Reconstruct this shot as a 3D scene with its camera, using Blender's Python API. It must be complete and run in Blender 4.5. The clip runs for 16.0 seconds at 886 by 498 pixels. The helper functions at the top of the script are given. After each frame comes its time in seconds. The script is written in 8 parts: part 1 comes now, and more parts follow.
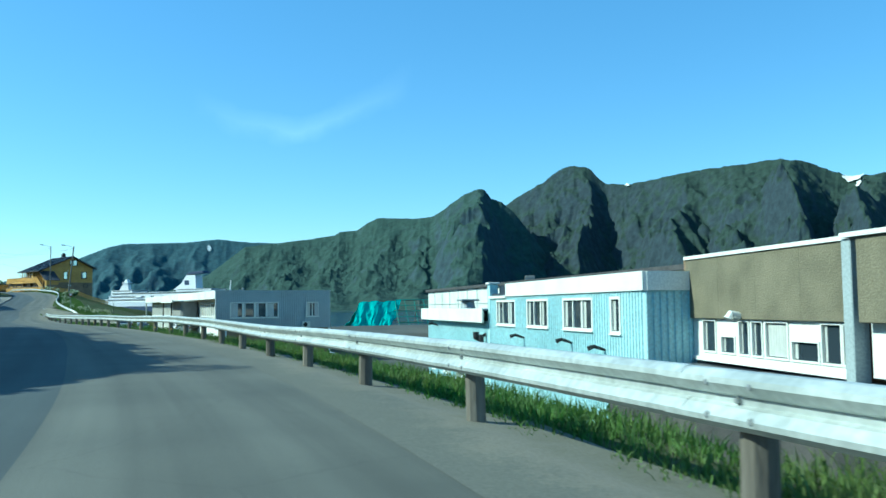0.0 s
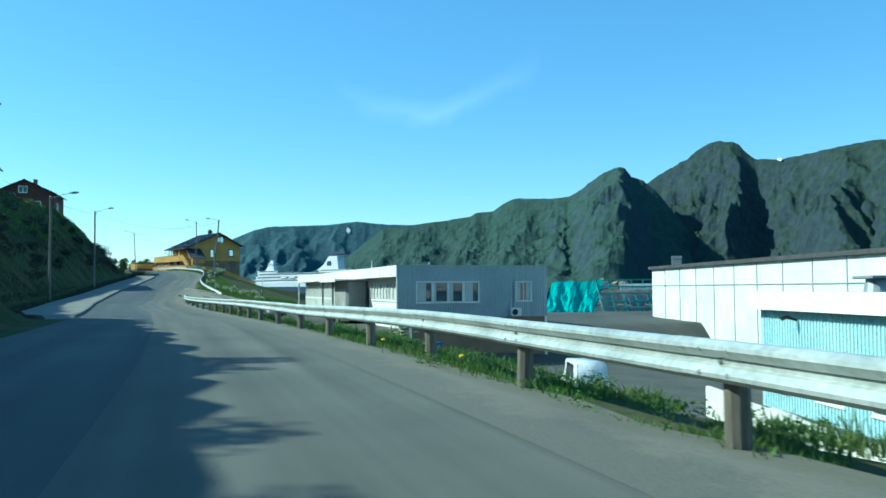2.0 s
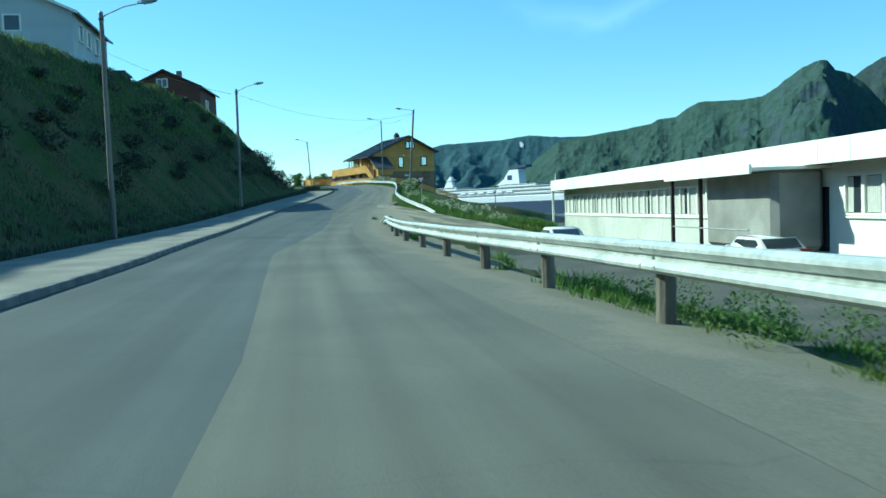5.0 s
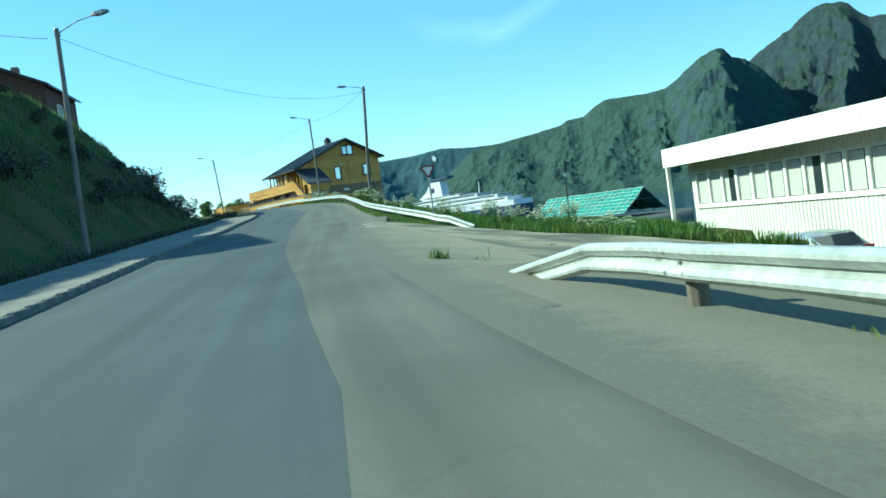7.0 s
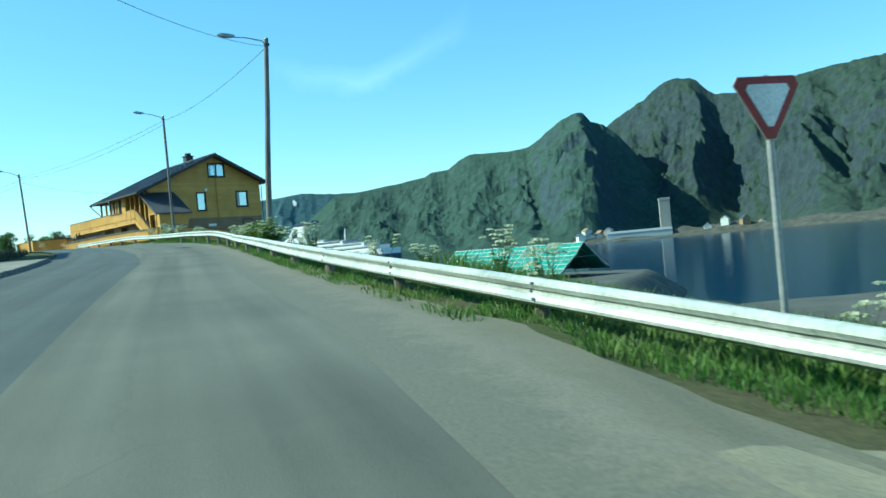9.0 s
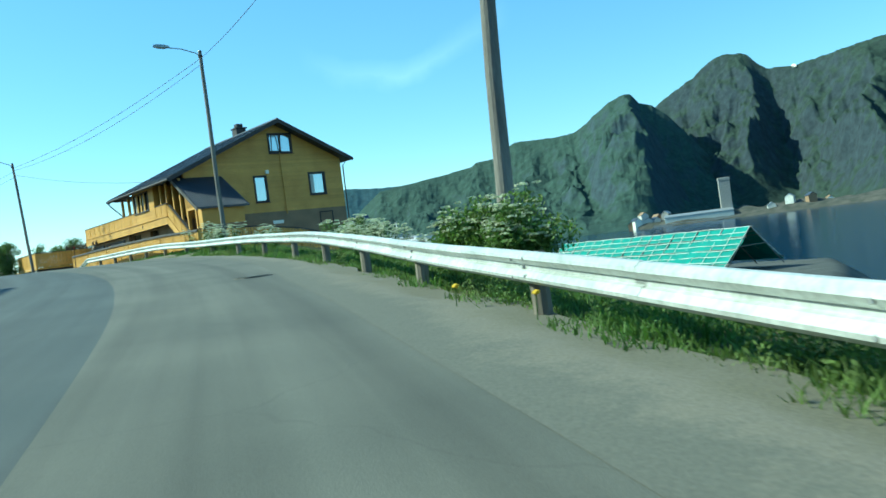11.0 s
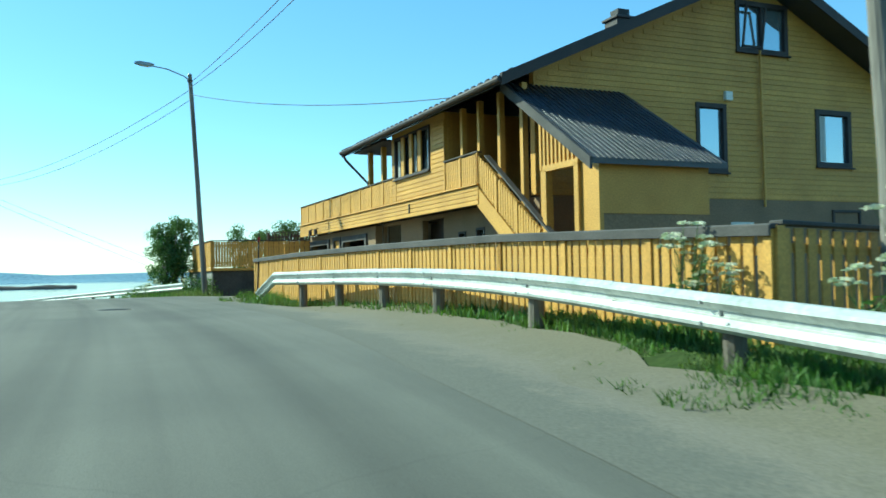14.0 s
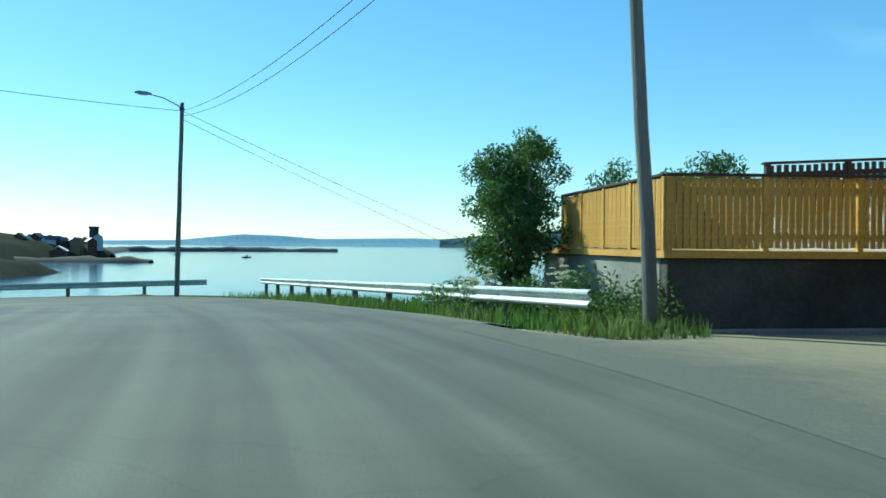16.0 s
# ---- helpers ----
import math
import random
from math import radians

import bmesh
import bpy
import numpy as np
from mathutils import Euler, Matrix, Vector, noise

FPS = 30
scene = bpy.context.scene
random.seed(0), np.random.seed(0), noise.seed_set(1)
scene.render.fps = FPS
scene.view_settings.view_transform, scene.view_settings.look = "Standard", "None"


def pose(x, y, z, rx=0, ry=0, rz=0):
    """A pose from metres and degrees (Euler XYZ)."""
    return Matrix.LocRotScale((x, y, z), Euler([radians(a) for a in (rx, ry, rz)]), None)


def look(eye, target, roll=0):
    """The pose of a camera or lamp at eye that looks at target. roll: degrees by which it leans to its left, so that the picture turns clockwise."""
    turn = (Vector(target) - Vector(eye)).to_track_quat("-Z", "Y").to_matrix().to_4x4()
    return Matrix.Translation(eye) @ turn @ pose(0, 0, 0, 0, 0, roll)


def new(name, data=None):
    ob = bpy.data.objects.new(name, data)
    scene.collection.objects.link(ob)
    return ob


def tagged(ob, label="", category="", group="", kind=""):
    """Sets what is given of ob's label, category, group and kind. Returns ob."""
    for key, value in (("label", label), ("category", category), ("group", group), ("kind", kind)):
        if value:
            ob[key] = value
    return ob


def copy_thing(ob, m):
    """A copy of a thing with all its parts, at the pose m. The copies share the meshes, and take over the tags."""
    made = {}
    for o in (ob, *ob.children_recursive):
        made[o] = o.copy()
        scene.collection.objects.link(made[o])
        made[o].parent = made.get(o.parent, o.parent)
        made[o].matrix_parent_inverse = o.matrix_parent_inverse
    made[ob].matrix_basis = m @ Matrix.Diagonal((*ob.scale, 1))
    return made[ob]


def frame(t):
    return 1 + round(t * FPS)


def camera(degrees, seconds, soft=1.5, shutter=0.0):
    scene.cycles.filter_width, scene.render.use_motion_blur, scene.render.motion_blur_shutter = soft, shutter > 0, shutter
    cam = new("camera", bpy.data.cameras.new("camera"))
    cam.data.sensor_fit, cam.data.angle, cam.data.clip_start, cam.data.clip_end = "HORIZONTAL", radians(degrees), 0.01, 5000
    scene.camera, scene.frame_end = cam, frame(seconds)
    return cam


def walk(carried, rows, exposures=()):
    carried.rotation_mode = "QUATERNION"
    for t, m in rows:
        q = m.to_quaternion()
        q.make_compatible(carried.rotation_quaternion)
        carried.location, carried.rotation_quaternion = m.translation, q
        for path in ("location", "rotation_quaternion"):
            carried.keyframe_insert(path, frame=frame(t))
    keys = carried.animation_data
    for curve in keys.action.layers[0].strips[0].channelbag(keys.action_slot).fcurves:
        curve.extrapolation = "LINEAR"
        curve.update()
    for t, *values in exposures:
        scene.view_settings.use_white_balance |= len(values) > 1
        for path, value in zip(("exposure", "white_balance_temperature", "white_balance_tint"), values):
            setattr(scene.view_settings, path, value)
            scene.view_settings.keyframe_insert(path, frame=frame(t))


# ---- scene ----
# ---------------------------------------------------------------- camera
DEG = 55.54
PATH = [
    (0.0, pose(0.000, 0.000, 0.000, 93.900, 0.561, -0.000)),
    (0.5, pose(-1.982, 6.002, 0.024, 94.110, 0.214, 2.396)),
    (1.0, pose(-4.342, 11.745, 0.043, 93.962, 0.061, 5.350)),
    (1.5, pose(-6.842, 17.712, 0.010, 92.277, -0.225, 6.908)),
    (2.0, pose(-9.756, 24.041, 0.058, 92.706, 0.307, 9.070)),
    (2.5, pose(-12.937, 30.573, 0.072, 92.909, 1.999, 11.044)),
    (3.0, pose(-16.210, 37.004, 0.044, 94.239, 1.143, 14.199)),
    (3.5, pose(-19.477, 43.651, 0.074, 91.136, 2.373, 17.256)),
    (4.0, pose(-23.023, 50.521, 0.049, 88.112, 2.098, 19.185)),
    (4.2, pose(-24.432, 53.278, 0.032, 87.892, 2.157, 19.384)),
    (5.0, pose(-30.654, 64.404, -0.079, 87.177, 2.051, 20.794)),
    (5.6, pose(-35.625, 72.911, -0.131, 86.657, 2.405, 20.715)),
    (6.3, pose(-41.506, 83.062, -0.096, 85.948, 3.932, 17.946)),
    (6.5, pose(-43.145, 86.018, -0.053, 85.696, 4.739, 16.291)),
    (7.0, pose(-47.198, 93.315, 0.084, 87.892, 7.850, 15.164)),
    (7.2, pose(-48.609, 96.383, 0.144, 88.298, 6.978, 9.570)),
    (7.5, pose(-50.838, 101.074, 0.259, 87.847, 7.932, 6.165)),
    (8.0, pose(-54.152, 108.731, 0.564, 88.551, 6.283, 5.565)),
    (8.5, pose(-57.181, 115.983, 0.952, 90.126, 6.201, 6.551)),
    (8.6, pose(-57.731, 117.396, 1.014, 90.156, 6.808, 6.973)),
    (8.7, pose(-58.301, 118.792, 1.079, 90.214, 6.286, 6.648)),
    (9.4, pose(-62.375, 128.170, 1.583, 90.029, 5.219, 4.945)),
    (10.1, pose(-66.353, 137.094, 2.123, 89.573, 6.384, 4.943)),
    (10.8, pose(-69.982, 145.795, 2.644, 89.614, 7.492, 7.337)),
    (11.0, pose(-70.909, 148.282, 2.778, 89.859, 7.377, 8.590)),
    (11.5, pose(-73.461, 154.326, 3.119, 90.420, 7.729, 8.326)),
    (11.6, pose(-73.993, 155.518, 3.185, 90.477, 8.045, 8.944)),
    (12.0, pose(-76.140, 160.123, 3.482, 88.864, 7.339, 8.289)),
    (12.5, pose(-78.841, 165.639, 3.863, 90.029, 5.405, 10.747)),
    (13.0, pose(-81.840, 170.814, 4.173, 91.276, 2.712, 14.251)),
    (13.5, pose(-85.249, 175.993, 4.515, 91.808, 2.199, 18.617)),
    (14.0, pose(-88.925, 180.289, 4.854, 91.629, 1.039, 23.663)),
    (14.5, pose(-92.923, 184.675, 5.168, 90.810, 0.588, 28.525)),
    (15.0, pose(-97.506, 189.161, 5.218, 90.296, 0.007, 31.785)),
    (15.5, pose(-102.204, 193.360, 5.264, 90.409, -0.499, 36.362)),
    (16.0, pose(-107.269, 197.709, 5.319, 89.670, -0.467, 40.068)),
]

cam = camera(DEG, 16.0, soft=1.6, shutter=0.07)
walk(cam, PATH, exposures=((0.0, 0.42, 5350, -20), (4.2, 0.44, 5450, -22), (6.5, 0.7, 5900, -24), (12.5, 0.7, 5950, -24), (14.2, 0.68, 6100, -22), (15.5, 0.36, 5700, -20), (16.0, 0.3, 5700, -20)))

# ---------------------------------------------------------------- light
from mathutils.bvhtree import BVHTree
SUN_EL, SUN_AZ = radians(37.5), radians(-93.0)      # azimuth from +y towards +x
SUN_DIR = Vector((math.sin(SUN_AZ) * math.cos(SUN_EL), math.cos(SUN_AZ) * math.cos(SUN_EL), math.sin(SUN_EL)))
world = bpy.data.worlds.new("sky")
scene.world = world
world.use_nodes = True
wn = world.node_tree.nodes
sky = wn.new("ShaderNodeTexSky")
sky.sky_type = "NISHITA"
sky.sun_disc = False
sky.sun_elevation, sky.sun_rotation = SUN_EL, SUN_AZ
sky.air_density, sky.dust_density, sky.ozone_density = 1.0, 0.15, 3.6
wn["Background"].inputs["Strength"].default_value = 0.14
vivid = wn.new("ShaderNodeHueSaturation")
vivid.inputs["Hue"].default_value, vivid.inputs["Saturation"].default_value = 0.503, 1.13
world.node_tree.links.new(sky.outputs[0], vivid.inputs["Color"])
even = wn.new("ShaderNodeMixRGB")          # thin haze evens the sky out
even.inputs[0].default_value, even.inputs[2].default_value = 0.22, (1.32, 3.15, 5.75, 1)
world.node_tree.links.new(vivid.outputs[0], even.inputs[1])


def sky_math(op, a, b=None):
    n = wn.new("ShaderNodeMath")
    n.operation = op
    for k, v in enumerate((a, b)):
        if isinstance(v, (int, float)):
            n.inputs[k].default_value = v
        elif v is not None:
            world.node_tree.links.new(v, n.inputs[k])
    return n.outputs[0]


# one thin wisp of high cloud: a shallow bow about its own middle
wtc = wn.new("ShaderNodeTexCoord")
wno = wn.new("ShaderNodeTexNoise")
wno.inputs["Scale"].default_value, wno.inputs["Detail"].default_value = 14.0, 5
world.node_tree.links.new(wtc.outputs["Generated"], wno.inputs["Vector"])
WISP = pose(0, 0, 0, 13.0, 0, 10.5).to_3x3()
axis = []
for col in (0, 2):
    n = wn.new("ShaderNodeVectorMath")
    n.operation = "DOT_PRODUCT"
    n.inputs[1].default_value = WISP.col[col]
    world.node_tree.links.new(wtc.outputs["Generated"], n.inputs[0])
    axis.append(n.outputs["Value"])
across, above = axis
bow = sky_math("ADD", sky_math("MULTIPLY", sky_math("MULTIPLY", across, across), 2.89), sky_math("MULTIPLY", across, 0.032))
off = sky_math("ABSOLUTE", sky_math("ADD", sky_math("ADD", sky_math("SUBTRACT", above, bow), 0.0175), sky_math("MULTIPLY", sky_math("SUBTRACT", wno.outputs[0], 0.5), 0.05)))
thick = sky_math("MAXIMUM", sky_math("SUBTRACT", 1.0, sky_math("DIVIDE", off, 0.021)), 0.0)
ends = sky_math("MAXIMUM", sky_math("SUBTRACT", 1.0, sky_math("POWER", sky_math("DIVIDE", sky_math("SUBTRACT", across, 0.02), 0.125), 2.0)), 0.0)
front = sky_math("MULTIPLY", sky_math("MULTIPLY", sky_math("MULTIPLY", thick, ends), wno.outputs[0]), 0.3)
wmx = wn.new("ShaderNodeMixRGB")
wmx.inputs[2].default_value = (4.6, 6.2, 7.4, 1)
world.node_tree.links.new(front, wmx.inputs[0])
world.node_tree.links.new(even.outputs[0], wmx.inputs[1])
world.node_tree.links.new(wmx.outputs[0], wn["Background"].inputs[0])
sun_lamp = bpy.data.lights.new("sun", "SUN")
sun_lamp.energy, sun_lamp.angle, sun_lamp.color = 5.0, radians(0.53), (1.0, 0.95, 0.86)
sun = new("sun", sun_lamp)
sun.matrix_world = look((0, 0, 60), Vector((0, 0, 60)) - SUN_DIR)


# ---------------------------------------------------------------- materials
def shader(name, colour, rough=0.8, second=None, scale=3.0, fine=40.0, bump=0.15, metal=0.0, mix=0.6, spec=0.4, island=0.0, stretch=None, objrand=0.0):
    """A surface with two scales of variation, a second colour in patches and fine relief."""
    m = bpy.data.materials.new(name)
    m.use_nodes = True
    nt = m.node_tree
    nd, ln = nt.nodes, nt.links
    b = nd["Principled BSDF"]
    b.inputs["Roughness"].default_value = rough
    b.inputs["Metallic"].default_value = metal
    b.inputs["Specular IOR Level"].default_value = spec
    tc = nd.new("ShaderNodeTexCoord")
    mp = nd.new("ShaderNodeMapping")
    if stretch:
        mp.inputs["Scale"].default_value = stretch
    ln.new(tc.outputs["Object"], mp.inputs[0])
    big = nd.new("ShaderNodeTexNoise")
    big.inputs["Scale"].default_value, big.inputs["Detail"].default_value = scale, 5
    tiny = nd.new("ShaderNodeTexNoise")
    tiny.inputs["Scale"].default_value, tiny.inputs["Detail"].default_value = fine, 4
    ln.new(mp.outputs[0], big.inputs["Vector"])
    ln.new(mp.outputs[0], tiny.inputs["Vector"])
    ramp = nd.new("ShaderNodeValToRGB")
    c2 = second or tuple(c * 0.72 for c in colour)
    ramp.color_ramp.elements[0].color = (*colour, 1)
    ramp.color_ramp.elements[1].color = (*c2, 1)
    ramp.color_ramp.elements[0].position, ramp.color_ramp.elements[1].position = 0.5 - mix * 0.25, 0.5 + mix * 0.3
    ln.new(big.outputs[0], ramp.inputs[0])
    hsv = nd.new("ShaderNodeHueSaturation")
    mr = nd.new("ShaderNodeMapRange")
    mr.inputs[1].default_value, mr.inputs[2].default_value, mr.inputs[3].default_value, mr.inputs[4].default_value = 0.3, 0.7, 0.82, 1.16
    ln.new(tiny.outputs[0], mr.inputs[0])
    value = mr.outputs[0]
    if island or objrand:
        src = nd.new("ShaderNodeNewGeometry").outputs["Random Per Island"] if island else nd.new("ShaderNodeObjectInfo").outputs["Random"]
        r2 = nd.new("ShaderNodeMapRange")
        a = island or objrand
        r2.inputs[3].default_value, r2.inputs[4].default_value = 1 - a, 1 + a
        ln.new(src, r2.inputs[0])
        mul = nd.new("ShaderNodeMath")
        mul.operation = "MULTIPLY"
        ln.new(value, mul.inputs[0])
        ln.new(r2.outputs[0], mul.inputs[1])
        value = mul.outputs[0]
    ln.new(value, hsv.inputs["Value"])
    ln.new(ramp.outputs[0], hsv.inputs["Color"])
    ln.new(hsv.outputs[0], b.inputs["Base Color"])
    if bump:
        bp = nd.new("ShaderNodeBump")
        bp.inputs["Strength"].default_value, bp.inputs["Distance"].default_value = bump, 0.03
        ln.new(tiny.outputs[0], bp.inputs["Height"])
        ln.new(bp.outputs[0], b.inputs["Normal"])
    return m


def glass_dark(name, tint=(0.03, 0.04, 0.05)):
    m = bpy.data.materials.new(name)
    m.use_nodes = True
    b = m.node_tree.nodes["Principled BSDF"]
    b.inputs["Base Color"].default_value = (*tint, 1)
    b.inputs["Roughness"].default_value = 0.04
    b.inputs["Specular IOR Level"].default_value = 0.8
    return m


M = {}


def asphalt(name, dark, pale, rough):
    """Worn asphalt: stone speckle, patches, long wheel streaks along the road and fine cracks."""
    m = shader(name, pale, rough, dark, 0.35, 90, 0.14, mix=0.7)
    nd, ln = m.node_tree.nodes, m.node_tree.links
    b = nd["Principled BSDF"]
    base = b.inputs["Base Color"].links[0].from_socket
    uv = nd.new("ShaderNodeUVMap")
    mp = nd.new("ShaderNodeMapping")
    mp.inputs["Scale"].default_value = (1.6, 0.035, 1)
    streak = nd.new("ShaderNodeTexNoise")
    streak.inputs["Scale"].default_value, streak.inputs["Detail"].default_value = 1.0, 4
    ln.new(uv.outputs[0], mp.inputs[0])
    ln.new(mp.outputs[0], streak.inputs["Vector"])
    r1 = nd.new("ShaderNodeMapRange")
    r1.inputs[1].default_value, r1.inputs[2].default_value, r1.inputs[3].default_value, r1.inputs[4].default_value = 0.32, 0.68, 0.72, 1.22
    ln.new(streak.outputs[0], r1.inputs[0])
    warp = nd.new("ShaderNodeTexNoise")
    warp.inputs["Scale"].default_value, warp.inputs["Detail"].default_value = 0.8, 3
    tc = nd.new("ShaderNodeTexCoord")
    ln.new(tc.outputs["Object"], warp.inputs["Vector"])
    mixv = nd.new("ShaderNodeMixRGB")
    mixv.inputs[0].default_value = 0.45
    ln.new(tc.outputs["Object"], mixv.inputs[1])
    ln.new(warp.outputs["Color"], mixv.inputs[2])
    cell = nd.new("ShaderNodeTexVoronoi")
    cell.feature = "DISTANCE_TO_EDGE"
    cell.inputs["Scale"].default_value = 0.42
    ln.new(mixv.outputs[0], cell.inputs["Vector"])
    crack = nd.new("ShaderNodeMapRange")
    crack.inputs[1].default_value, crack.inputs[2].default_value, crack.inputs[3].default_value, crack.inputs[4].default_value = 0.0, 0.004, 0.86, 1.0
    ln.new(cell.outputs["Distance"], crack.inputs[0])
    mul = nd.new("ShaderNodeMath")
    mul.operation = "MULTIPLY"
    ln.new(r1.outputs[0], mul.inputs[0])
    ln.new(crack.outputs[0], mul.inputs[1])
    hs = nd.new("ShaderNodeHueSaturation")
    ln.new(mul.outputs[0], hs.inputs["Value"])
    ln.new(base, hs.inputs["Color"])
    ln.new(hs.outputs[0], b.inputs["Base Color"])
    return m


def worn_edge(name, inner, middle, outer):
    """Ground that changes across its width (UV x from 0 to 1) with a ragged, dusty passage."""
    m = shader(name, middle, 0.95, middle, 0.6, 36, 0.15)
    nd, ln = m.node_tree.nodes, m.node_tree.links
    b = nd["Principled BSDF"]
    hsv = b.inputs["Base Color"].links[0].from_node
    uv, sep, tc = nd.new("ShaderNodeUVMap"), nd.new("ShaderNodeSeparateXYZ"), nd.new("ShaderNodeTexCoord")
    ln.new(uv.outputs[0], sep.inputs[0])
    total = sep.outputs["X"]
    for scale, amount in ((0.55, 0.75), (3.2, 0.5), (14.0, 0.35)):
        n = nd.new("ShaderNodeTexNoise")
        n.inputs["Scale"].default_value, n.inputs["Detail"].default_value = scale, 4
        ln.new(tc.outputs["Object"], n.inputs["Vector"])
        k = nd.new("ShaderNodeMath")
        k.operation = "MULTIPLY_ADD"
        k.inputs[1].default_value, k.inputs[2].default_value = amount, -amount / 2
        ln.new(n.outputs[0], k.inputs[0])
        a = nd.new("ShaderNodeMath")
        ln.new(total, a.inputs[0])
        ln.new(k.outputs[0], a.inputs[1])
        total = a.outputs[0]
    ramp = nd.new("ShaderNodeValToRGB")
    e = ramp.color_ramp.elements
    e[0].position, e[0].color = 0.22, (*inner, 1)
    e[1].position, e[1].color = 0.86, (*outer, 1)
    q = e.new(0.5)
    q.color = (*middle, 1)
    ln.new(total, ramp.inputs[0])
    ln.new(ramp.outputs[0], hsv.inputs["Color"])
    return m


M["asphalt"] = asphalt("asphalt", (0.045, 0.055, 0.053), (0.066, 0.075, 0.07), 0.8)
M["asphalt_old"] = asphalt("old asphalt", (0.082, 0.083, 0.067), (0.118, 0.117, 0.093), 0.85)
M["edge"] = worn_edge("dusty road edge with soil", (0.112, 0.111, 0.088), (0.165, 0.152, 0.115), (0.135, 0.125, 0.083))
M["drive_edge"] = worn_edge("asphalt crumbling into gravel", (0.112, 0.111, 0.088), (0.165, 0.152, 0.108), (0.25, 0.222, 0.145))
M["paving"] = shader("concrete pavement", (0.22, 0.21, 0.175), 0.9, (0.14, 0.135, 0.115), 0.7, 40, 0.3)
M["kerb"] = shader("granite kerb", (0.2, 0.2, 0.19), 0.85, (0.12, 0.12, 0.115), 2, 60, 0.4, objrand=0.15)
M["gravel"] = shader("gravel", (0.29, 0.255, 0.165), 0.95, (0.115, 0.108, 0.07), 0.42, 22, 0.12, mix=0.3)
M["soil"] = shader("grassy soil", (0.045, 0.07, 0.02), 0.95, (0.085, 0.078, 0.04), 0.45, 9, 0.8, mix=0.5, spec=0.08)
M["quay"] = shader("dark quay gravel", (0.085, 0.085, 0.075), 0.95, (0.05, 0.055, 0.045), 0.4, 10, 0.8)
M["rock"] = shader("grey rock", (0.1, 0.095, 0.08), 0.9, (0.05, 0.056, 0.045), 0.1, 1.2, 0.8, spec=0.1)
M["grass"] = shader("grass blades", (0.068, 0.145, 0.027), 0.7, (0.13, 0.17, 0.046), 0.5, 5, 0, island=0.4)


def thin_leaf(m, share, boost):
    """Let part of the light pass through blades and leaves."""
    nd, ln = m.node_tree.nodes, m.node_tree.links
    b = nd["Principled BSDF"]
    out = nd["Material Output"]
    tr = nd.new("ShaderNodeBsdfTranslucent")
    hs = nd.new("ShaderNodeHueSaturation")
    hs.inputs["Value"].default_value, hs.inputs["Saturation"].default_value = boost, 1.1
    ln.new(b.inputs["Base Color"].links[0].from_socket, hs.inputs["Color"])
    ln.new(hs.outputs[0], tr.inputs["Color"])
    mx = nd.new("ShaderNodeMixShader")
    mx.inputs[0].default_value = share
    ln.new(b.outputs[0], mx.inputs[1])
    ln.new(tr.outputs[0], mx.inputs[2])
    ln.new(mx.outputs[0], out.inputs["Surface"])
    return m


M["leaf"] = shader("green leaves", (0.06, 0.12, 0.03), 0.65, (0.1, 0.16, 0.045), 0.8, 5, 0, island=0.35)
# darker copy of the leaf greens, for the hill's shaded side
M["leaf_shaded"] = shader("leaves darkened for shade", (0.026, 0.044, 0.024), 0.65, (0.05, 0.058, 0.032), 0.8, 5, 0, island=0.35)
for k in ("grass", "leaf"):
    thin_leaf(M[k], 0.3, 1.4)
M["umbel"] = thin_leaf(shader("cream flower umbels", (0.62, 0.62, 0.5), 0.8, (0.4, 0.47, 0.27), 4, 20, 0, island=0.2), 0.4, 1.1)
M["yellow_flower"] = shader("yellow petals", (0.75, 0.5, 0.03), 0.7)
M["galv"] = shader("galvanised steel", (0.56, 0.59, 0.56), 0.45, (0.36, 0.39, 0.365), 1.6, 14, 0.1, mix=0.8, metal=0.3, objrand=0.06)
M["galv_dull"] = shader("dull galvanised steel", (0.36, 0.38, 0.38), 0.55, (0.27, 0.28, 0.28), 2, 25, 0.06, metal=0.5)
M["post_wood"] = shader("weathered wood", (0.19, 0.17, 0.135), 0.9, (0.095, 0.082, 0.065), 2.5, 30, 0.4, stretch=(1, 1, 0.15))
M["pole_wood"] = shader("weathered pole wood", (0.21, 0.2, 0.175), 0.9, (0.11, 0.1, 0.088), 3, 40, 0.4, stretch=(1, 1, 0.08))
M["ochre"] = shader("ochre painted boards", (0.56, 0.318, 0.07), 0.6, (0.45, 0.245, 0.05), 0.8, 30, 0.1, objrand=0.08)
M["plum"] = shader("dark brown paint, also for recess shade", (0.045, 0.035, 0.032), 0.6, (0.03, 0.025, 0.023), 1.5, 30, 0.1)
M["grey_cap"] = shader("weathered grey capping board", (0.08, 0.076, 0.072), 0.8, (0.045, 0.044, 0.043), 2, 40, 0.2)
M["plinth"] = shader("brown rendered wall", (0.27, 0.185, 0.11), 0.9, (0.2, 0.14, 0.085), 0.8, 25, 0.3)
# the blue in this colour stands partly for reflected sky
M["roof"] = shader("dark roof sheets", (0.05, 0.058, 0.074), 0.38, (0.036, 0.042, 0.052), 1, 30, 0.06)
M["white"] = shader("white painted boards", (0.82, 0.81, 0.71), 0.55, (0.7, 0.71, 0.67), 0.6, 25, 0.08)
M["white_dirty"] = shader("weathered white panels", (0.74, 0.74, 0.66), 0.6, (0.58, 0.59, 0.5), 0.35, 15, 0.1)
M["greywall"] = shader("grey corrugated sheets", (0.36, 0.405, 0.4), 0.6, (0.3, 0.34, 0.335), 0.5, 15, 0.06)
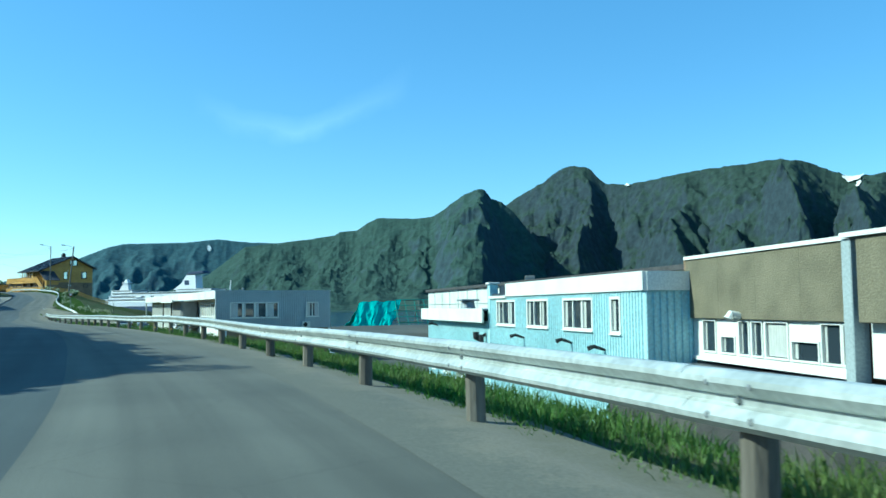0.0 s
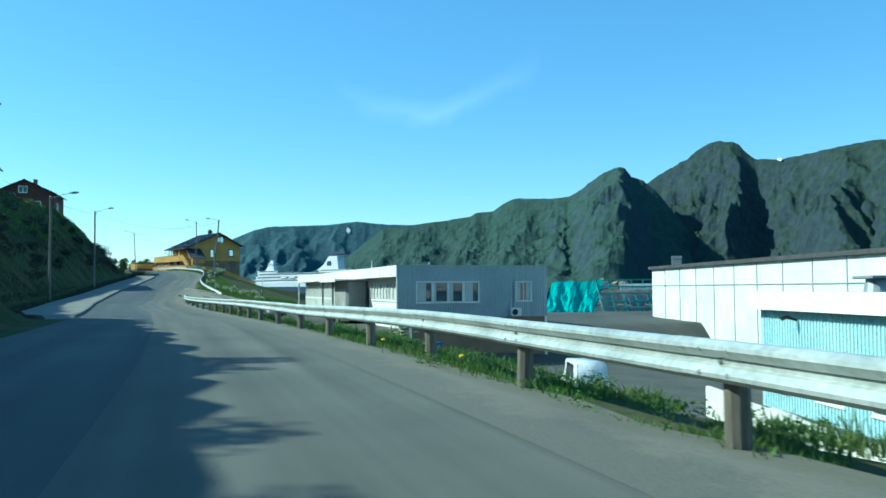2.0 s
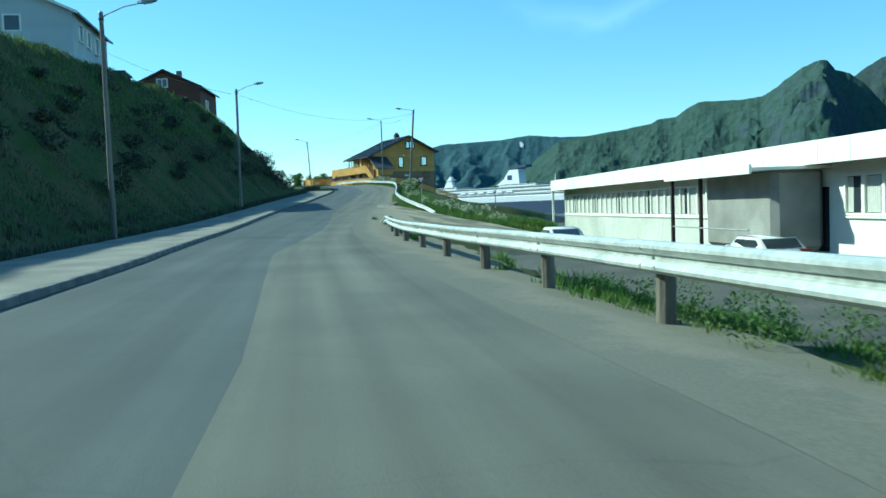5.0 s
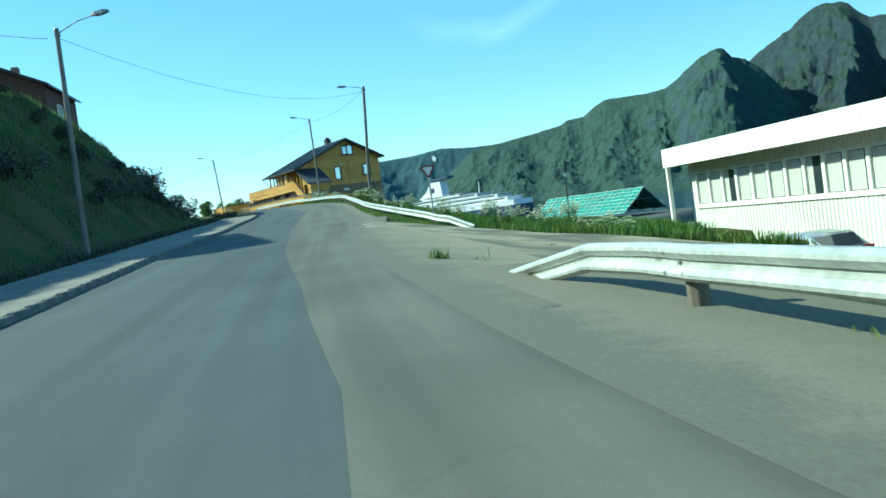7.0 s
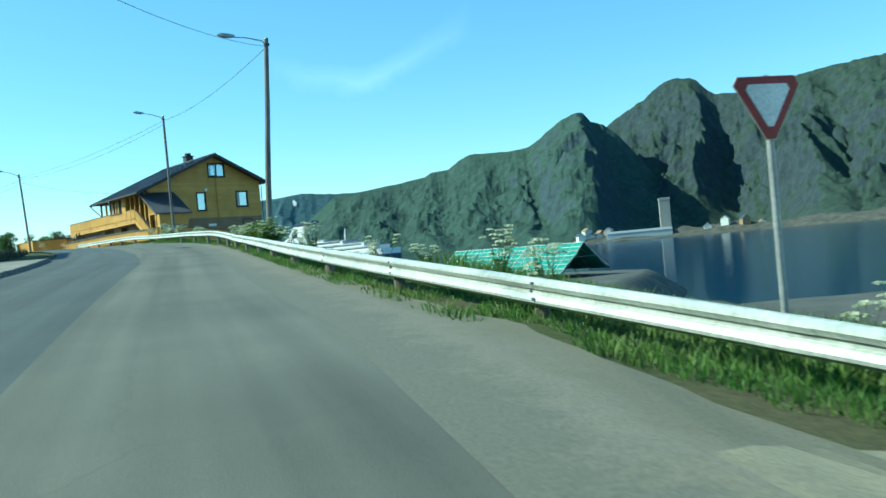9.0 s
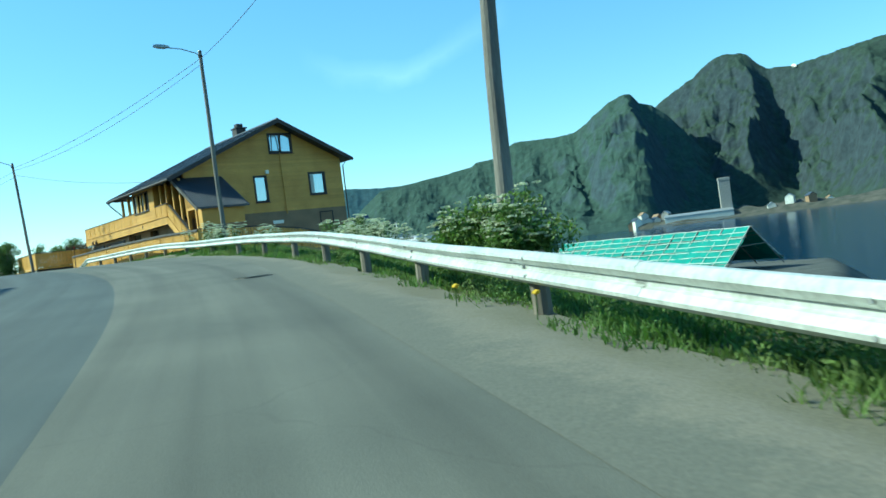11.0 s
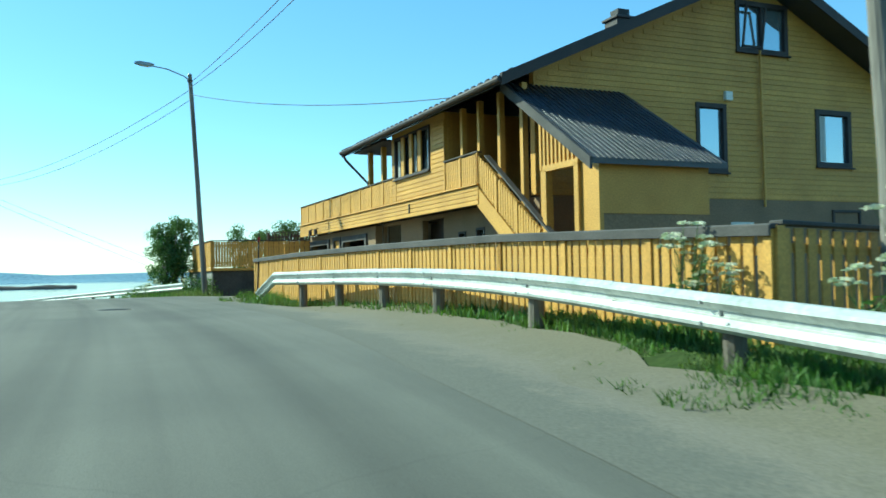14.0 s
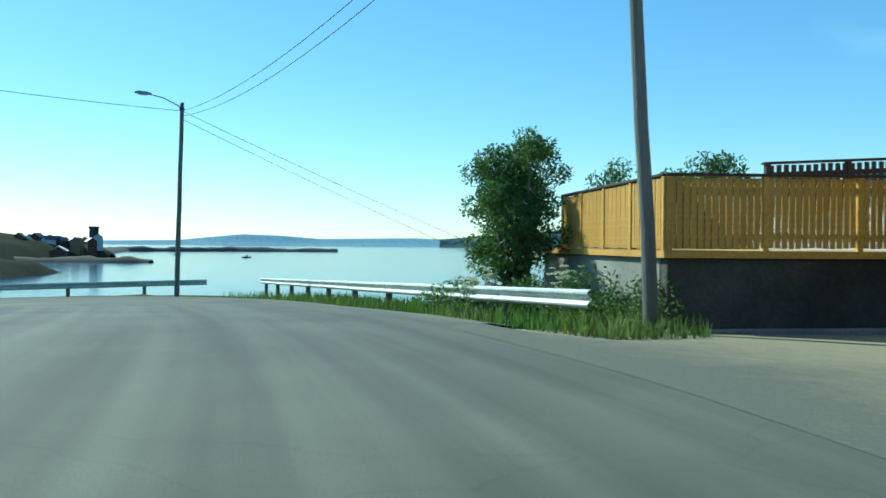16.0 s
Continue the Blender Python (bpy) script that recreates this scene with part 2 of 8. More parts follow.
M["aqua"] = shader("pale aqua painted sheets", (0.46, 0.67, 0.68), 0.6, (0.38, 0.58, 0.6), 0.35, 9, 0.06)
M["pebble"] = shader("pebble-dashed panel", (0.21, 0.185, 0.12), 0.95, (0.14, 0.125, 0.08), 0.7, 18, 0.9)
M["glass"] = glass_dark("window glass")
# made pale and metallic so the panes show bright sky reflections
M["glass_sky"] = glass_dark("window glass made to mirror the sky", (0.42, 0.5, 0.54))
M["glass_sky"].node_tree.nodes["Principled BSDF"].inputs["Metallic"].default_value = 0.75
M["curtain"] = shader("pale curtain", (0.55, 0.55, 0.5), 0.9, (0.4, 0.41, 0.37), 3, 20, 0.2, stretch=(6, 6, 0.3))
M["black"] = shader("black rubber", (0.02, 0.02, 0.02), 0.7)
M["net"] = shader("green fishing net", (0.025, 0.24, 0.19), 0.85, (0.02, 0.17, 0.14), 0.8, 30, 0.4)
M["tarp"] = shader("turquoise net tarpaulin", (0.012, 0.38, 0.33), 0.75, (0.01, 0.26, 0.24), 0.7, 8, 0.5)
M["mountain"] = None
M["water"] = None
M["ship_white"] = shader("white ship paint", (0.8, 0.8, 0.8), 0.5)
M["ship_blue"] = shader("dark blue hull paint", (0.03, 0.05, 0.1), 0.5)
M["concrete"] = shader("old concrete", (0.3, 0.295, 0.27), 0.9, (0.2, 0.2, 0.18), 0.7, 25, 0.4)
M["stone"] = shader("dark stone masonry", (0.075, 0.072, 0.066), 0.9, (0.045, 0.045, 0.042), 1.2, 12, 0.8, objrand=0.12)
M["sign_white"] = shader("white sign face", (0.75, 0.75, 0.73), 0.4)
M["sign_red"] = shader("red sign border", (0.24, 0.012, 0.015), 0.45)
M["paint_line"] = shader("worn road paint", (0.62, 0.62, 0.58), 0.8, (0.4, 0.4, 0.37), 2, 30, 0.2)
M["brown_house"] = shader("red-brown stained boards", (0.11, 0.05, 0.034), 0.75, (0.08, 0.036, 0.025), 1, 25, 0.1)
# greyed down: shade on the hill house's wall is in the colour
M["grey_house"] = shader("pale boards greyed for shade", (0.5, 0.53, 0.54), 0.65, (0.42, 0.45, 0.46), 0.8, 25, 0.1)
M["blue_box"] = shader("blue plastic", (0.02, 0.1, 0.3), 0.5)
M["yellow_box"] = shader("yellow steel", (0.75, 0.4, 0.03), 0.5)
M["car_white"] = shader("white car paint", (0.75, 0.76, 0.75), 0.25, spec=0.6)
M["car_silver"] = shader("silver car paint", (0.5, 0.55, 0.55), 0.25, metal=0.5, spec=0.6)
M["heath"] = shader("brown-green heath", (0.028, 0.033, 0.02), 0.95, (0.046, 0.042, 0.03), 0.05, 0.6, 0.3, spec=0.03)
# concrete with deep shade put into its base colour
M["shade_concrete"] = shader("concrete darkened for shade", (0.085, 0.08, 0.072), 0.9, (0.04, 0.04, 0.038), 0.6, 14, 0.25, mix=0.5)
M["iron"] = shader("cast iron", (0.05, 0.05, 0.05), 0.6, metal=0.6)


# ---------------------------------------------------------------- mesh helpers
def obj(name, bm, material, parent=None, label="", smooth=False):
    me = bpy.data.meshes.new(name)
    bm.to_mesh(me)
    bm.free()
    me.materials.append(material)
    if smooth:
        me.polygons.foreach_set("use_smooth", [True] * len(me.polygons))
    ob = new(name, me)
    if parent:
        ob.parent = parent
    if label:
        ob["label"] = label
    return ob


def part(name, bm, material, parent, label="", smooth=False):
    return obj(name, bm, material, parent, label, smooth)


def thing(name, m, label, category, group=""):
    e = new(name)
    e.matrix_world = m
    return tagged(e, label, category, group)


def box(bm, x0, x1, y0, y1, z0, z1, bevel=0.0, m=None):
    r = bmesh.ops.create_cube(bm, size=1.0)
    vs = r["verts"]
    for v in vs:
        v.co = Vector((x0 + (v.co.x + 0.5) * (x1 - x0), y0 + (v.co.y + 0.5) * (y1 - y0), z0 + (v.co.z + 0.5) * (z1 - z0)))
    if bevel:
        es = list({e for v in vs for e in v.link_edges})
        vs = bmesh.ops.bevel(bm, geom=es, offset=bevel, segments=1, affect="EDGES")["verts"]
    if m:
        for v in vs:
            v.co = m @ v.co
    return bm


def bx(*a, **k):
    return box(bmesh.new(), *a, **k)


def prism(bm, pts, d, axis):
    """A polygon in two axes, pushed along the third from d[0] to d[1]."""
    def at(p, w):
        return {"x": (w, p[0], p[1]), "y": (p[0], w, p[1]), "z": (p[0], p[1], w)}[axis]
    a = [bm.verts.new(at(p, d[0])) for p in pts]
    b = [bm.verts.new(at(p, d[1])) for p in pts]
    bm.faces.new(a)
    bm.faces.new(list(reversed(b)))
    n = len(pts)
    for i in range(n):
        bm.faces.new((a[i], b[i], b[(i + 1) % n], a[(i + 1) % n]))
    bmesh.ops.recalc_face_normals(bm, faces=bm.faces)
    return bm


def tube(bm, pts, r0, r1=None, n=8, caps=True):
    """A round bar through points, tapering from r0 to r1."""
    r1 = r0 if r1 is None else r1
    rings = []
    k = len(pts)
    for i, p in enumerate(pts):
        p = Vector(p)
        d = (Vector(pts[min(i + 1, k - 1)]) - Vector(pts[max(i - 1, 0)])).normalized()
        up = Vector((0, 0, 1)) if abs(d.z) < 0.9 else Vector((1, 0, 0))
        a = d.cross(up).normalized()
        b = a.cross(d)
        r = r0 + (r1 - r0) * i / (k - 1)
        rings.append([bm.verts.new(p + (a * math.cos(t) + b * math.sin(t)) * r) for t in (2 * math.pi * j / n for j in range(n))])
    for q, w in zip(rings, rings[1:]):
        for j in range(n):
            bm.faces.new((q[j], q[(j + 1) % n], w[(j + 1) % n], w[j]))
    if caps:
        bm.faces.new(rings[0])
        bm.faces.new(list(reversed(rings[-1])))
    bmesh.ops.recalc_face_normals(bm, faces=bm.faces)
    return bm


def mesh_np(name, verts, faces, material, smooth=True):
    me = bpy.data.meshes.new(name)
    me.from_pydata([tuple(v) for v in verts], [], [tuple(int(i) for i in f) for f in faces])
    me.materials.append(material)
    if smooth:
        me.polygons.foreach_set("use_smooth", [True] * len(me.polygons))
    return new(name, me)


def grid_faces(nu, nv):
    i = np.arange((nu - 1) * (nv - 1))
    a = (i // (nv - 1)) * nv + i % (nv - 1)
    return np.stack([a, a + nv, a + nv + 1, a + 1], 1)


# ---------------------------------------------------------------- the road's line
ROAD = np.array([
    (13.12, -37.79, -1.24), (6.56, -18.89, -1.17), (0.0, 0.0, -1.1), (-3.4, 9.4, -1.07), (-7.3, 18.61, -1.07),
    (-11.54, 27.67, -1.04), (-15.99, 36.62, -1.04), (-20.48, 45.56, -1.04), (-25.12, 54.42, -1.08), (-29.98, 63.15, -1.16),
    (-34.98, 71.81, -1.21), (-39.99, 80.47, -1.2), (-44.88, 89.19, -1.09), (-49.4, 98.11, -0.9), (-53.49, 107.24, -0.58),
    (-57.36, 116.45, -0.13), (-61.29, 125.65, 0.35), (-65.32, 134.8, 0.88), (-69.22, 144.01, 1.43), (-73.04, 153.25, 1.96),
    (-77.24, 162.32, 2.53), (-82.09, 171.06, 3.1), (-87.98, 179.13, 3.66), (-94.79, 186.45, 4.07), (-102.13, 193.25, 4.16),
    (-109.73, 199.75, 4.18), (-117.97, 205.3, 4.0), (-126.3, 210.2, 3.55), (-134.0, 213.9, 3.15), (-140.3, 213.9, 2.85),
    (-144.0, 209.2, 2.65), (-145.5, 201.0, 2.5), (-146.3, 191.0, 2.4), (-146.8, 180.0, 2.3)])


def line_of(points, step=1.0):
    """Evenly spaced points on a smooth line through the given ones."""
    p = np.vstack([2 * points[0] - points[1], points, 2 * points[-1] - points[-2]])
    out = []
    for i in range(1, len(p) - 2):
        t = np.linspace(0, 1, 24, endpoint=False)[:, None]
        a, b, c, d = p[i - 1], p[i], p[i + 1], p[i + 2]
        out.append(0.5 * (2 * b + (c - a) * t + (2 * a - 5 * b + 4 * c - d) * t ** 2 + (3 * b - a - 3 * c + d) * t ** 3))
    q = np.vstack(out + [p[-2:-1]])
    s = np.concatenate([[0], np.cumsum(np.linalg.norm(np.diff(q[:, :2], axis=0), axis=1))])
    w = np.arange(0, s[-1], step)
    return w, np.stack([np.interp(w, s, q[:, k]) for k in range(q.shape[1])], 1)


RS, RP = line_of(ROAD, 0.5)
RS = RS - 40.0
RT = np.gradient(RP[:, :2], axis=0)
RT /= np.linalg.norm(RT, axis=1)[:, None]


def on_road(s, lat, dz=0.0):
    """The world place at distance s along the road, lat metres to its right, dz above the road's level there."""
    x, y, z = (np.interp(s, RS, RP[:, k]) for k in range(3))
    tx, ty = np.interp(s, RS, RT[:, 0]), np.interp(s, RS, RT[:, 1])
    n = np.hypot(tx, ty)
    return np.stack([x + lat * ty / n, y - lat * tx / n, z + dz + 0 * lat], -1)


def road_yaw(s):
    return math.degrees(math.atan2(-float(np.interp(s, RS, RT[:, 0])), float(np.interp(s, RS, RT[:, 1]))))


def by_table(s, table):
    t = np.array(table, float)
    return np.interp(s, t[:, 0], t[:, 1])


RIGHT = [(-40, 2.6), (0, 2.4), (20, 3.1), (40, 3.1), (55, 2.75), (66, 2.55), (75, 2.85), (98, 2.7), (104, 2.3), (115, 2.1), (127, 1.7), (138, 1.8), (145, 2.3), (170, 2.1), (180, 2.1), (190, 2.6), (208, 2.9), (216, 3.4), (224, 3.8), (233, 4.2), (245, 4.2), (290, 4.2)]
LEFT = [(-40, -4.2), (66, -3.9), (93, -4.0), (110, -4.3), (124, -5.0), (133, -5.3), (150, -4.8), (175, -5.0), (200, -5.2), (230, -5.5), (290, -5.5)]


def nearest(x, y):
    """For arrays of places: distance along the road, distance to its right, its level."""
    x, y = np.asarray(x, float).ravel(), np.asarray(y, float).ravel()
    best = np.zeros(len(x), int)
    for a in range(0, len(x), 20000):
        d = (x[a:a + 20000, None] - RP[None, ::2, 0]) ** 2 + (y[a:a + 20000, None] - RP[None, ::2, 1]) ** 2
        best[a:a + 20000] = d.argmin(1) * 2
    dx, dy = x - RP[best, 0], y - RP[best, 1]
    s = RS[best] + dx * RT[best, 0] + dy * RT[best, 1]
    return s, dx * RT[best, 1] - dy * RT[best, 0], np.interp(s, RS, RP[:, 2])


SEA = -8.0


def wobble(x, y, f, seed=0.0):
    """Cheap smooth noise from a few waves."""
    v = 0
    for k, (a, b, c) in enumerate(((1.0, 0.35, 0.3), (-0.6, 0.9, 1.7), (0.45, -1.1, 2.9), (1.7, 1.3, 4.1), (-2.1, 0.7, 5.3))):
        v = v + np.sin(f * (a * x + b * y) + c + seed) / (1 + 0.5 * k)
    return v / 2.6


def ground_height(x, y):
    x, y = np.asarray(x, float).ravel(), np.asarray(y, float).ravel()
    s, lat, z = nearest(x, y)
    r, l = by_table(s, RIGHT), by_table(s, LEFT)
    h = z - 0.1 + 0 * lat
    # seaward side: a verge, then the bank down to the yard or the shore
    yard = by_table(s, [(-40, -5.6), (60, -5.5), (84, -5.6), (88, -3.1), (102, -3.0), (112, -2.6), (120, -2.9), (130, -3.4), (145, -3.4), (185, -3.4), (200, -3.2), (206, 2.0), (214, 3.4), (240, 3.6), (250, 0.0), (260, -6.0), (300, -6.0)])
    yard = np.where(s > 198, np.maximum(yard - np.clip(lat - 27, 0, 60) * 0.45, -4.2), yard)
    verge = by_table(s, [(-40, 1.9), (50, 1.9), (58, 1.4), (92, 1.4), (100, 1.8), (108, 1.5), (112, 0.0), (140, 0.0), (146, 1.2), (152, 2.4), (205, 3.0), (215, 30.0), (235, 30.0), (240, 3.0), (255, 2.6), (262, 5.0), (300, 5.0)])
    fall = by_table(s, [(-40, 0.75), (50, 0.8), (58, 1.2), (92, 1.2), (105, 0.7), (112, 0.2), (116, 0.14), (140, 0.14), (150, 0.28), (200, 0.3), (240, 0.3), (250, 0.5), (300, 0.6)])
    over = np.clip(lat - r - 0.4, 0, None)
    # the verge swells up to the foot of the garden fence
    swell = by_table(s, [(196, 0.0), (203, 1.0), (219, 1.0), (222, 0.0)]) * 0.36 * np.clip((lat - r - 0.5) / 1.5, 0, 1)
    droop = 0.05 + 0.05 * np.clip(over, 0, 3) - swell
    bank = np.clip(over - verge, 0, None) * fall
    # a short steep drop past the outer edge of the drive
    lip = by_table(s, [(112, 5.4), (116, 9.2), (120, 13.7), (126, 14.6), (128, 13.4), (131, 11.6), (133, 10.6), (137, 9.0)])
    bank = bank + np.where((s > 112) & (s < 137), np.clip(lat - lip, 0, 2.4) * 0.5, 0)
    right = np.maximum(z - 0.05 - droop - bank, np.minimum(yard, z - 0.05 - droop))
    shore = by_table(s, [(-40, 95), (60, 95), (100, 70), (118, 66), (126, 54), (138, 34), (142, 28), (160, 28), (164, 44), (174, 44), (178, 32), (196, 38), (206, 60), (215, 84), (232, 88), (238, 40), (242, 16), (300, 20)])
    right = np.where(lat > shore, np.maximum(right - (lat - shore) * 0.4, SEA - 4), right)
    # the garden beside the ochre house falls away behind its front corner
    hx, hy = 0.678 * x + 0.735 * y - 82.1, -0.735 * x + 0.678 * y - 205.2
    garden = 4.1 + np.interp(hx, [-4.2, -0.5, 1.8, 4.1, 6.8, 10.8, 18, 40], [0.0, -0.1, -0.45, -1.1, -2.1, -3.4, -4.6, -7.4])
    right = np.where((hy > -22) & (hy < 45) & (hx > -4.0) & (s > 190), np.minimum(right, garden), right)
    # landward side: pavement, verge, the steep hillside
    # before s 60 the hill is unseen, shaped to cast the road's shadow
    foot = by_table(s, [(-40, 5.6), (58, 5.8), (66, 6.6), (72, 8.6), (80, 9.0), (110, 9.5), (140, 10.5), (170, 10.5), (185, 11), (300, 13)])
    steep = by_table(s, [(-40, 2.3), (62, 2.2), (72, 1.4), (100, 1.1), (150, 1.15), (175, 1.3), (300, 0.4)])
    top = by_table(s, [(-40, 0.8), (4, 1.2), (10, 2.9), (16, 6.4), (22, 9.0), (30, 9.3), (40, 8.8), (46, 9.2), (54, 7.5), (62, 7.3), (72, 11.0), (105, 12.0), (135, 12.4), (158, 11.6), (172, 9.8), (182, 6.2), (190, 2.9), (198, 0.6), (300, 0.0)])
    inn = np.clip(-lat - foot, 0, None)
    hill = np.minimum(inn * steep, top + np.clip(inn - 14, 0, 60) * by_table(s, [(-40, 0.25), (185, 0.2), (195, 0.05), (300, -0.02)]))
    rough = np.clip(inn / 3, 0, 1) * (0.45 * wobble(x, y, 0.55) + 0.25 * wobble(x, y, 1.3, 2.0))
    left = z + np.where(-lat > -l + 0.2, 0.0, -0.06) + hill + rough * np.clip(top / 6, 0.1, 1)
    h = np.where(lat > r + 0.4, right + 0.05 * wobble(x, y, 0.9) * np.clip(over - 1, 0, 1), h)
    h = np.where(lat < l - 0.2, left - 0.05, h)
    return h


# ---------------------------------------------------------------- ground, road, pavement
def build_ground():
    gx = np.concatenate([np.arange(-700, -210, 35), np.arange(-210, 62, 1.0), np.arange(62, 400, 30)])
    gy = np.concatenate([np.arange(-600, -62, 40), np.arange(-60, 262, 1.0), np.arange(265, 420, 20)])
    X, Y = np.meshgrid(gx, gy, indexing="ij")
    Z = ground_height(X, Y)
    V = np.stack([X.ravel(), Y.ravel(), Z], 1)
    g = mesh_np("ground", V, grid_faces(len(gx), len(gy)), M["soil"])
    g.data.materials.append(M["quay"])
    c = np.array([p.center[:] for p in g.data.polygons])
    s, lat, z = nearest(c[:, 0], c[:, 1])
    bare = (lat > np.where((s > 128) & (s < 205), 21.0, 8.5) + 1.5 * wobble(c[:, 0], c[:, 1], 0.4)) & (c[:, 2] < -2.2 + 0.3 * wobble(c[:, 0], c[:, 1], 0.8))
    g.data.polygons.foreach_set("material_index", bare.astype(np.int32))
    tagged(g, "rough grassy ground falling from the road to the shore", "ground", kind="structure")


def strip(name, s0, s1, lat0, lat1, dz0, dz1, material, step=1.0, cols=2, lift=0.0):
    """A strip along the road between two lateral lines (tables or numbers)."""
    s = np.arange(s0, s1 + step * 0.5, step)
    a = by_table(s, lat0) if isinstance(lat0, list) else np.full(len(s), float(lat0))
    b = by_table(s, lat1) if isinstance(lat1, list) else np.full(len(s), float(lat1))
    V = []
    for k in range(cols):
        f = k / (cols - 1)
        V.append(on_road(s, a + (b - a) * f, dz0 + (dz1 - dz0) * f + lift))
    V = np.stack(V, 1).reshape(-1, 3)
    ob = mesh_np(name, V, grid_faces(len(s), cols), material)
    uv = np.stack([np.stack([a + (b - a) * (k / (cols - 1)), s], 1) for k in range(cols)], 1).reshape(-1, 2)
    idx = np.empty(len(ob.data.loops), int)
    ob.data.loops.foreach_get("vertex_index", idx)
    ob.data.uv_layers.new(name="UVMap").data.foreach_set("uv", uv[idx].ravel())
    return ob


def across_uv(ob, marks, n):
    """UV x by column for a grid of n rows."""
    uv = np.stack([np.tile(np.array(marks, float), n), np.repeat(np.arange(n), len(marks)) * 0.5], 1)
    idx = np.empty(len(ob.data.loops), int)
    ob.data.loops.foreach_get("vertex_index", idx)
    ob.data.uv_layers.new(name="UVMap").data.foreach_set("uv", uv[idx].ravel())


def build_road():
    r = strip("road", -40, 288, LEFT, RIGHT, 0.0, 0.0, M["asphalt"], cols=9)
    tagged(r, "grey worn asphalt road curving uphill along the shore", "road", kind="structure")
    for s0, s1 in ((-40, 117.5), (139, 222.6), (240, 285)):
        s = np.arange(s0, s1, 0.5)
        e0 = by_table(s, RIGHT)
        n0 = np.array([noise.fractal(Vector((v * 0.8, 3.0, 0.0)), 1.0, 2.0, 4) for v in s])
        n1 = np.array([noise.fractal(Vector((v * 0.35, 9.0, 0.0)), 1.0, 2.0, 4) for v in s])
        wide = by_table(s, [(-40, 1.0), (84, 1.0), (94, 1.9), (117, 2.3), (139, 1.0), (200, 1.0), (206, 1.6), (218, 1.5), (221, 1.1), (285, 1.0)])
        lats = (e0 - 0.75, e0 - 0.3, e0 + 0.12 + 0.03 * n0, e0 + (0.4 + 0.3 * n1) * wide, e0 + (0.9 + 0.3 * n1) * wide)
        V = np.stack([on_road(s, w, d) for w, d in zip(lats, (0.0065, 0.007, 0.004, -0.045, -0.1))], 1)
        for k in (3, 4):
            V[:, k, 2] = np.maximum(V[:, k, 2], ground_height(V[:, k, 0], V[:, k, 1]) + (0.06 if k == 3 else 0.045))
        V = V.reshape(-1, 3)
        k = mesh_np("trim", V, grid_faces(len(s), 5), M["edge"])
        across_uv(k, [0.0, 0.25, 0.52, 0.75, 1.0], len(s))
        tagged(k, "dusty gravel edge beside the asphalt", "road edge", kind="structure")


build_ground()
build_road()


# ---------------------------------------------------------------- sea and mountains
def water_material():
    m = bpy.data.materials.new("sea water")
    m.use_nodes = True
    nd, ln = m.node_tree.nodes, m.node_tree.links
    b = nd["Principled BSDF"]
    b.inputs["Base Color"].default_value = (0.006, 0.03, 0.066, 1)
    b.inputs["Roughness"].default_value = 0.12
    b.inputs["Specular IOR Level"].default_value = 0.16
    b.inputs["IOR"].default_value = 1.33
    tc = nd.new("ShaderNodeTexCoord")
    n1 = nd.new("ShaderNodeTexNoise")
    n1.inputs["Scale"].default_value, n1.inputs["Detail"].default_value = 0.25, 6
    ln.new(tc.outputs["Object"], n1.inputs["Vector"])
    bp = nd.new("ShaderNodeBump")
    bp.inputs["Strength"].default_value, bp.inputs["Distance"].default_value = 0.16, 0.3
    ln.new(n1.outputs[0], bp.inputs["Height"])
    ln.new(bp.outputs[0], b.inputs["Normal"])
    return m


M["water"] = water_material()


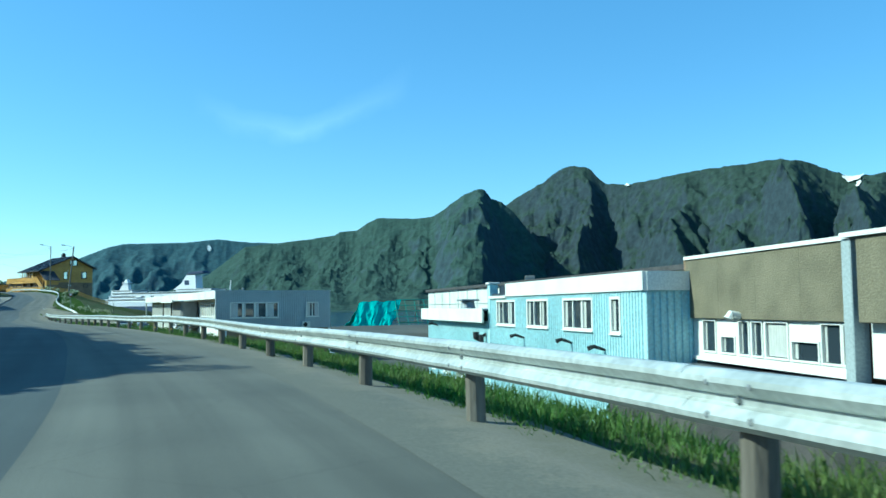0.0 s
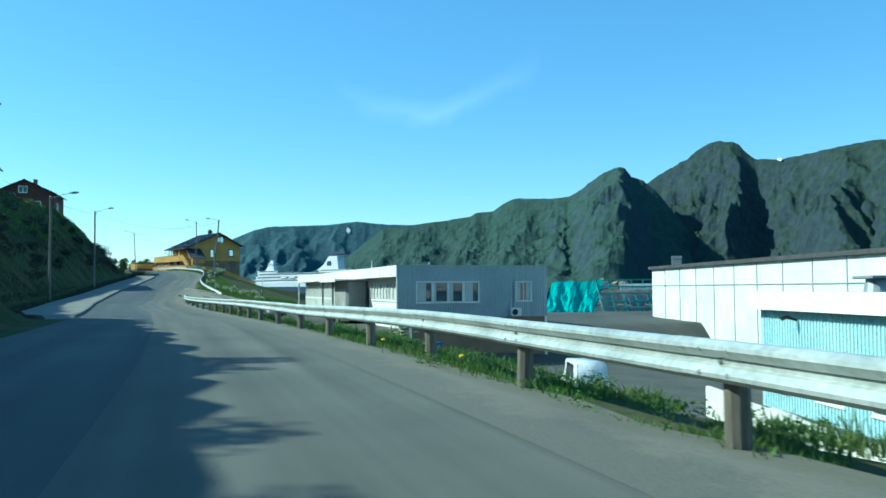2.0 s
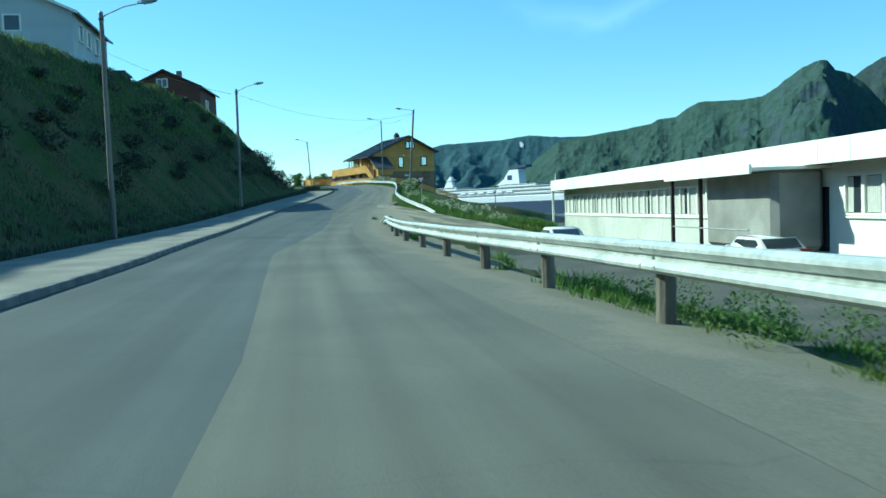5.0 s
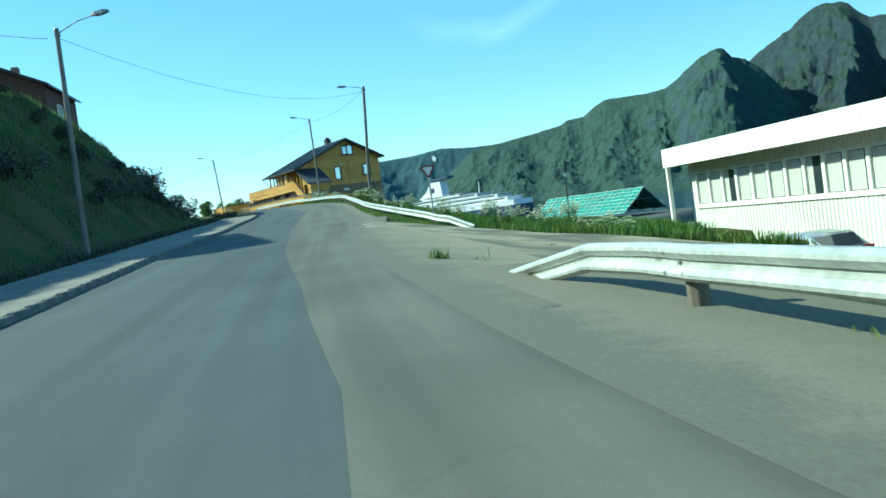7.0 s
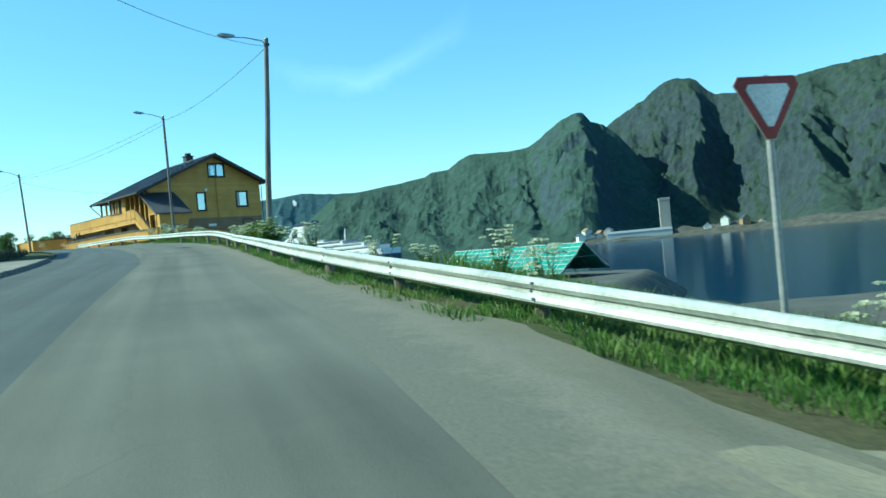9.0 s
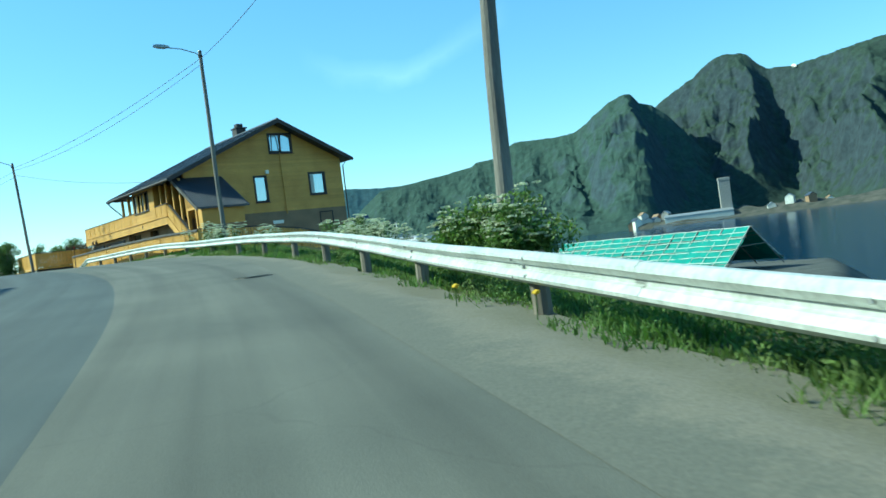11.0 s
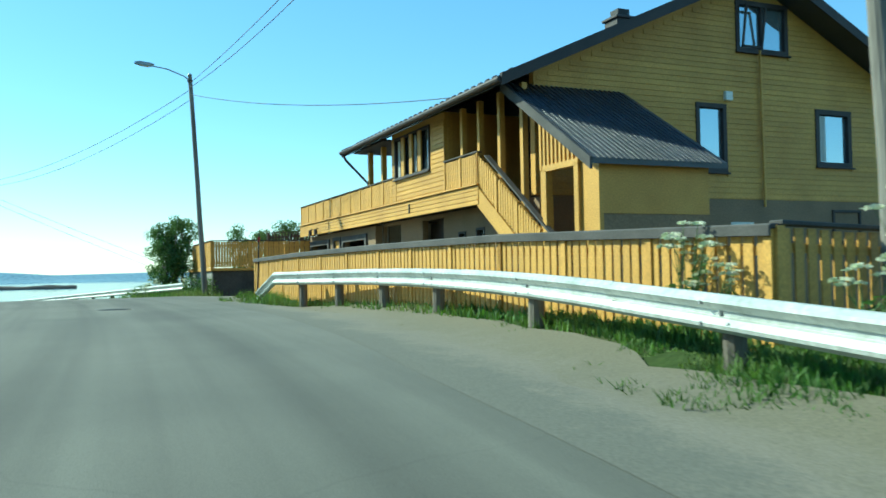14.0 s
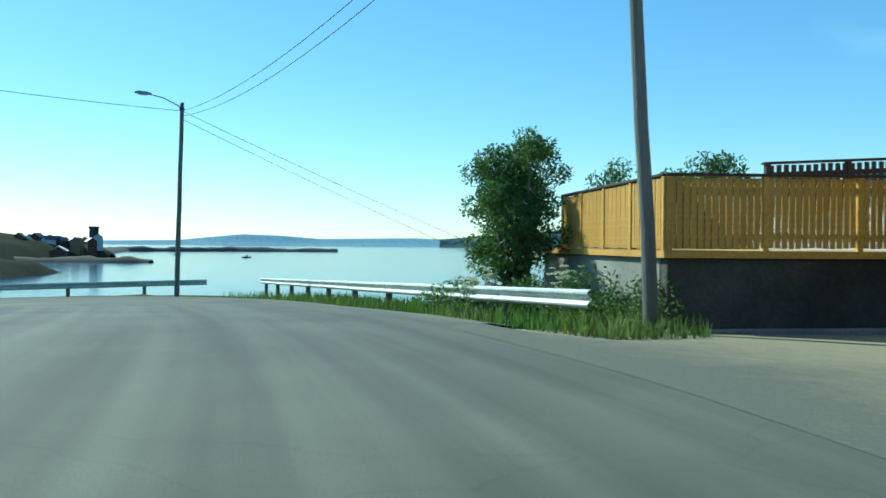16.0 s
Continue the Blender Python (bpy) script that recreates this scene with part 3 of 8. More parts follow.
def mountain_material(name, green, rockc):
    """Green slopes with grey crags on the steep parts."""
    m = bpy.data.materials.new(name)
    m.use_nodes = True
    nd, ln = m.node_tree.nodes, m.node_tree.links
    b = nd["Principled BSDF"]
    b.inputs["Roughness"].default_value = 0.95
    b.inputs["Specular IOR Level"].default_value = 0.1
    tc = nd.new("ShaderNodeTexCoord")
    n1 = nd.new("ShaderNodeTexNoise")
    n1.inputs["Scale"].default_value, n1.inputs["Detail"].default_value, n1.inputs["Roughness"].default_value = 0.012, 9, 0.65
    n2 = nd.new("ShaderNodeTexNoise")
    n2.inputs["Scale"].default_value, n2.inputs["Detail"].default_value, n2.inputs["Roughness"].default_value = 0.06, 6, 0.7
    ln.new(tc.outputs["Object"], n1.inputs["Vector"])
    ln.new(tc.outputs["Object"], n2.inputs["Vector"])
    geo = nd.new("ShaderNodeNewGeometry")
    sep = nd.new("ShaderNodeSeparateXYZ")
    ln.new(geo.outputs["Normal"], sep.inputs[0])
    add = nd.new("ShaderNodeMath")
    add.operation = "MULTIPLY_ADD"
    add.inputs[1].default_value, add.inputs[2].default_value = 0.55, -0.1
    ln.new(n1.outputs[0], add.inputs[0])
    tot = nd.new("ShaderNodeMath")
    tot.operation = "ADD"
    ln.new(add.outputs[0], tot.inputs[0])
    ln.new(sep.outputs["Z"], tot.inputs[1])
    ramp = nd.new("ShaderNodeValToRGB")
    ramp.color_ramp.elements[0].position, ramp.color_ramp.elements[0].color = 0.62, (*rockc, 1)
    ramp.color_ramp.elements[1].position, ramp.color_ramp.elements[1].color = 0.9, (*green, 1)
    ln.new(tot.outputs[0], ramp.inputs[0])
    mul = nd.new("ShaderNodeMixRGB")
    mul.blend_type = "MULTIPLY"
    mul.inputs[0].default_value = 0.75
    r2 = nd.new("ShaderNodeValToRGB")
    r2.color_ramp.elements[0].position, r2.color_ramp.elements[0].color = 0.3, (0.45, 0.45, 0.45, 1)
    r2.color_ramp.elements[1].position, r2.color_ramp.elements[1].color = 0.7, (1.25, 1.25, 1.2, 1)
    ln.new(n2.outputs[0], r2.inputs[0])
    ln.new(ramp.outputs[0], mul.inputs[1])
    ln.new(r2.outputs[0], mul.inputs[2])
    ln.new(mul.outputs[0], b.inputs["Base Color"])
    bp = nd.new("ShaderNodeBump")
    bp.inputs["Strength"].default_value, bp.inputs["Distance"].default_value = 0.6, 9
    ln.new(n2.outputs[0], bp.inputs["Height"])
    ln.new(bp.outputs[0], b.inputs["Normal"])
    return m


HUB = Vector((-50.0, 100.0, 0.0))


def fractal(x, y, f, octaves=6, seed=0.0, ridged=True):
    out = np.zeros(len(x))
    for i in range(len(x)):
        p = Vector((x[i] * f + seed, y[i] * f - seed, seed * 0.7))
        v = noise.ridged_multi_fractal(p, 1.0, 2.1, octaves, 1.0, 2.0) * 0.5 if ridged else noise.fractal(p, 1.0, 2.1, octaves)
        out[i] = v
    return out


def mountain(name, label, skyline, r_shore, r_ridge, material, rough, seed, depth=700, n_az=260, n_r=46, spurs=(), snow=()):
    """A mountainside from the shore up to a skyline, given as (azimuth, elevation) in degrees about the hub at eye level."""
    sk = np.array(skyline, float)
    az = np.linspace(sk[0, 0], sk[-1, 0], n_az)
    el = np.interp(az, sk[:, 0], sk[:, 1])
    rs = np.interp(az, *np.array(r_shore, float).T)
    rr = np.interp(az, *np.array(r_ridge, float).T)
    kern = np.hanning(n_az // 9 + 3)
    kern /= kern.sum()
    half = len(kern) // 2
    rs = np.convolve(np.pad(rs, (half, len(kern) - 1 - half), "edge"), kern, "valid")
    f = np.concatenate([np.linspace(0, 1, n_r), 1 + np.linspace(0.04, 1, 10)])
    A, F = np.meshgrid(az, f, indexing="ij")
    RS_, RR = rs[:, None] + 0 * F, rr[:, None] + 0 * F
    Rr = np.where(F <= 1, RS_ + (RR - RS_) * F, RR + (F - 1) * depth)
    top = np.tan(np.radians(el))[:, None] * RR
    base = SEA - 3
    rise = np.clip(F, 0, 1)
    shape = 0.16 * rise + 0.84 * rise ** 2.5
    X = HUB.x + np.sin(np.radians(A)) * Rr
    Y = HUB.y + np.cos(np.radians(A)) * Rr
    nz = fractal(X.ravel(), Y.ravel(), 0.0032, 7, seed).reshape(X.shape)
    n2 = fractal(X.ravel(), Y.ravel(), 0.012, 5, seed + 9).reshape(X.shape)
    arc = np.radians(A) * Rr
    gul = fractal(arc.ravel(), (Rr * 0.22).ravel(), 0.011, 5, seed + 4).reshape(X.shape)
    crag = fractal(X.ravel(), Y.ravel(), 0.034, 4, seed + 17).reshape(X.shape)
    env = np.clip(rise * 3, 0, 1) * np.clip((1 - rise) * 2.2, 0, 1)
    steep = np.clip(rise * 2.4 - 0.25, 0, 1) * np.clip((1.0 - rise) * 7, 0, 1)
    top = top + (np.array([noise.fractal(Vector((a * 2.3, seed, 0.0)), 0.8, 2.2, 5) for a in az]) * rough * 0.035)[:, None]
    spur = np.zeros_like(Z0 := A * 0.0)
    for c, left, right, amp in spurs:
        wob = A + 2.2 * (nz - 0.5) + 0.9 * (n2 - 0.5) + 0.8 * (rise - 0.6)
        spur += amp * np.where(wob < c, np.clip(1 - (c - wob) / left, 0, 1), np.clip(1 - (wob - c) / right, 0, 1) ** 1.3)
    Z = base + (top - base) * shape + env * (rough * (nz - 0.55) + 0.35 * rough * (n2 - 0.5)) + steep * rough * (0.5 * (gul - 0.6) + 0.22 * (n2 - 0.5) + 0.16 * (crag - 0.5)) + np.clip(rise * 2.2, 0, 1) * np.clip((1.02 - rise) * 2.6, 0, 1) * spur
    Z = np.minimum(Z, base + np.maximum((top * np.minimum(Rr / RR, 1) * 0.985) - base, 1))
    Z = np.where(F > 1, top - (F - 1) * top * 0.6, Z)
    V = np.stack([X.ravel(), Y.ravel(), Z.ravel()], 1)
    ob = mesh_np(name, V, grid_faces(len(az), len(f)), material)
    # old snow lying in hollows, on the surface of the slope
    for c, f0, wide, tall in snow:
        uu, vv = np.linspace(-1, 1, 7), np.linspace(-1, 1, 5)
        P = []
        for i, u in enumerate(uu):
            for j, v in enumerate(vv):
                squeeze = 0.35 + 0.65 * math.cos(u * 1.3) * (1 + 0.25 * math.sin(i * 2.1 + j + c))
                fa = np.interp(c + wide * (u + 0.25 * math.sin(j * 1.7 + c)), az, np.arange(len(az)))
                fb = np.interp(f0 + tall * v * squeeze, f, np.arange(len(f)))
                a0, b0 = min(int(fa), len(az) - 2), min(int(fb), len(f) - 2)
                G = V.reshape(len(az), len(f), 3)
                ta, tb = fa - a0, fb - b0
                q = (G[a0, b0] * (1 - ta) + G[a0 + 1, b0] * ta) * (1 - tb) + (G[a0, b0 + 1] * (1 - ta) + G[a0 + 1, b0 + 1] * ta) * tb
                d = q - np.array(HUB)
                P.append(q - d / np.linalg.norm(d) * 6 + np.array([0, 0, 2.5]))
        tagged(mesh_np("trim_snow", np.array(P), grid_faces(7, 5), M["white"]), "small patch of old snow in a mountain hollow", "snow", kind="structure")
    return tagged(ob, label, "mountain", kind="structure")


def build_distance():
    bm = bmesh.new()
    bmesh.ops.create_circle(bm, cap_ends=True, radius=4950, segments=96, matrix=pose(-60, 120, SEA))
    w = obj("water", bm, M["water"])
    tagged(w, "dark blue rippled fjord water", "sea", kind="structure")
    # blue haze is put into these base colours, more with distance
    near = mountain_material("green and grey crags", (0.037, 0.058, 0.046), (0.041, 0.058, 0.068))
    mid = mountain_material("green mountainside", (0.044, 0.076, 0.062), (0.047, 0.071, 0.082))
    far = mountain_material("far mountainside tinted with haze", (0.05, 0.098, 0.115), (0.052, 0.09, 0.115))
    mountain("backdrop_far_ridge", "far ridge across the fjord, tinted blue with haze", [(-40, 0.4), (-30, 1.2), (-24.5, 2.6), (-23.2, 3.4), (-21.6, 4.1), (-20.6, 4.35), (-16.7, 4.5), (-14.7, 4.75), (-12.6, 4.55), (-10.5, 4.5), (-7.1, 4.9), (-3, 5.0)],
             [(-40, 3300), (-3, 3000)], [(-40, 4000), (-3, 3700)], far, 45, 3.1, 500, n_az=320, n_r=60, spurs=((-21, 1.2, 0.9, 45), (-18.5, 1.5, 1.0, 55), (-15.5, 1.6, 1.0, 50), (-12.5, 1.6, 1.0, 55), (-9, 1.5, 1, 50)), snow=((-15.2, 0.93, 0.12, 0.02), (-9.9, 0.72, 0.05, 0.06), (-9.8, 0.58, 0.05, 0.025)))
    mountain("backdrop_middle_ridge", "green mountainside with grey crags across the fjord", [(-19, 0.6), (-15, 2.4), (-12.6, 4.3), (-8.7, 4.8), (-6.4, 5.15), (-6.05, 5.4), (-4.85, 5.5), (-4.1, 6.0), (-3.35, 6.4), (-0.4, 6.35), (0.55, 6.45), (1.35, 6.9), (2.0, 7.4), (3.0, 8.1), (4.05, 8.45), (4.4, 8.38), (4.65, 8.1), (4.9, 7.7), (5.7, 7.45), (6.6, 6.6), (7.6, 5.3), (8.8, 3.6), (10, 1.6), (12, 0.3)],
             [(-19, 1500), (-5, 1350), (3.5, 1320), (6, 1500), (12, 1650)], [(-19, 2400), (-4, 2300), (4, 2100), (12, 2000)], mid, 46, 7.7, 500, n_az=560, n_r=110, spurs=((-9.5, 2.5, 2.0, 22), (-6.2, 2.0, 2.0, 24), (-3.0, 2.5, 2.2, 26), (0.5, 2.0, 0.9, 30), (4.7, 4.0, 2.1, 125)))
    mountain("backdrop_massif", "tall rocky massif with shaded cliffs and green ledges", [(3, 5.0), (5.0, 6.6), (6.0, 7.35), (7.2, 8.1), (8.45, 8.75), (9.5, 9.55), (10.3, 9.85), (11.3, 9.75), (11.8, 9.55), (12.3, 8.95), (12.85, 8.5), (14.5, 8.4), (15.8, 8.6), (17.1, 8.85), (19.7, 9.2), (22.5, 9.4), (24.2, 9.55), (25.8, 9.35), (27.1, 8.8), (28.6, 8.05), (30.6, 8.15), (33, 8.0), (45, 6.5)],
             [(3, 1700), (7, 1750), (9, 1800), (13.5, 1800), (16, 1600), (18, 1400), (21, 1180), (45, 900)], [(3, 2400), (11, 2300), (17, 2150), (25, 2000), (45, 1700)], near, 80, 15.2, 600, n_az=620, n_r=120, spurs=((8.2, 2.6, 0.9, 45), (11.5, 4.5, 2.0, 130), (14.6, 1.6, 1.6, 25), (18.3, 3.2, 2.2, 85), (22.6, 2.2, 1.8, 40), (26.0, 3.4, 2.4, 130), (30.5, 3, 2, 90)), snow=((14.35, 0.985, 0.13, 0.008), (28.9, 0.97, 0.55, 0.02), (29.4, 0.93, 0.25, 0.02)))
    # these hills carry the haze of distance in their pale colour
    mountain("backdrop_far_hills", "low hills far out over the sea, paled with haze", [(-75, 0.0), (-62, 0.12), (-57, 0.2), (-53, 0.62), (-50.5, 0.55), (-48, 0.35), (-42, 0.45), (-36, 0.3), (-30, 0.5)],
             [(-75, 4500), (-30, 4300)], [(-75, 4750), (-30, 4600)], mountain_material("far hills tinted with haze", (0.19, 0.32, 0.42), (0.2, 0.33, 0.42)), 6, 21.0, 60, n_az=90, n_r=8)


build_distance()


# ---------------------------------------------------------------- guard rails
W_PROFILE = [(0.0, -0.155), (0.03, -0.15), (0.075, -0.115), (0.08, -0.085), (0.035, -0.035), (0.0, -0.02), (0.0, 0.02), (0.035, 0.035), (0.08, 0.085), (0.075, 0.115), (0.03, 0.15), (0.0, 0.155)]


def beam_mesh(pts, lats):
    """A W-shaped rail swept through points; lats are the unit vectors towards the road at each."""
    bm = bmesh.new()
    rows = []
    for p, n in zip(pts, lats):
        rows.append([bm.verts.new((p[0] + n[0] * a, p[1] + n[1] * a, p[2] - 0.155 + b)) for a, b in W_PROFILE]
                    + [bm.verts.new((p[0] + n[0] * (a - 0.006), p[1] + n[1] * (a - 0.006), p[2] - 0.155 + b)) for a, b in reversed(W_PROFILE)])
    k = len(rows[0])
    for q, w in zip(rows, rows[1:]):
        for j in range(k):
            bm.faces.new((q[j], q[(j + 1) % k], w[(j + 1) % k], w[j]))
    bm.faces.new(rows[0])
    bm.faces.new(list(reversed(rows[-1])))
    bmesh.ops.recalc_face_normals(bm, faces=bm.faces)
    return bm


def bolt_mesh():
    bm = bmesh.new()
    bmesh.ops.create_cone(bm, cap_ends=True, segments=6, radius1=0.022, radius2=0.016, depth=0.03)
    me = bpy.data.meshes.new("bolt")
    bm.to_mesh(me)
    bm.free()
    me.materials.append(M["galv_dull"])
    return me


BOLT = bolt_mesh()


def guard_rail(label, line, lats, ground, first_post=3.6, posts=None, pitch=4.0, post_mat="post_wood"):
    """line: points of the rail's top edge; lats: unit vectors to the traffic; ground: the level at each point."""
    s = np.concatenate([[0], np.cumsum(np.linalg.norm(np.diff(line[:, :2], axis=0), axis=1))])
    at = lambda w, a: np.array([np.interp(w, s, a[:, k]) for k in range(a.shape[1])])
    base = at(s[0], line)
    e = thing("guard_rail", Matrix.Translation((base[0], base[1], base[2] - 0.75)), label, "guard rail", "guard rails beside the road")
    inv = e.matrix_world.inverted()
    cuts = np.arange(0, s[-1], pitch)
    for a in cuts:
        b = min(a + pitch + 0.16, s[-1])
        if b - a < 0.3:
            continue
        w = np.concatenate([np.linspace(a, b, 6), s[(s > a + 0.15) & (s < b - 0.15)]])
        w = np.sort(w)
        pts = [inv @ Vector(at(v, line)) for v in w]
        tilt = 0.0 if (int(a / pitch) % 2) else 0.004
        pts = [p + Vector((0, 0, tilt)) for p in pts]
        part("beam", beam_mesh(pts, [at(v, lats) * 1.0 for v in w]), M["galv"], e)
    for a in (np.arange(first_post, s[-1] - 0.4, pitch) if posts is None else posts(line, s)):
        p, n = at(a, line), at(a, lats)
        q = p[:2] - n * 0.12
        g = float(ground_height(np.array([q[0]]), np.array([q[1]]))[0]) - 0.25
        bm = bmesh.new()
        lean = 0.05 * math.sin(a * 3.7)
        tube(bm, [inv @ Vector((q[0] + lean * 0.4, q[1], g)), inv @ Vector((q[0], q[1], p[2] - 0.02))], 0.1, 0.095, 10)
        post = part("post", bm, M[post_mat], e)
        for dz, dl in ((-0.155, 0.0), (-0.07, 0.17), (-0.24, 0.17), (-0.07, -0.17), (-0.24, -0.17)):
            t = Vector((-n[1], n[0], 0)) * dl
            b = new("bolt", BOLT)
            b.parent = e
            out = 0.012 if dl == 0 else 0.07
            b.matrix_local = inv @ Matrix.Translation((p[0] + n[0] * out + t.x, p[1] + n[1] * out + t.y, p[2] + dz)) @ Vector((n[0], n[1], 0)).to_track_quat("Z", "Y").to_matrix().to_4x4()
    return e


def rail_line(table, step=1.0):
    """table: rows of distance along the road, distance to the right, height of the top edge over the road."""
    t = np.array(table, float)
    tail, t = t[-1], t[:-1]
    s = np.arange(t[0, 0], t[-1, 0] - 0.4, step)
    s = np.append(s, t[-1, 0])
    lat, dz = np.interp(s, t[:, 0], t[:, 1]), np.interp(s, t[:, 0], t[:, 2])
    k = np.ones(5) / 5
    if len(s) > 8:
        lat[2:-2] = np.convolve(lat, k, "valid")
        dz[2:-2] = np.convolve(dz, k, "valid")
    s, lat, dz = np.append(s, tail[0]), np.append(lat, tail[1]), np.append(dz, tail[2])
    p = on_road(s, lat, 0.0)
    p[:, 2] += dz
    tx, ty = np.interp(s, RS, RT[:, 0]), np.interp(s, RS, RT[:, 1])
    return p, np.stack([-ty, tx], 1), p[:, 2] - dz


RAIL_1 = [(-20, 2.9, 0.75), (3, 2.85, 0.75), (10, 2.9, 0.74), (20, 3.25, 0.68), (30, 3.7, 0.71), (40, 3.8, 0.75), (50, 3.4, 0.66), (60, 3.05, 0.71), (68, 3.2, 0.74), (82, 3.3, 0.74), (92, 3.15, 0.7), (100, 3.0, 0.64), (105, 3.0, 0.61), (112.8, 3.05, 0.45), (113.3, 2.95, 0.42), (115.8, 2.68, 0.0)]
RAIL_2 = [(138.5, 6.25, -0.64), (139.0, 5.75, -0.36), (139.5, 5.4, -0.18), (141, 4.6, 0.08), (147, 3.65, 0.33), (156, 3.0, 0.47), (165, 2.85, 0.52), (176, 2.77, 0.58), (180, 2.9, 0.64), (186, 3.1, 0.73), (195, 3.6, 0.7), (205, 4.2, 0.63), (211, 4.5, 0.76), (216, 4.65, 0.82), (220, 4.35, 0.79), (222.35, 4.05, 0.77), (223.6, 3.9, 0.3)]


def build_rails():
    guard_rail("long galvanised W-beam guard rail on weathered round posts", *rail_line(RAIL_1))
    # the upper rail's posts stand closer together towards its end
    upper = [141.2, 145.6, 150.0, 154.4, 158.8, 163.2, 167.6, 172.2, 176.6, 180.9, 185.4, 189.8, 194.4, 198.6, 202.8, 207.0, 210.6, 213.9, 216.4, 218.7, 220.8]
    along = lambda line, arc: np.interp(upper, nearest(line[:, 0], line[:, 1])[0], arc)
    guard_rail("curved galvanised W-beam guard rail climbing past the ochre house", *rail_line(RAIL_2), posts=along)
    for a, b in (((-114.0, 209.35, 4.62), (-145.85, 227.6, 3.32)), ((-147.95, 225.4, 3.22), (-149.6, 205.0, 3.3))):
        a, b = np.array(a), np.array(b)
        n = max(6, int(np.linalg.norm(b - a)))
        f = np.linspace(0, 1, n)[:, None]
        line = a + (b - a) * f
        d = (b - a)[:2] / np.linalg.norm((b - a)[:2])
        guard_rail("short galvanised guard rail above the shore", line, np.tile(np.array([-d[1], d[0]]) * (1 if (-d[1] * 1 + d[0] * -1) > 0 else -1), (n, 1)), None)


build_rails()



# ---------------------------------------------------------------- pavement, kerb, yards, marks
def build_pavement():
    p = strip("pavement", 67, 178, [(67, -5.2), (70, -6.2), (80, -7.4), (140, -8.6), (178, -8.0)], [(a, b - 0.14) for a, b in LEFT], 0.115, 0.125, M["paving"], cols=4)
    tagged(p, "pale cracked concrete pavement along the hillside", "pavement", kind="structure")
    side = strip("baseboard", 67, 178, [(67, -5.2), (70, -6.2), (80, -7.4), (140, -8.6), (178, -8.0)], [(67, -5.22), (70, -6.22), (80, -7.42), (140, -8.62), (178, -8.02)], 0.115, -0.2, M["paving"], cols=2)
    tagged(side, "pavement's back edge", "pavement", kind="structure")
    bm = bmesh.new()
    a0, a1 = on_road(67.0, -5.24, 0.0), on_road(67.0, float(by_table(67, LEFT)), 0.0)
    b0, b1 = on_road(65.6, -5.0, 0.0), on_road(65.6, float(by_table(65.6, LEFT)), 0.0)
    ring = [bm.verts.new((q[0], q[1], q[2] + dz)) for q, dz in ((a0, 0.112), (a1, 0.122), (b1, -0.02), (b0, -0.02), (a0, -0.3), (a1, -0.3), (b1, -0.3), (b0, -0.3))]
    for f in ((0, 1, 2, 3), (0, 3, 7, 4), (3, 2, 6, 7), (2, 1, 5, 6)):
        bm.faces.new([ring[i] for i in f])
    bmesh.ops.recalc_face_normals(bm, faces=bm.faces)
    tagged(obj("pavement_ramp", bm, M["paving"]), "short concrete ramp at the start of the pavement", "pavement", kind="structure")
    e = thing("kerb", Matrix.Translation(on_road(67, float(by_table(67, LEFT)), 0)), "row of worn grey granite kerbstones beside the pavement", "kerb")
    tagged(e, kind="structure")
    inv = e.matrix_world.inverted()
    bm = bx(-0.07, 0.07, -0.49, 0.49, -0.15, 0.13, bevel=0.018)
    me = bpy.data.meshes.new("kerbstone")
    bm.to_mesh(me)
    bm.free()
    me.materials.append(M["kerb"])
    for k in range(111):
        s = 67.5 + k
        o = new("kerbstone", me)
        o.parent = e
        q = on_road(s, float(by_table(s, LEFT)) - 0.07, 0.0)
        o.matrix_local = inv @ pose(q[0], q[1], q[2] + 0.006 * math.sin(k * 2.3), 0, 0, road_yaw(s) + 0.4 * math.sin(k * 1.7) + 2.2 * (float(by_table(s, LEFT)) - float(by_table(s + 1, LEFT))) * 20)
    # gravel drive falling away to the white building
    s = np.arange(112, 140.1, 1.0)
    inner = by_table(s, RIGHT) + 0.05
    outer = by_table(s, [(112, 2.5), (114, 3.0), (116, 5.0), (118, 9.0), (120, 12.5), (126, 13.5), (128, 12.3), (131, 10.5), (133, 9.2), (137, 7.0), (140, 4.2)])
    cols = 14
    V = []
    for k in range(cols):
        f = k / (cols - 1)
        q = on_road(s, inner + (outer - inner) * f, 0.0)
        z = ground_height(q[:, 0], q[:, 1])
        q[:, 2] = np.where(k == 0, q[:, 2] + 0.006, z + (-0.06 if k == cols - 1 else 0.085))
        V.append(q)
    g = mesh_np("road_drive", np.stack(V, 1).reshape(-1, 3), grid_faces(len(s), cols), M["gravel"])
    lip = [on_road(s, inner - 0.8, 0.0065), on_road(s, inner - 0.3, 0.0075)] + [v + np.array([0, 0, 0.006 if k else 0.003]) for k, v in enumerate(V[:4])]
    k = mesh_np("trim", np.stack(lip, 1).reshape(-1, 3), grid_faces(len(s), 6), M["drive_edge"])
    across_uv(k, [0.0, 0.25, 0.45, 0.65, 0.85, 1.1], len(s))
    tagged(k, "crumbling asphalt edge running into the gravel drive", "road edge", kind="structure")
    tagged(g, "dusty gravel drive leading off the road", "drive", kind="structure")
    surface = BVHTree.FromPolygons([v.co.copy() for v in g.data.vertices], [tuple(p.vertices) for p in g.data.polygons])
    s = np.arange(222.5, 240.1, 1.0)
    inner = by_table(s, RIGHT) - 0.9
    outer = by_table(s, [(222.5, 5.2), (225, 8.5), (228, 11.5), (236, 12.5), (238, 7.5), (240, 4.8)])
    V = []
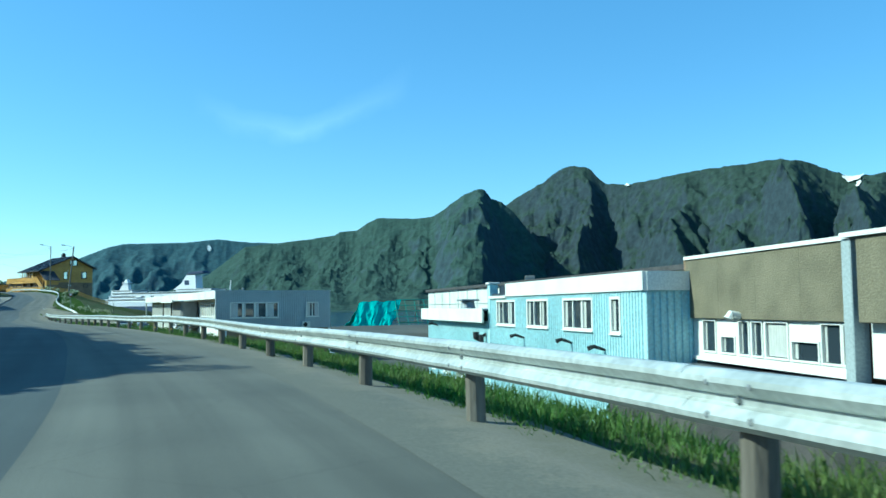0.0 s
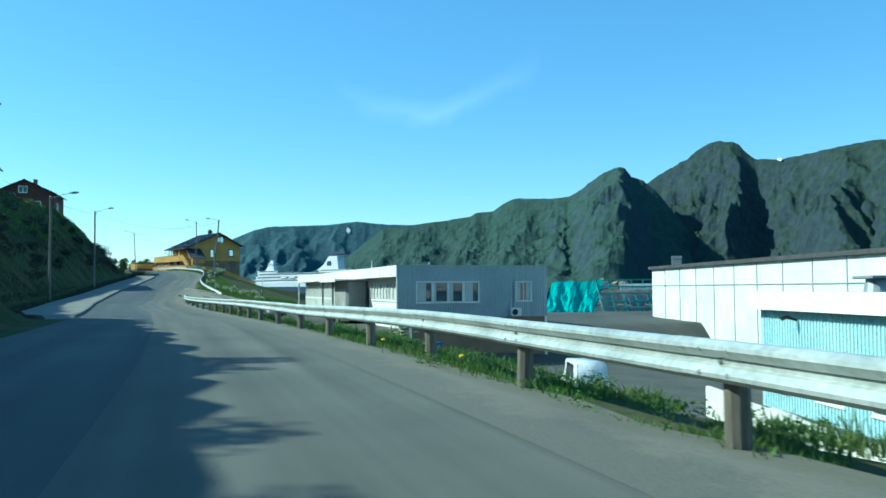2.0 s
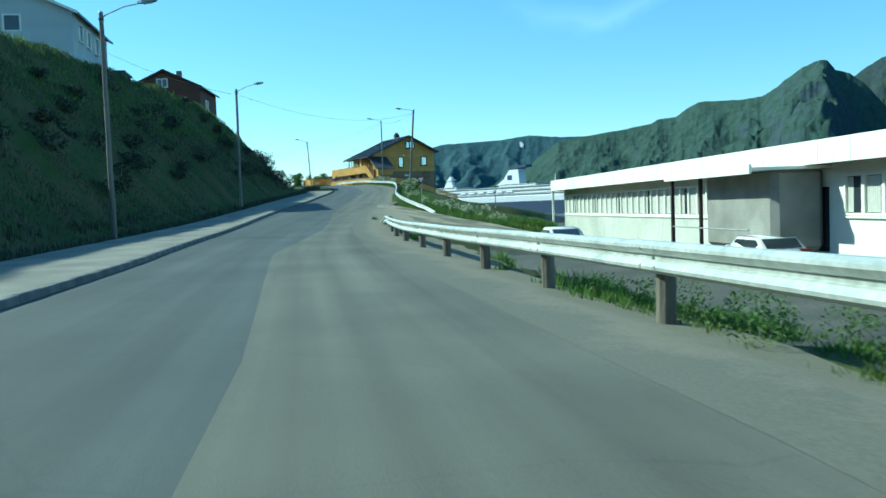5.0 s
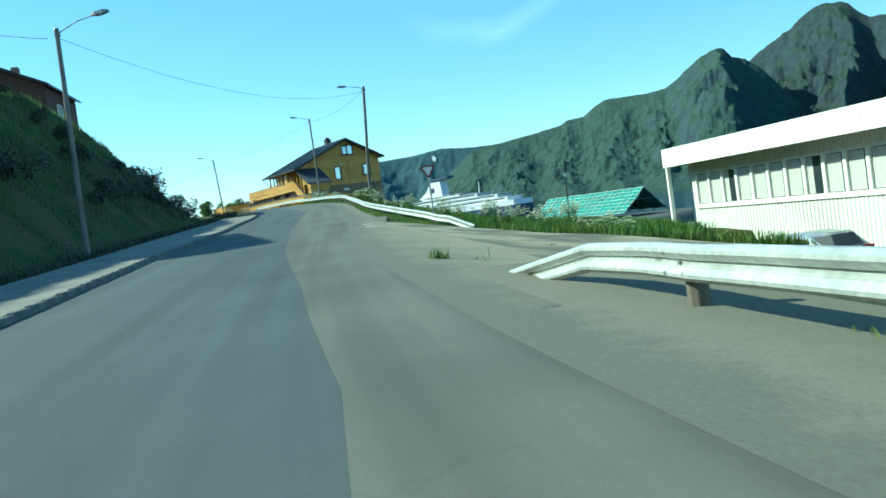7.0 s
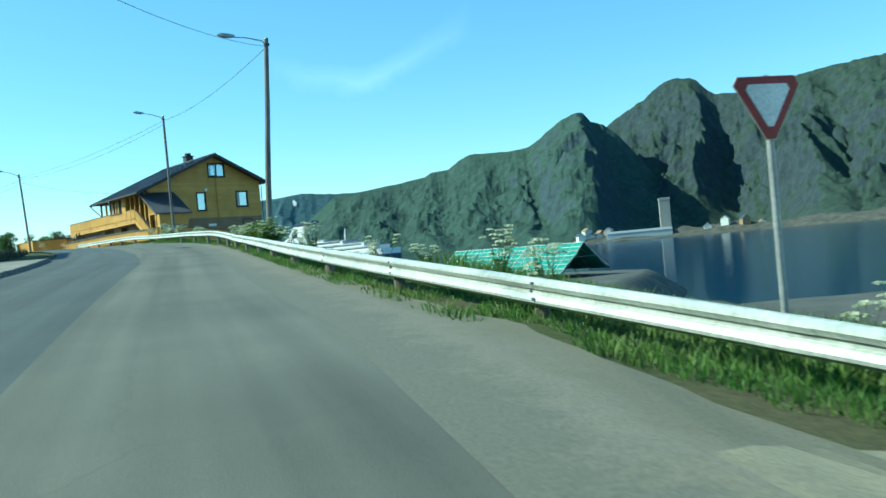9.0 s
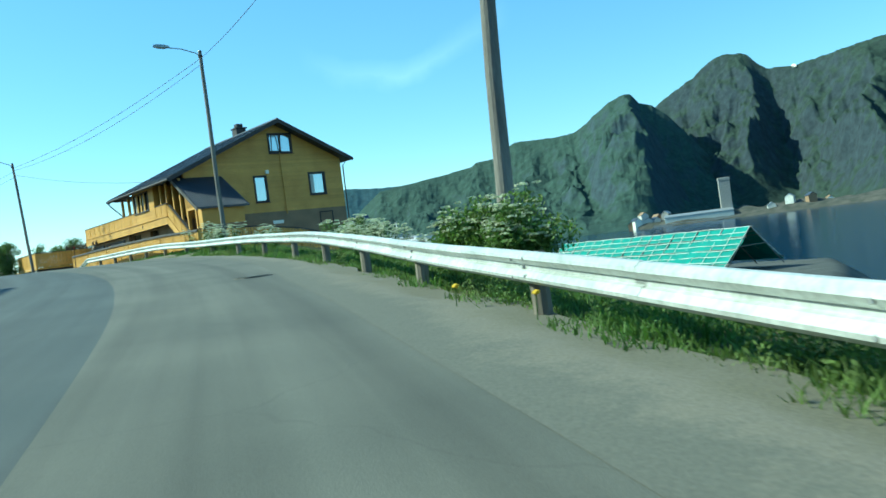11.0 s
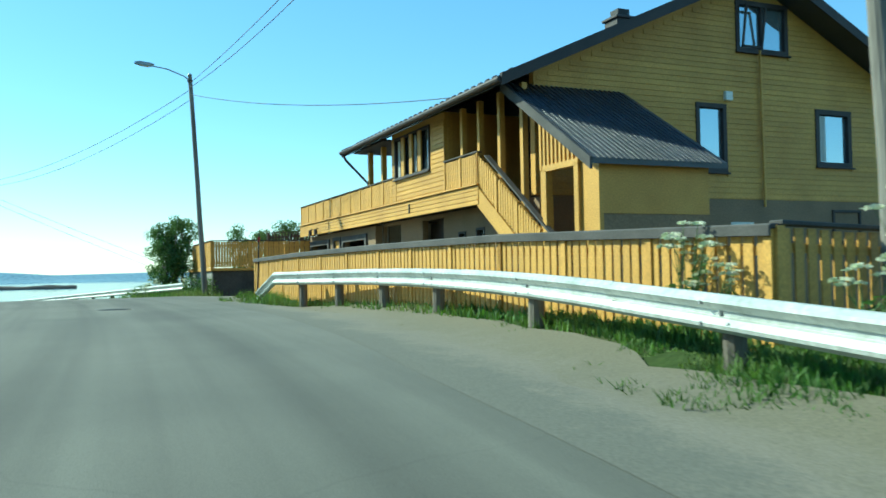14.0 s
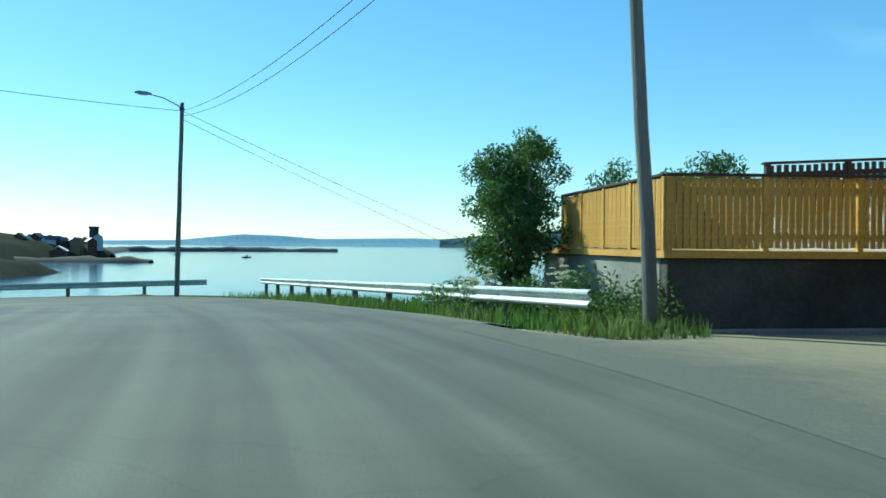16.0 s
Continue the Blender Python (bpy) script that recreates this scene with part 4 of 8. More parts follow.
    for k in range(8):
        f = k / 7
        q = on_road(s, inner + (outer - inner) * f, 0.0)
        q[:, 2] = np.interp(s, RS, RP[:, 2]) + (0.0075 if k < 2 else -0.02 - 0.08 * f)
        V.append(q)
    g = mesh_np("road_forecourt", np.stack(V, 1).reshape(-1, 3), grid_faces(len(s), 8), M["drive_edge"])
    across_uv(g, [0.0, 0.35, 0.6, 0.8, 0.95, 1.05, 1.1, 1.1], len(s))
    tagged(g, "pale sandy forecourt before the garage doors", "forecourt", kind="structure")
    # older, paler right half of the asphalt with a ragged seam
    st = strip("road_patch", -40, 285, [(-40, -0.7), (20, -0.9), (40, -0.6), (60, -0.75), (78, -0.5), (94, -0.9), (102, -0.3), (110, 0.1), (118, -0.2), (128, -0.9), (140, -1.2), (165, -1.0), (185, -1.8), (205, -2.6), (225, -3.4), (240, -4.2), (285, -4.6)], [(a, b - 0.06) for a, b in RIGHT], 0.004, 0.004, M["asphalt_old"], cols=5)
    tagged(st, "paler resurfaced half of the asphalt", "road patch", kind="structure")
    # yield marks at the mouth of the drive
    for s0, l0 in ((138.3, 1.66), (137.35, 1.72), (135.55, 1.74)):
        bm = bmesh.new()
        vs = []
        for ds, dl in ((-0.18, 0.0), (0.18, 0.0), (-0.03, 0.52)):
            q = on_road(s0 + ds, l0 + dl, 0.0)
            at = surface.ray_cast(Vector((q[0], q[1], 20.0)), Vector((0, 0, -1)))[0]
            vs.append(bm.verts.new((q[0], q[1], max(at.z if at else q[2], q[2] - 0.02) + 0.011)))
        top = [bm.verts.new(v.co + Vector((0, 0, 0.004))) for v in vs]
        bm.faces.new(top)
        for i in range(3):
            bm.faces.new((vs[i], vs[(i + 1) % 3], top[(i + 1) % 3], top[i]))
        bmesh.ops.recalc_face_normals(bm, faces=bm.faces)
        tagged(obj("trim_yield_mark", bm, M["paint_line"]), "worn white triangular give-way mark", "road marking", kind="structure")
    # cast-iron covers
    for s0, l0, r in ((182.4, 1.0, 0.42), (221.5, 0.25, 0.42), (66.5, -1.9, 0.3)):
        q = on_road(s0, l0, 0.0)
        e = thing("manhole_cover", Matrix.Translation((q[0], q[1], q[2])), "round cast-iron cover in a worn collar set in the asphalt", "manhole cover", "covers in the road")
        bm = bmesh.new()
        bmesh.ops.create_cone(bm, cap_ends=True, segments=28, radius1=r, radius2=r - 0.005, depth=0.02, matrix=Matrix.Translation((0, 0, -0.004)))
        part("frame", bm, M["paving"], e, "worn pale concrete collar")
        bm = bmesh.new()
        bmesh.ops.create_cone(bm, cap_ends=True, segments=24, radius1=r - 0.07, radius2=r - 0.07, depth=0.02, matrix=Matrix.Translation((0, 0, -0.001)))
        part("lid", bm, M["iron"], e)
        for i in range(-2, 3):
            part("rib", bx(-r * 0.6, r * 0.6, i * 0.1 - 0.02, i * 0.1 + 0.02, 0.007, 0.013), M["iron"], e)


build_pavement()


# ---------------------------------------------------------------- street lamps and wires
def street_lamp(base, top, arm, label, radius=0.11):
    """A timber pole with a sloping bracket and a flat lantern; arm: a vector from the pole's top to the lantern."""
    base, top, arm = Vector(base), Vector(top), Vector(arm)
    e = thing("street_lamp", Matrix.Translation(base), label, "street lamp", "street lamps along the road")
    t = top - base
    bm = bmesh.new()
    tube(bm, [t * (i / 6) + Vector((0.02 * math.sin(i * 1.9), 0.02 * math.cos(i * 2.3), 0)) * (0 if i in (0, 6) else 1) - Vector((0, 0, 0.4 if i == 0 else 0)) for i in range(7)], radius, radius * 0.72, 14)
    part("pole", bm, M["pole_wood"], e)
    part("cap", tube(bmesh.new(), [t, t + Vector((0, 0, 0.06))], radius * 0.8, radius * 0.6, 12), M["galv_dull"], e)
    a0 = t - Vector((0, 0, 0.25))
    flat = Vector((arm.x, arm.y, 0))
    bm = bmesh.new()
    tube(bm, [a0, a0 + Vector((0, 0, 0.18)) + flat * 0.12, a0 + flat * 0.5 + Vector((0, 0, 0.25 + arm.z * 0.55)), t + arm * 0.8], 0.03, 0.025, 8)
    part("bracket", bm, M["galv_dull"], e)
    d = flat.normalized()
    side = Vector((-d.y, d.x, 0))
    m = Matrix.Translation(t + arm * 0.8) @ Matrix(((d.x, side.x, 0, 0), (d.y, side.y, 0, 0), (0, 0, 1, 0), (0, 0, 0, 1))) @ Matrix.Rotation(-0.12, 4, "Y")
    bm = bmesh.new()
    for x, w, z0, z1 in ((0.0, 0.07, 0.0, 0.09), (0.2, 0.13, -0.02, 0.12), (0.6, 0.15, -0.03, 0.12), (0.8, 0.09, -0.01, 0.07)):
        for y, z in ((-w, z0), (w, z0), (w * 0.8, z1), (-w * 0.8, z1)):
            bm.verts.new(m @ Vector((x, y, z)))
    bm.verts.ensure_lookup_table()
    for k in range(3):
        for j in range(4):
            bm.faces.new([bm.verts[i] for i in (k * 4 + j, k * 4 + (j + 1) % 4, k * 4 + 4 + (j + 1) % 4, k * 4 + 4 + j)])
    bm.faces.new([bm.verts[i] for i in (3, 2, 1, 0)])
    bm.faces.new([bm.verts[i] for i in (12, 13, 14, 15)])
    bmesh.ops.recalc_face_normals(bm, faces=bm.faces)
    lantern = part("lantern", bm, M["galv_dull"], e, "grey lantern housing")
    bm = bmesh.new()
    box(bm, 0.22, 0.62, -0.11, 0.11, -0.055, -0.026, m=m)
    part("lens", bm, M["curtain"], lantern)
    part("clamp", tube(bmesh.new(), [t - Vector((0, 0, 0.3)), t - Vector((0, 0, 0.22))], radius * 0.95, radius * 0.95, 12), M["iron"], e)
    return e


LAMPS = {
    "Z": ((-40.6, 61.0, -0.9), (-40.6, 61.0, 9.1), (1.9, 0.9, 0.35)),
    "A": ((-56.2, 92.6, -0.95), (-56.1, 92.4, 8.45), (1.9, 0.6, 0.38)),
    "B": ((-70.55, 123.0, 0.4), (-71.4, 124.3, 10.3), (1.95, 0.4, 0.42)),
    "E": ((-71.91, 161.55, 2.0), (-71.52, 162.8, 12.3), (-1.75, -0.6, 0.18)),
    "D": ((-88.2, 189.15, 4.0), (-88.37, 189.43, 14.35), (-1.6, -0.9, 0.3)),
    "C": ((-113.15, 209.75, 3.9), (-113.6, 209.4, 13.7), (-1.45, -1.15, 0.4)),
    "G": ((-143.85, 220.9, 2.2), (-143.7, 221.05, 12.1), (-1.5, -1.2, 0.55)),
}


def wire(a, b, sag, label, r=0.013):
    a, b = Vector(a), Vector(b)
    pts = [a.lerp(b, i / 20) - Vector((0, 0, sag * (1 - (2 * i / 20 - 1) ** 2))) for i in range(21)]
    tagged(obj("overhead_wire", tube(bmesh.new(), pts, r, r, 5), M["black"], smooth=True), label, "cable", "wires between the poles")


HOUSE_ANCHOR = Vector((82.0 * 0.678 - 206.9 * 0.735, 82.0 * 0.735 + 206.9 * 0.678, 9.45))


def build_lamps():
    tall = {"Z": 0.11, "A": 0.12, "B": 0.13, "E": 0.15, "D": 0.125, "C": 0.122, "G": 0.13}
    for k, (b, t, a) in LAMPS.items():
        street_lamp(b, t, a, "tall weathered timber lamp post with a grey lantern over the road", tall[k])
    top = {k: Vector(v[1]) - Vector((0, 0, 0.35)) for k, v in LAMPS.items()}
    w = "thin black overhead wire slung between timber posts"
    wire(top["B"], top["E"], 1.5, w, 0.010)
    wire(top["E"], top["D"], 0.5, w)
    wire(top["D"], top["C"], 0.5, w)
    wire(top["D"] - Vector((0, 0, 0.3)), top["C"] - Vector((0, 0, 0.2)), 0.7, w)
    wire(top["C"] - Vector((0, 0, 0.3)), top["G"], 0.95, w)
    wire(top["C"] - Vector((0, 0, 0.75)), top["G"] - Vector((0, 0, 0.25)), 1.05, w)
    wire(top["G"], (-130.3, 178.1, 10.6), 0.7, w)
    wire(top["G"], (-136, 275, -3.5), 0.9, w)
    wire(top["G"] - Vector((0, 0, 0.4)), (-138, 275, -4.2), 0.9, w)
    wire(top["C"] - Vector((0, 0, 0.5)), HOUSE_ANCHOR, 0.38, "thin black service wire running to the ochre house")
    wire((-71.9, 124.3, 10.0), (-86, 126, 15.0), 0.4, "thin black service wire running up to a white house")


build_lamps()


# ---------------------------------------------------------------- building helpers
def holed(bm, u0, u1, z0, z1, y0, y1, holes):
    """A wall along x between u0 and u1, from y0 to y1 thick, with rectangular holes (u0, u1, z0, z1)."""
    us = sorted({u0, u1, *[h[0] for h in holes], *[h[1] for h in holes]})
    zs = sorted({z0, z1, *[h[2] for h in holes], *[h[3] for h in holes]})
    for a, b in zip(us, us[1:]):
        run = None
        for c, d in zip(zs, zs[1:]):
            inside = any(h[0] <= (a + b) / 2 <= h[1] and h[2] <= (c + d) / 2 <= h[3] for h in holes)
            if not inside:
                box(bm, a, b, y0, y1, c, d)
    bmesh.ops.remove_doubles(bm, verts=bm.verts, dist=1e-4)
    return bm


def ribbed(u0, u1, z0, z1, pitch, depth, holes=(), y=0.0):
    """Profiled sheets on a wall that faces -y: raised ribs over a flat back, cut out round the holes."""
    bm = bmesh.new()
    n = int((u1 - u0) / pitch)
    for k in range(n):
        a = u0 + k * pitch
        b = a + pitch * 0.55
        spans = [(z0, z1)]
        for h in holes:
            if h[0] - 0.02 < b and h[1] + 0.02 > a:
                out = []
                for p, q in spans:
                    if h[2] > p:
                        out.append((p, min(q, h[2])))
                    if h[3] < q:
                        out.append((max(p, h[3]), q))
                spans = [w for w in out if w[1] - w[0] > 0.02]
        for p, q in spans:
            prism(bm, [(a, y), (a + pitch * 0.12, y - depth), (b - pitch * 0.12, y - depth), (b, y)], (p, q), "z") if False else _rib(bm, a, b, pitch, y, depth, p, q)
    return bm


def _rib(bm, a, b, pitch, y, depth, p, q):
    c = pitch * 0.12
    lo = [bm.verts.new((x, w, p)) for x, w in ((a, y), (a + c, y - depth), (b - c, y - depth), (b, y))]
    hi = [bm.verts.new((v.co.x, v.co.y, q)) for v in lo]
    for i in range(3):
        bm.faces.new((lo[i], lo[i + 1], hi[i + 1], hi[i]))
    bm.faces.new((hi[0], hi[1], hi[2], hi[3]))
    bm.faces.new((lo[3], lo[2], lo[1], lo[0]))


def window(parent, m, w, h, panes=1, frame_mat="white", curtain=0.0, bar=0.07, sill=True, name="window", open_pane=False, depth=0.12, transom=0.0, glass="glass"):
    """A window in a wall that faces -y: m places its lower left corner on the wall's face."""
    e = new(name)
    e.parent = parent
    e.matrix_local = m
    bm = bmesh.new()
    box(bm, -bar, w + bar, -0.05, depth, h - 0.02, h + bar, bevel=0.008)
    box(bm, -bar, w + bar, -0.05, depth, -bar, 0.02, bevel=0.008)
    box(bm, -bar, 0.02, -0.048, depth, 0, h, bevel=0.008)
    box(bm, w - 0.02, w + bar, -0.048, depth, 0, h, bevel=0.008)
    part("window_frame", bm, M[frame_mat], e)
    step = w / panes
    for k in range(panes):
        part("pane", bx(k * step + 0.03, (k + 1) * step - 0.03, 0.055, 0.067, 0.03, h - 0.03), M[glass], e)
        if k:
            part("mullion", bx(k * step - 0.045, k * step + 0.045, -0.02, depth - 0.01, 0.02, h - 0.02), M[frame_mat], e)
        if curtain:
            side = (k % 2 == 0)
            wdt = step * curtain
            a = k * step + 0.05 if side else (k + 1) * step - 0.05 - wdt
            bm = bmesh.new()
            n = max(4, int(wdt / 0.06))
            row = [(a + wdt * i / n, 0.052 - 0.012 * (i % 2)) for i in range(n + 1)]
            lo = [bm.verts.new((x, y, 0.05)) for x, y in row]
            hi = [bm.verts.new((x, y, h - 0.05)) for x, y in row]
            for i in range(n):
                bm.faces.new((lo[i], lo[i + 1], hi[i + 1], hi[i]))
            r = bmesh.ops.extrude_face_region(bm, geom=bm.faces[:])
            for v in r["geom"]:
                if isinstance(v, bmesh.types.BMVert):
                    v.co.y -= 0.004
            bmesh.ops.recalc_face_normals(bm, faces=bm.faces)
            part("curtain", bm, M["curtain"], e)
    if transom:
        part("transom", bx(0.02, w - 0.02, -0.02, depth - 0.01, transom - 0.035, transom + 0.035), M[frame_mat], e)
    if sill:
        part("sill", bx(-bar - 0.04, w + bar + 0.04, -0.11, -0.03, -bar - 0.03, -bar + 0.015, bevel=0.006), M[frame_mat], e)
    return e


SLATS = {}


def slat_mesh(h, mat, w=0.1, t=0.022):
    key = (round(h, 2), mat, w)
    if key not in SLATS:
        bm = bx(-w / 2, w / 2, -t / 2, t / 2, 0, h, bevel=0.004)
        me = bpy.data.meshes.new("slat")
        bm.to_mesh(me)
        bm.free()
        me.materials.append(M[mat])
        SLATS[key] = me
    return SLATS[key]


def fence_run(e, a, b, h, pitch=0.16, gap=0.05, mat="ochre", cap="grey_cap", post_every=1.6, width=0.1, rails=True, fascia=0.0):
    """A slatted run between two local points a and b (bottoms) under e; h: height; slats on the side of -y of the run."""
    a, b = Vector(a), Vector(b)
    d = b - a
    flat = Vector((d.x, d.y, 0))
    n = max(2, int(flat.length / pitch))
    yaw = math.atan2(d.y, d.x)
    rot = Matrix.Rotation(yaw, 4, "Z")
    me = slat_mesh(h - gap, mat, width)
    for i in range(n):
        f = (i + 0.5) / n
        o = new("slat", me)
        o.parent = e
        o.matrix_local = Matrix.Translation(a + d * f + Vector((0, 0, gap * 0.5 + 0.008 * math.sin(i * 7.3)))) @ rot @ Matrix.Translation((0, -0.05, 0)) @ Matrix.Rotation(0.006 * math.sin(i * 3.1), 4, "Y")
    slope = math.atan2(d.z, flat.length)
    base = Matrix.Translation(a) @ rot @ Matrix.Rotation(-slope, 4, "Y")
    if rails:
        for z in (0.22, h - 0.2):
            part("rail", bx(0, d.length, -0.036, 0.012, z - 0.045, z + 0.045, m=base), M[mat], e)
    part("capping", bx(-0.03, d.length + 0.03, -0.1, 0.06, h, h + 0.045, bevel=0.008, m=base), M[cap], e)
    if fascia:
        part("capping_board", bx(-0.03, d.length + 0.03, -0.125, -0.098, h - fascia, h + 0.035, bevel=0.006, m=base), M[cap], e)
    k = max(1, round(flat.length / post_every))
    for i in range(k + 1):
        q = a + d * (i / k)
        part("post", bx(-0.045, 0.045, -0.085, 0.02, -0.05, h - 0.005, m=Matrix.Translation(q) @ rot), M[mat], e)


# ---------------------------------------------------------------- ochre house
HOUSE_POSE = pose(82.1 * 0.678 - 205.2 * 0.735, 82.1 * 0.735 + 205.2 * 0.678, 4.1, 0, 0, 47.3)
FRONT = -90          # turn of a wall that faces the road


def roof_z(x):
    return 5.28 + (x + 0.8) * 0.4525 if x < 7.2 else 8.9 - (x - 7.2) * 0.5


def build_house():
    e = thing("house", HOUSE_POSE, "large ochre timber house with dark trim, balcony and garages", "house")
    # lower storey
    bm = bmesh.new()
    box(bm, 0.62, 12.3, 0.0, 0.22, -5.2, 2.6)
    box(bm, 12.1, 12.3, 0.22, 11.3, -5.2, 2.6)
    part("plinth", bm, M["plinth"], e, "brown rendered basement wall")
    bm = bmesh.new()
    holed(bm, 0.0, 11.2, -0.4, 2.56, 0.0, 0.2, [(3.0, 3.45, 1.25, 1.95), (4.2, 4.62, 1.2, 1.9), (5.75, 7.45, 0.0, 2.45), (9.4, 11.1, 0.0, 2.45)])
    for v in bm.verts:
        v.co = Vector((0.4 + v.co.y, v.co.x, v.co.z))
    part("lower_wall", bm, M["plinth"], e, "brown rendered lower wall with dark openings")
    # dark colour here deepens the shade seen through the openings
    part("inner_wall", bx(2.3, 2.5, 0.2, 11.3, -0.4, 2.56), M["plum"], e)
    for y0, y1, z0, z1 in ((3.0, 3.45, 1.25, 1.95), (4.2, 4.62, 1.2, 1.9)):
        window(e, pose(0.42, y1, z0, 0, 0, FRONT), y1 - y0, z1 - z0, frame_mat="plum", bar=0.04, sill=False)
    part("column", bx(0.4, 0.47, 10.7, 10.77, -0.1, 2.5), M["post_wood"], e)
    # added dark sheet, fills the wide opening with shade
    part("lower_door", bx(0.9, 0.95, 5.75, 7.45, 0.0, 2.45), M["plum"], e, "dark sheet set back in the opening, standing for its shade")
    # gable wall with its window holes
    holes = [(5.3, 6.12, 3.4, 5.05), (9.6, 10.75, 3.7, 5.1), (6.75, 8.4, 6.75, 7.95)]
    bm = bmesh.new()
    xs = sorted({0.3, 12.3, 7.2, *[h[0] for h in holes], *[h[1] for h in holes]})
    for a, b in zip(xs, xs[1:]):
        spans, z = [], 2.6
        for h in sorted([h for h in holes if h[0] <= (a + b) / 2 <= h[1]], key=lambda q: q[2]):
            spans.append((z, h[2]))
            z = h[3]
        for p, q in spans:
            prism(bm, [(a, p), (b, p), (b, q), (a, q)], (0.0, 0.2), "y")
        prism(bm, [(a, z), (b, z), (b, roof_z(b) - 0.2), (a, roof_z(a) - 0.2)], (0.0, 0.2), "y")
    bmesh.ops.remove_doubles(bm, verts=bm.verts, dist=0.001)
    part("gable_wall", bm, M["ochre"], e, "ochre boarded gable wall")
    # horizontal weatherboards, cut at the windows and along the roof
    for i in range(43):
        z0 = 2.62 + i * 0.145
        z1 = z0 + 0.137
        left = max(0.3, (z1 + 0.3 - 5.28) / 0.4525 - 0.8)
        right = min(12.3, 7.2 + (8.9 - z1 - 0.3) / 0.5)
        cuts, x = [], left
        for h in sorted(h for h in holes if h[2] - 0.1 < z1 and h[3] + 0.1 > z0):
            cuts.append((x, h[0] - 0.1))
            x = h[1] + 0.1
        cuts.append((x, right))
        for a, b in cuts:
            if b - a > 0.12:
                bm = prism(bmesh.new(), [(-0.024, z0), (0.0, z0), (0.0, z1), (-0.008, z1)], (a, b), "x")
                part("board", bm, M["ochre"], e)
    window(e, pose(5.3, 0, 3.4), 0.82, 1.65, frame_mat="plum", bar=0.11, glass="glass_sky")
    window(e, pose(9.6, 0, 3.7), 1.15, 1.4, frame_mat="plum", bar=0.13, curtain=0.25, glass="glass_sky")
    up = window(e, pose(6.75, 0, 6.75), 1.65, 1.2, panes=2, frame_mat="plum", bar=0.12, glass="glass_sky")
    tilt = pose(0.05, -0.04, 0.02, 9, 0, 0)
    fr = bmesh.new()
    for q in ((0, 0.74, 0, 0.06), (0, 0.74, 1.1, 1.16), (0, 0.06, 0, 1.16), (0.68, 0.74, 0, 1.16)):
        box(fr, q[0], q[1], -0.05, -0.01, q[2], q[3], m=tilt)
    part("casement", fr, M["plum"], up, "open casement leaning outwards")
    window(e, pose(10.1, 0.0, 1.45), 1.0, 0.85, frame_mat="plum", bar=0.06, curtain=0.9, sill=False, glass="curtain")
    part("vent_plate", bx(6.3, 7.1, -0.03, 0.0, 1.75, 1.98, bevel=0.008), M["white"], e)
    part("pipe", tube(bmesh.new(), [(7.45, -0.09, 2.4), (7.42, -0.09, 4.5), (7.4, -0.1, 6.7)], 0.035, n=8), M["ochre"], e)
    part("vent_box", bx(6.15, 6.4, -0.12, 0.0, 5.25, 5.5, bevel=0.02), M["white"], e)
    part("downpipe", tube(bmesh.new(), [(12.75, -0.15, 5.95), (12.45, -0.1, 5.55), (12.4, -0.1, -0.5)], 0.045, n=8), M["plum"], e)
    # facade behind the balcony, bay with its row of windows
    # trim colour in place of ochre, to darken the balcony's deep shade
    part("facade_wall", bx(2.2, 2.4, 0.2, 11.3, 2.6, 6.44), M["plum"], e, "wall behind the balcony, coloured dark for its shade")
    part("end_wall", prism(bmesh.new(), [(2.4, 2.6), (12.1, 2.6), (12.1, 6.2), (7.2, 8.65), (2.4, 6.48)], (11.1, 11.3), "y"), M["ochre"], e)
    part("side_wall", bx(12.1, 12.3, 0.2, 11.3, 2.6, 6.1), M["ochre"], e)
    bm = bmesh.new()
    holed(bm, 4.0, 8.25, 2.95, 5.3, 0.0, 0.16, [(5.1, 7.9, 3.82, 5.06)])
    for v in bm.verts:
        v.co = Vector((-0.3 + v.co.y, v.co.x, v.co.z))
    part("bay_wall", bm, M["ochre"], e, "bright ochre bay with horizontal boards")
    part("bay_side", bx(-0.14, 2.2, 4.0, 4.14, 2.95, 5.3), M["ochre"], e)
    part("bay_side", bx(-0.14, 2.2, 8.11, 8.25, 2.95, 5.3), M["ochre"], e)
    for k in range(6):
        o = part("board", bx(-0.325, -0.3, 4.0, 8.25, 2.97 + k * 0.135, 3.09 + k * 0.135, bevel=0.006), M["ochre"], e)
    for k in range(16):
        for y0, y1 in ((4.0, 4.98), (8.02, 8.25)):
            if k > 5:
                part("board", bx(-0.325, -0.3, y0, y1, 2.97 + k * 0.135, 3.09 + k * 0.135, bevel=0.006), M["ochre"], e)
    window(e, pose(-0.3, 7.9, 3.82, 0, 0, FRONT), 2.8, 1.24, panes=4, frame_mat="plum", bar=0.06, curtain=0.28)
    for y in (7.2, 6.5, 5.8):
        part("trim_board", bx(-0.355, -0.3, y - 0.13, y + 0.13, 3.82, 5.06, bevel=0.006), M["ochre"], e)
    # terrace: slab, band boards, posts, railing
    part("terrace_floor", bx(-0.3, 2.2, 1.9, 20.35, 2.72, 2.92), M["grey_cap"], e)
    part("terrace_floor", bx(2.2, 9.0, 11.3, 20.35, 2.72, 2.92), M["grey_cap"], e)
    for k in range(4):
        part("band_board", bx(-0.36, -0.3, 1.8, 20.42, 2.5 + k * 0.125, 2.615 + k * 0.125, bevel=0.008), M["ochre"], e)
    part("band_ledge", bx(-0.42, -0.3, 1.8, 20.44, 2.998, 3.04, bevel=0.008), M["ochre"], e)
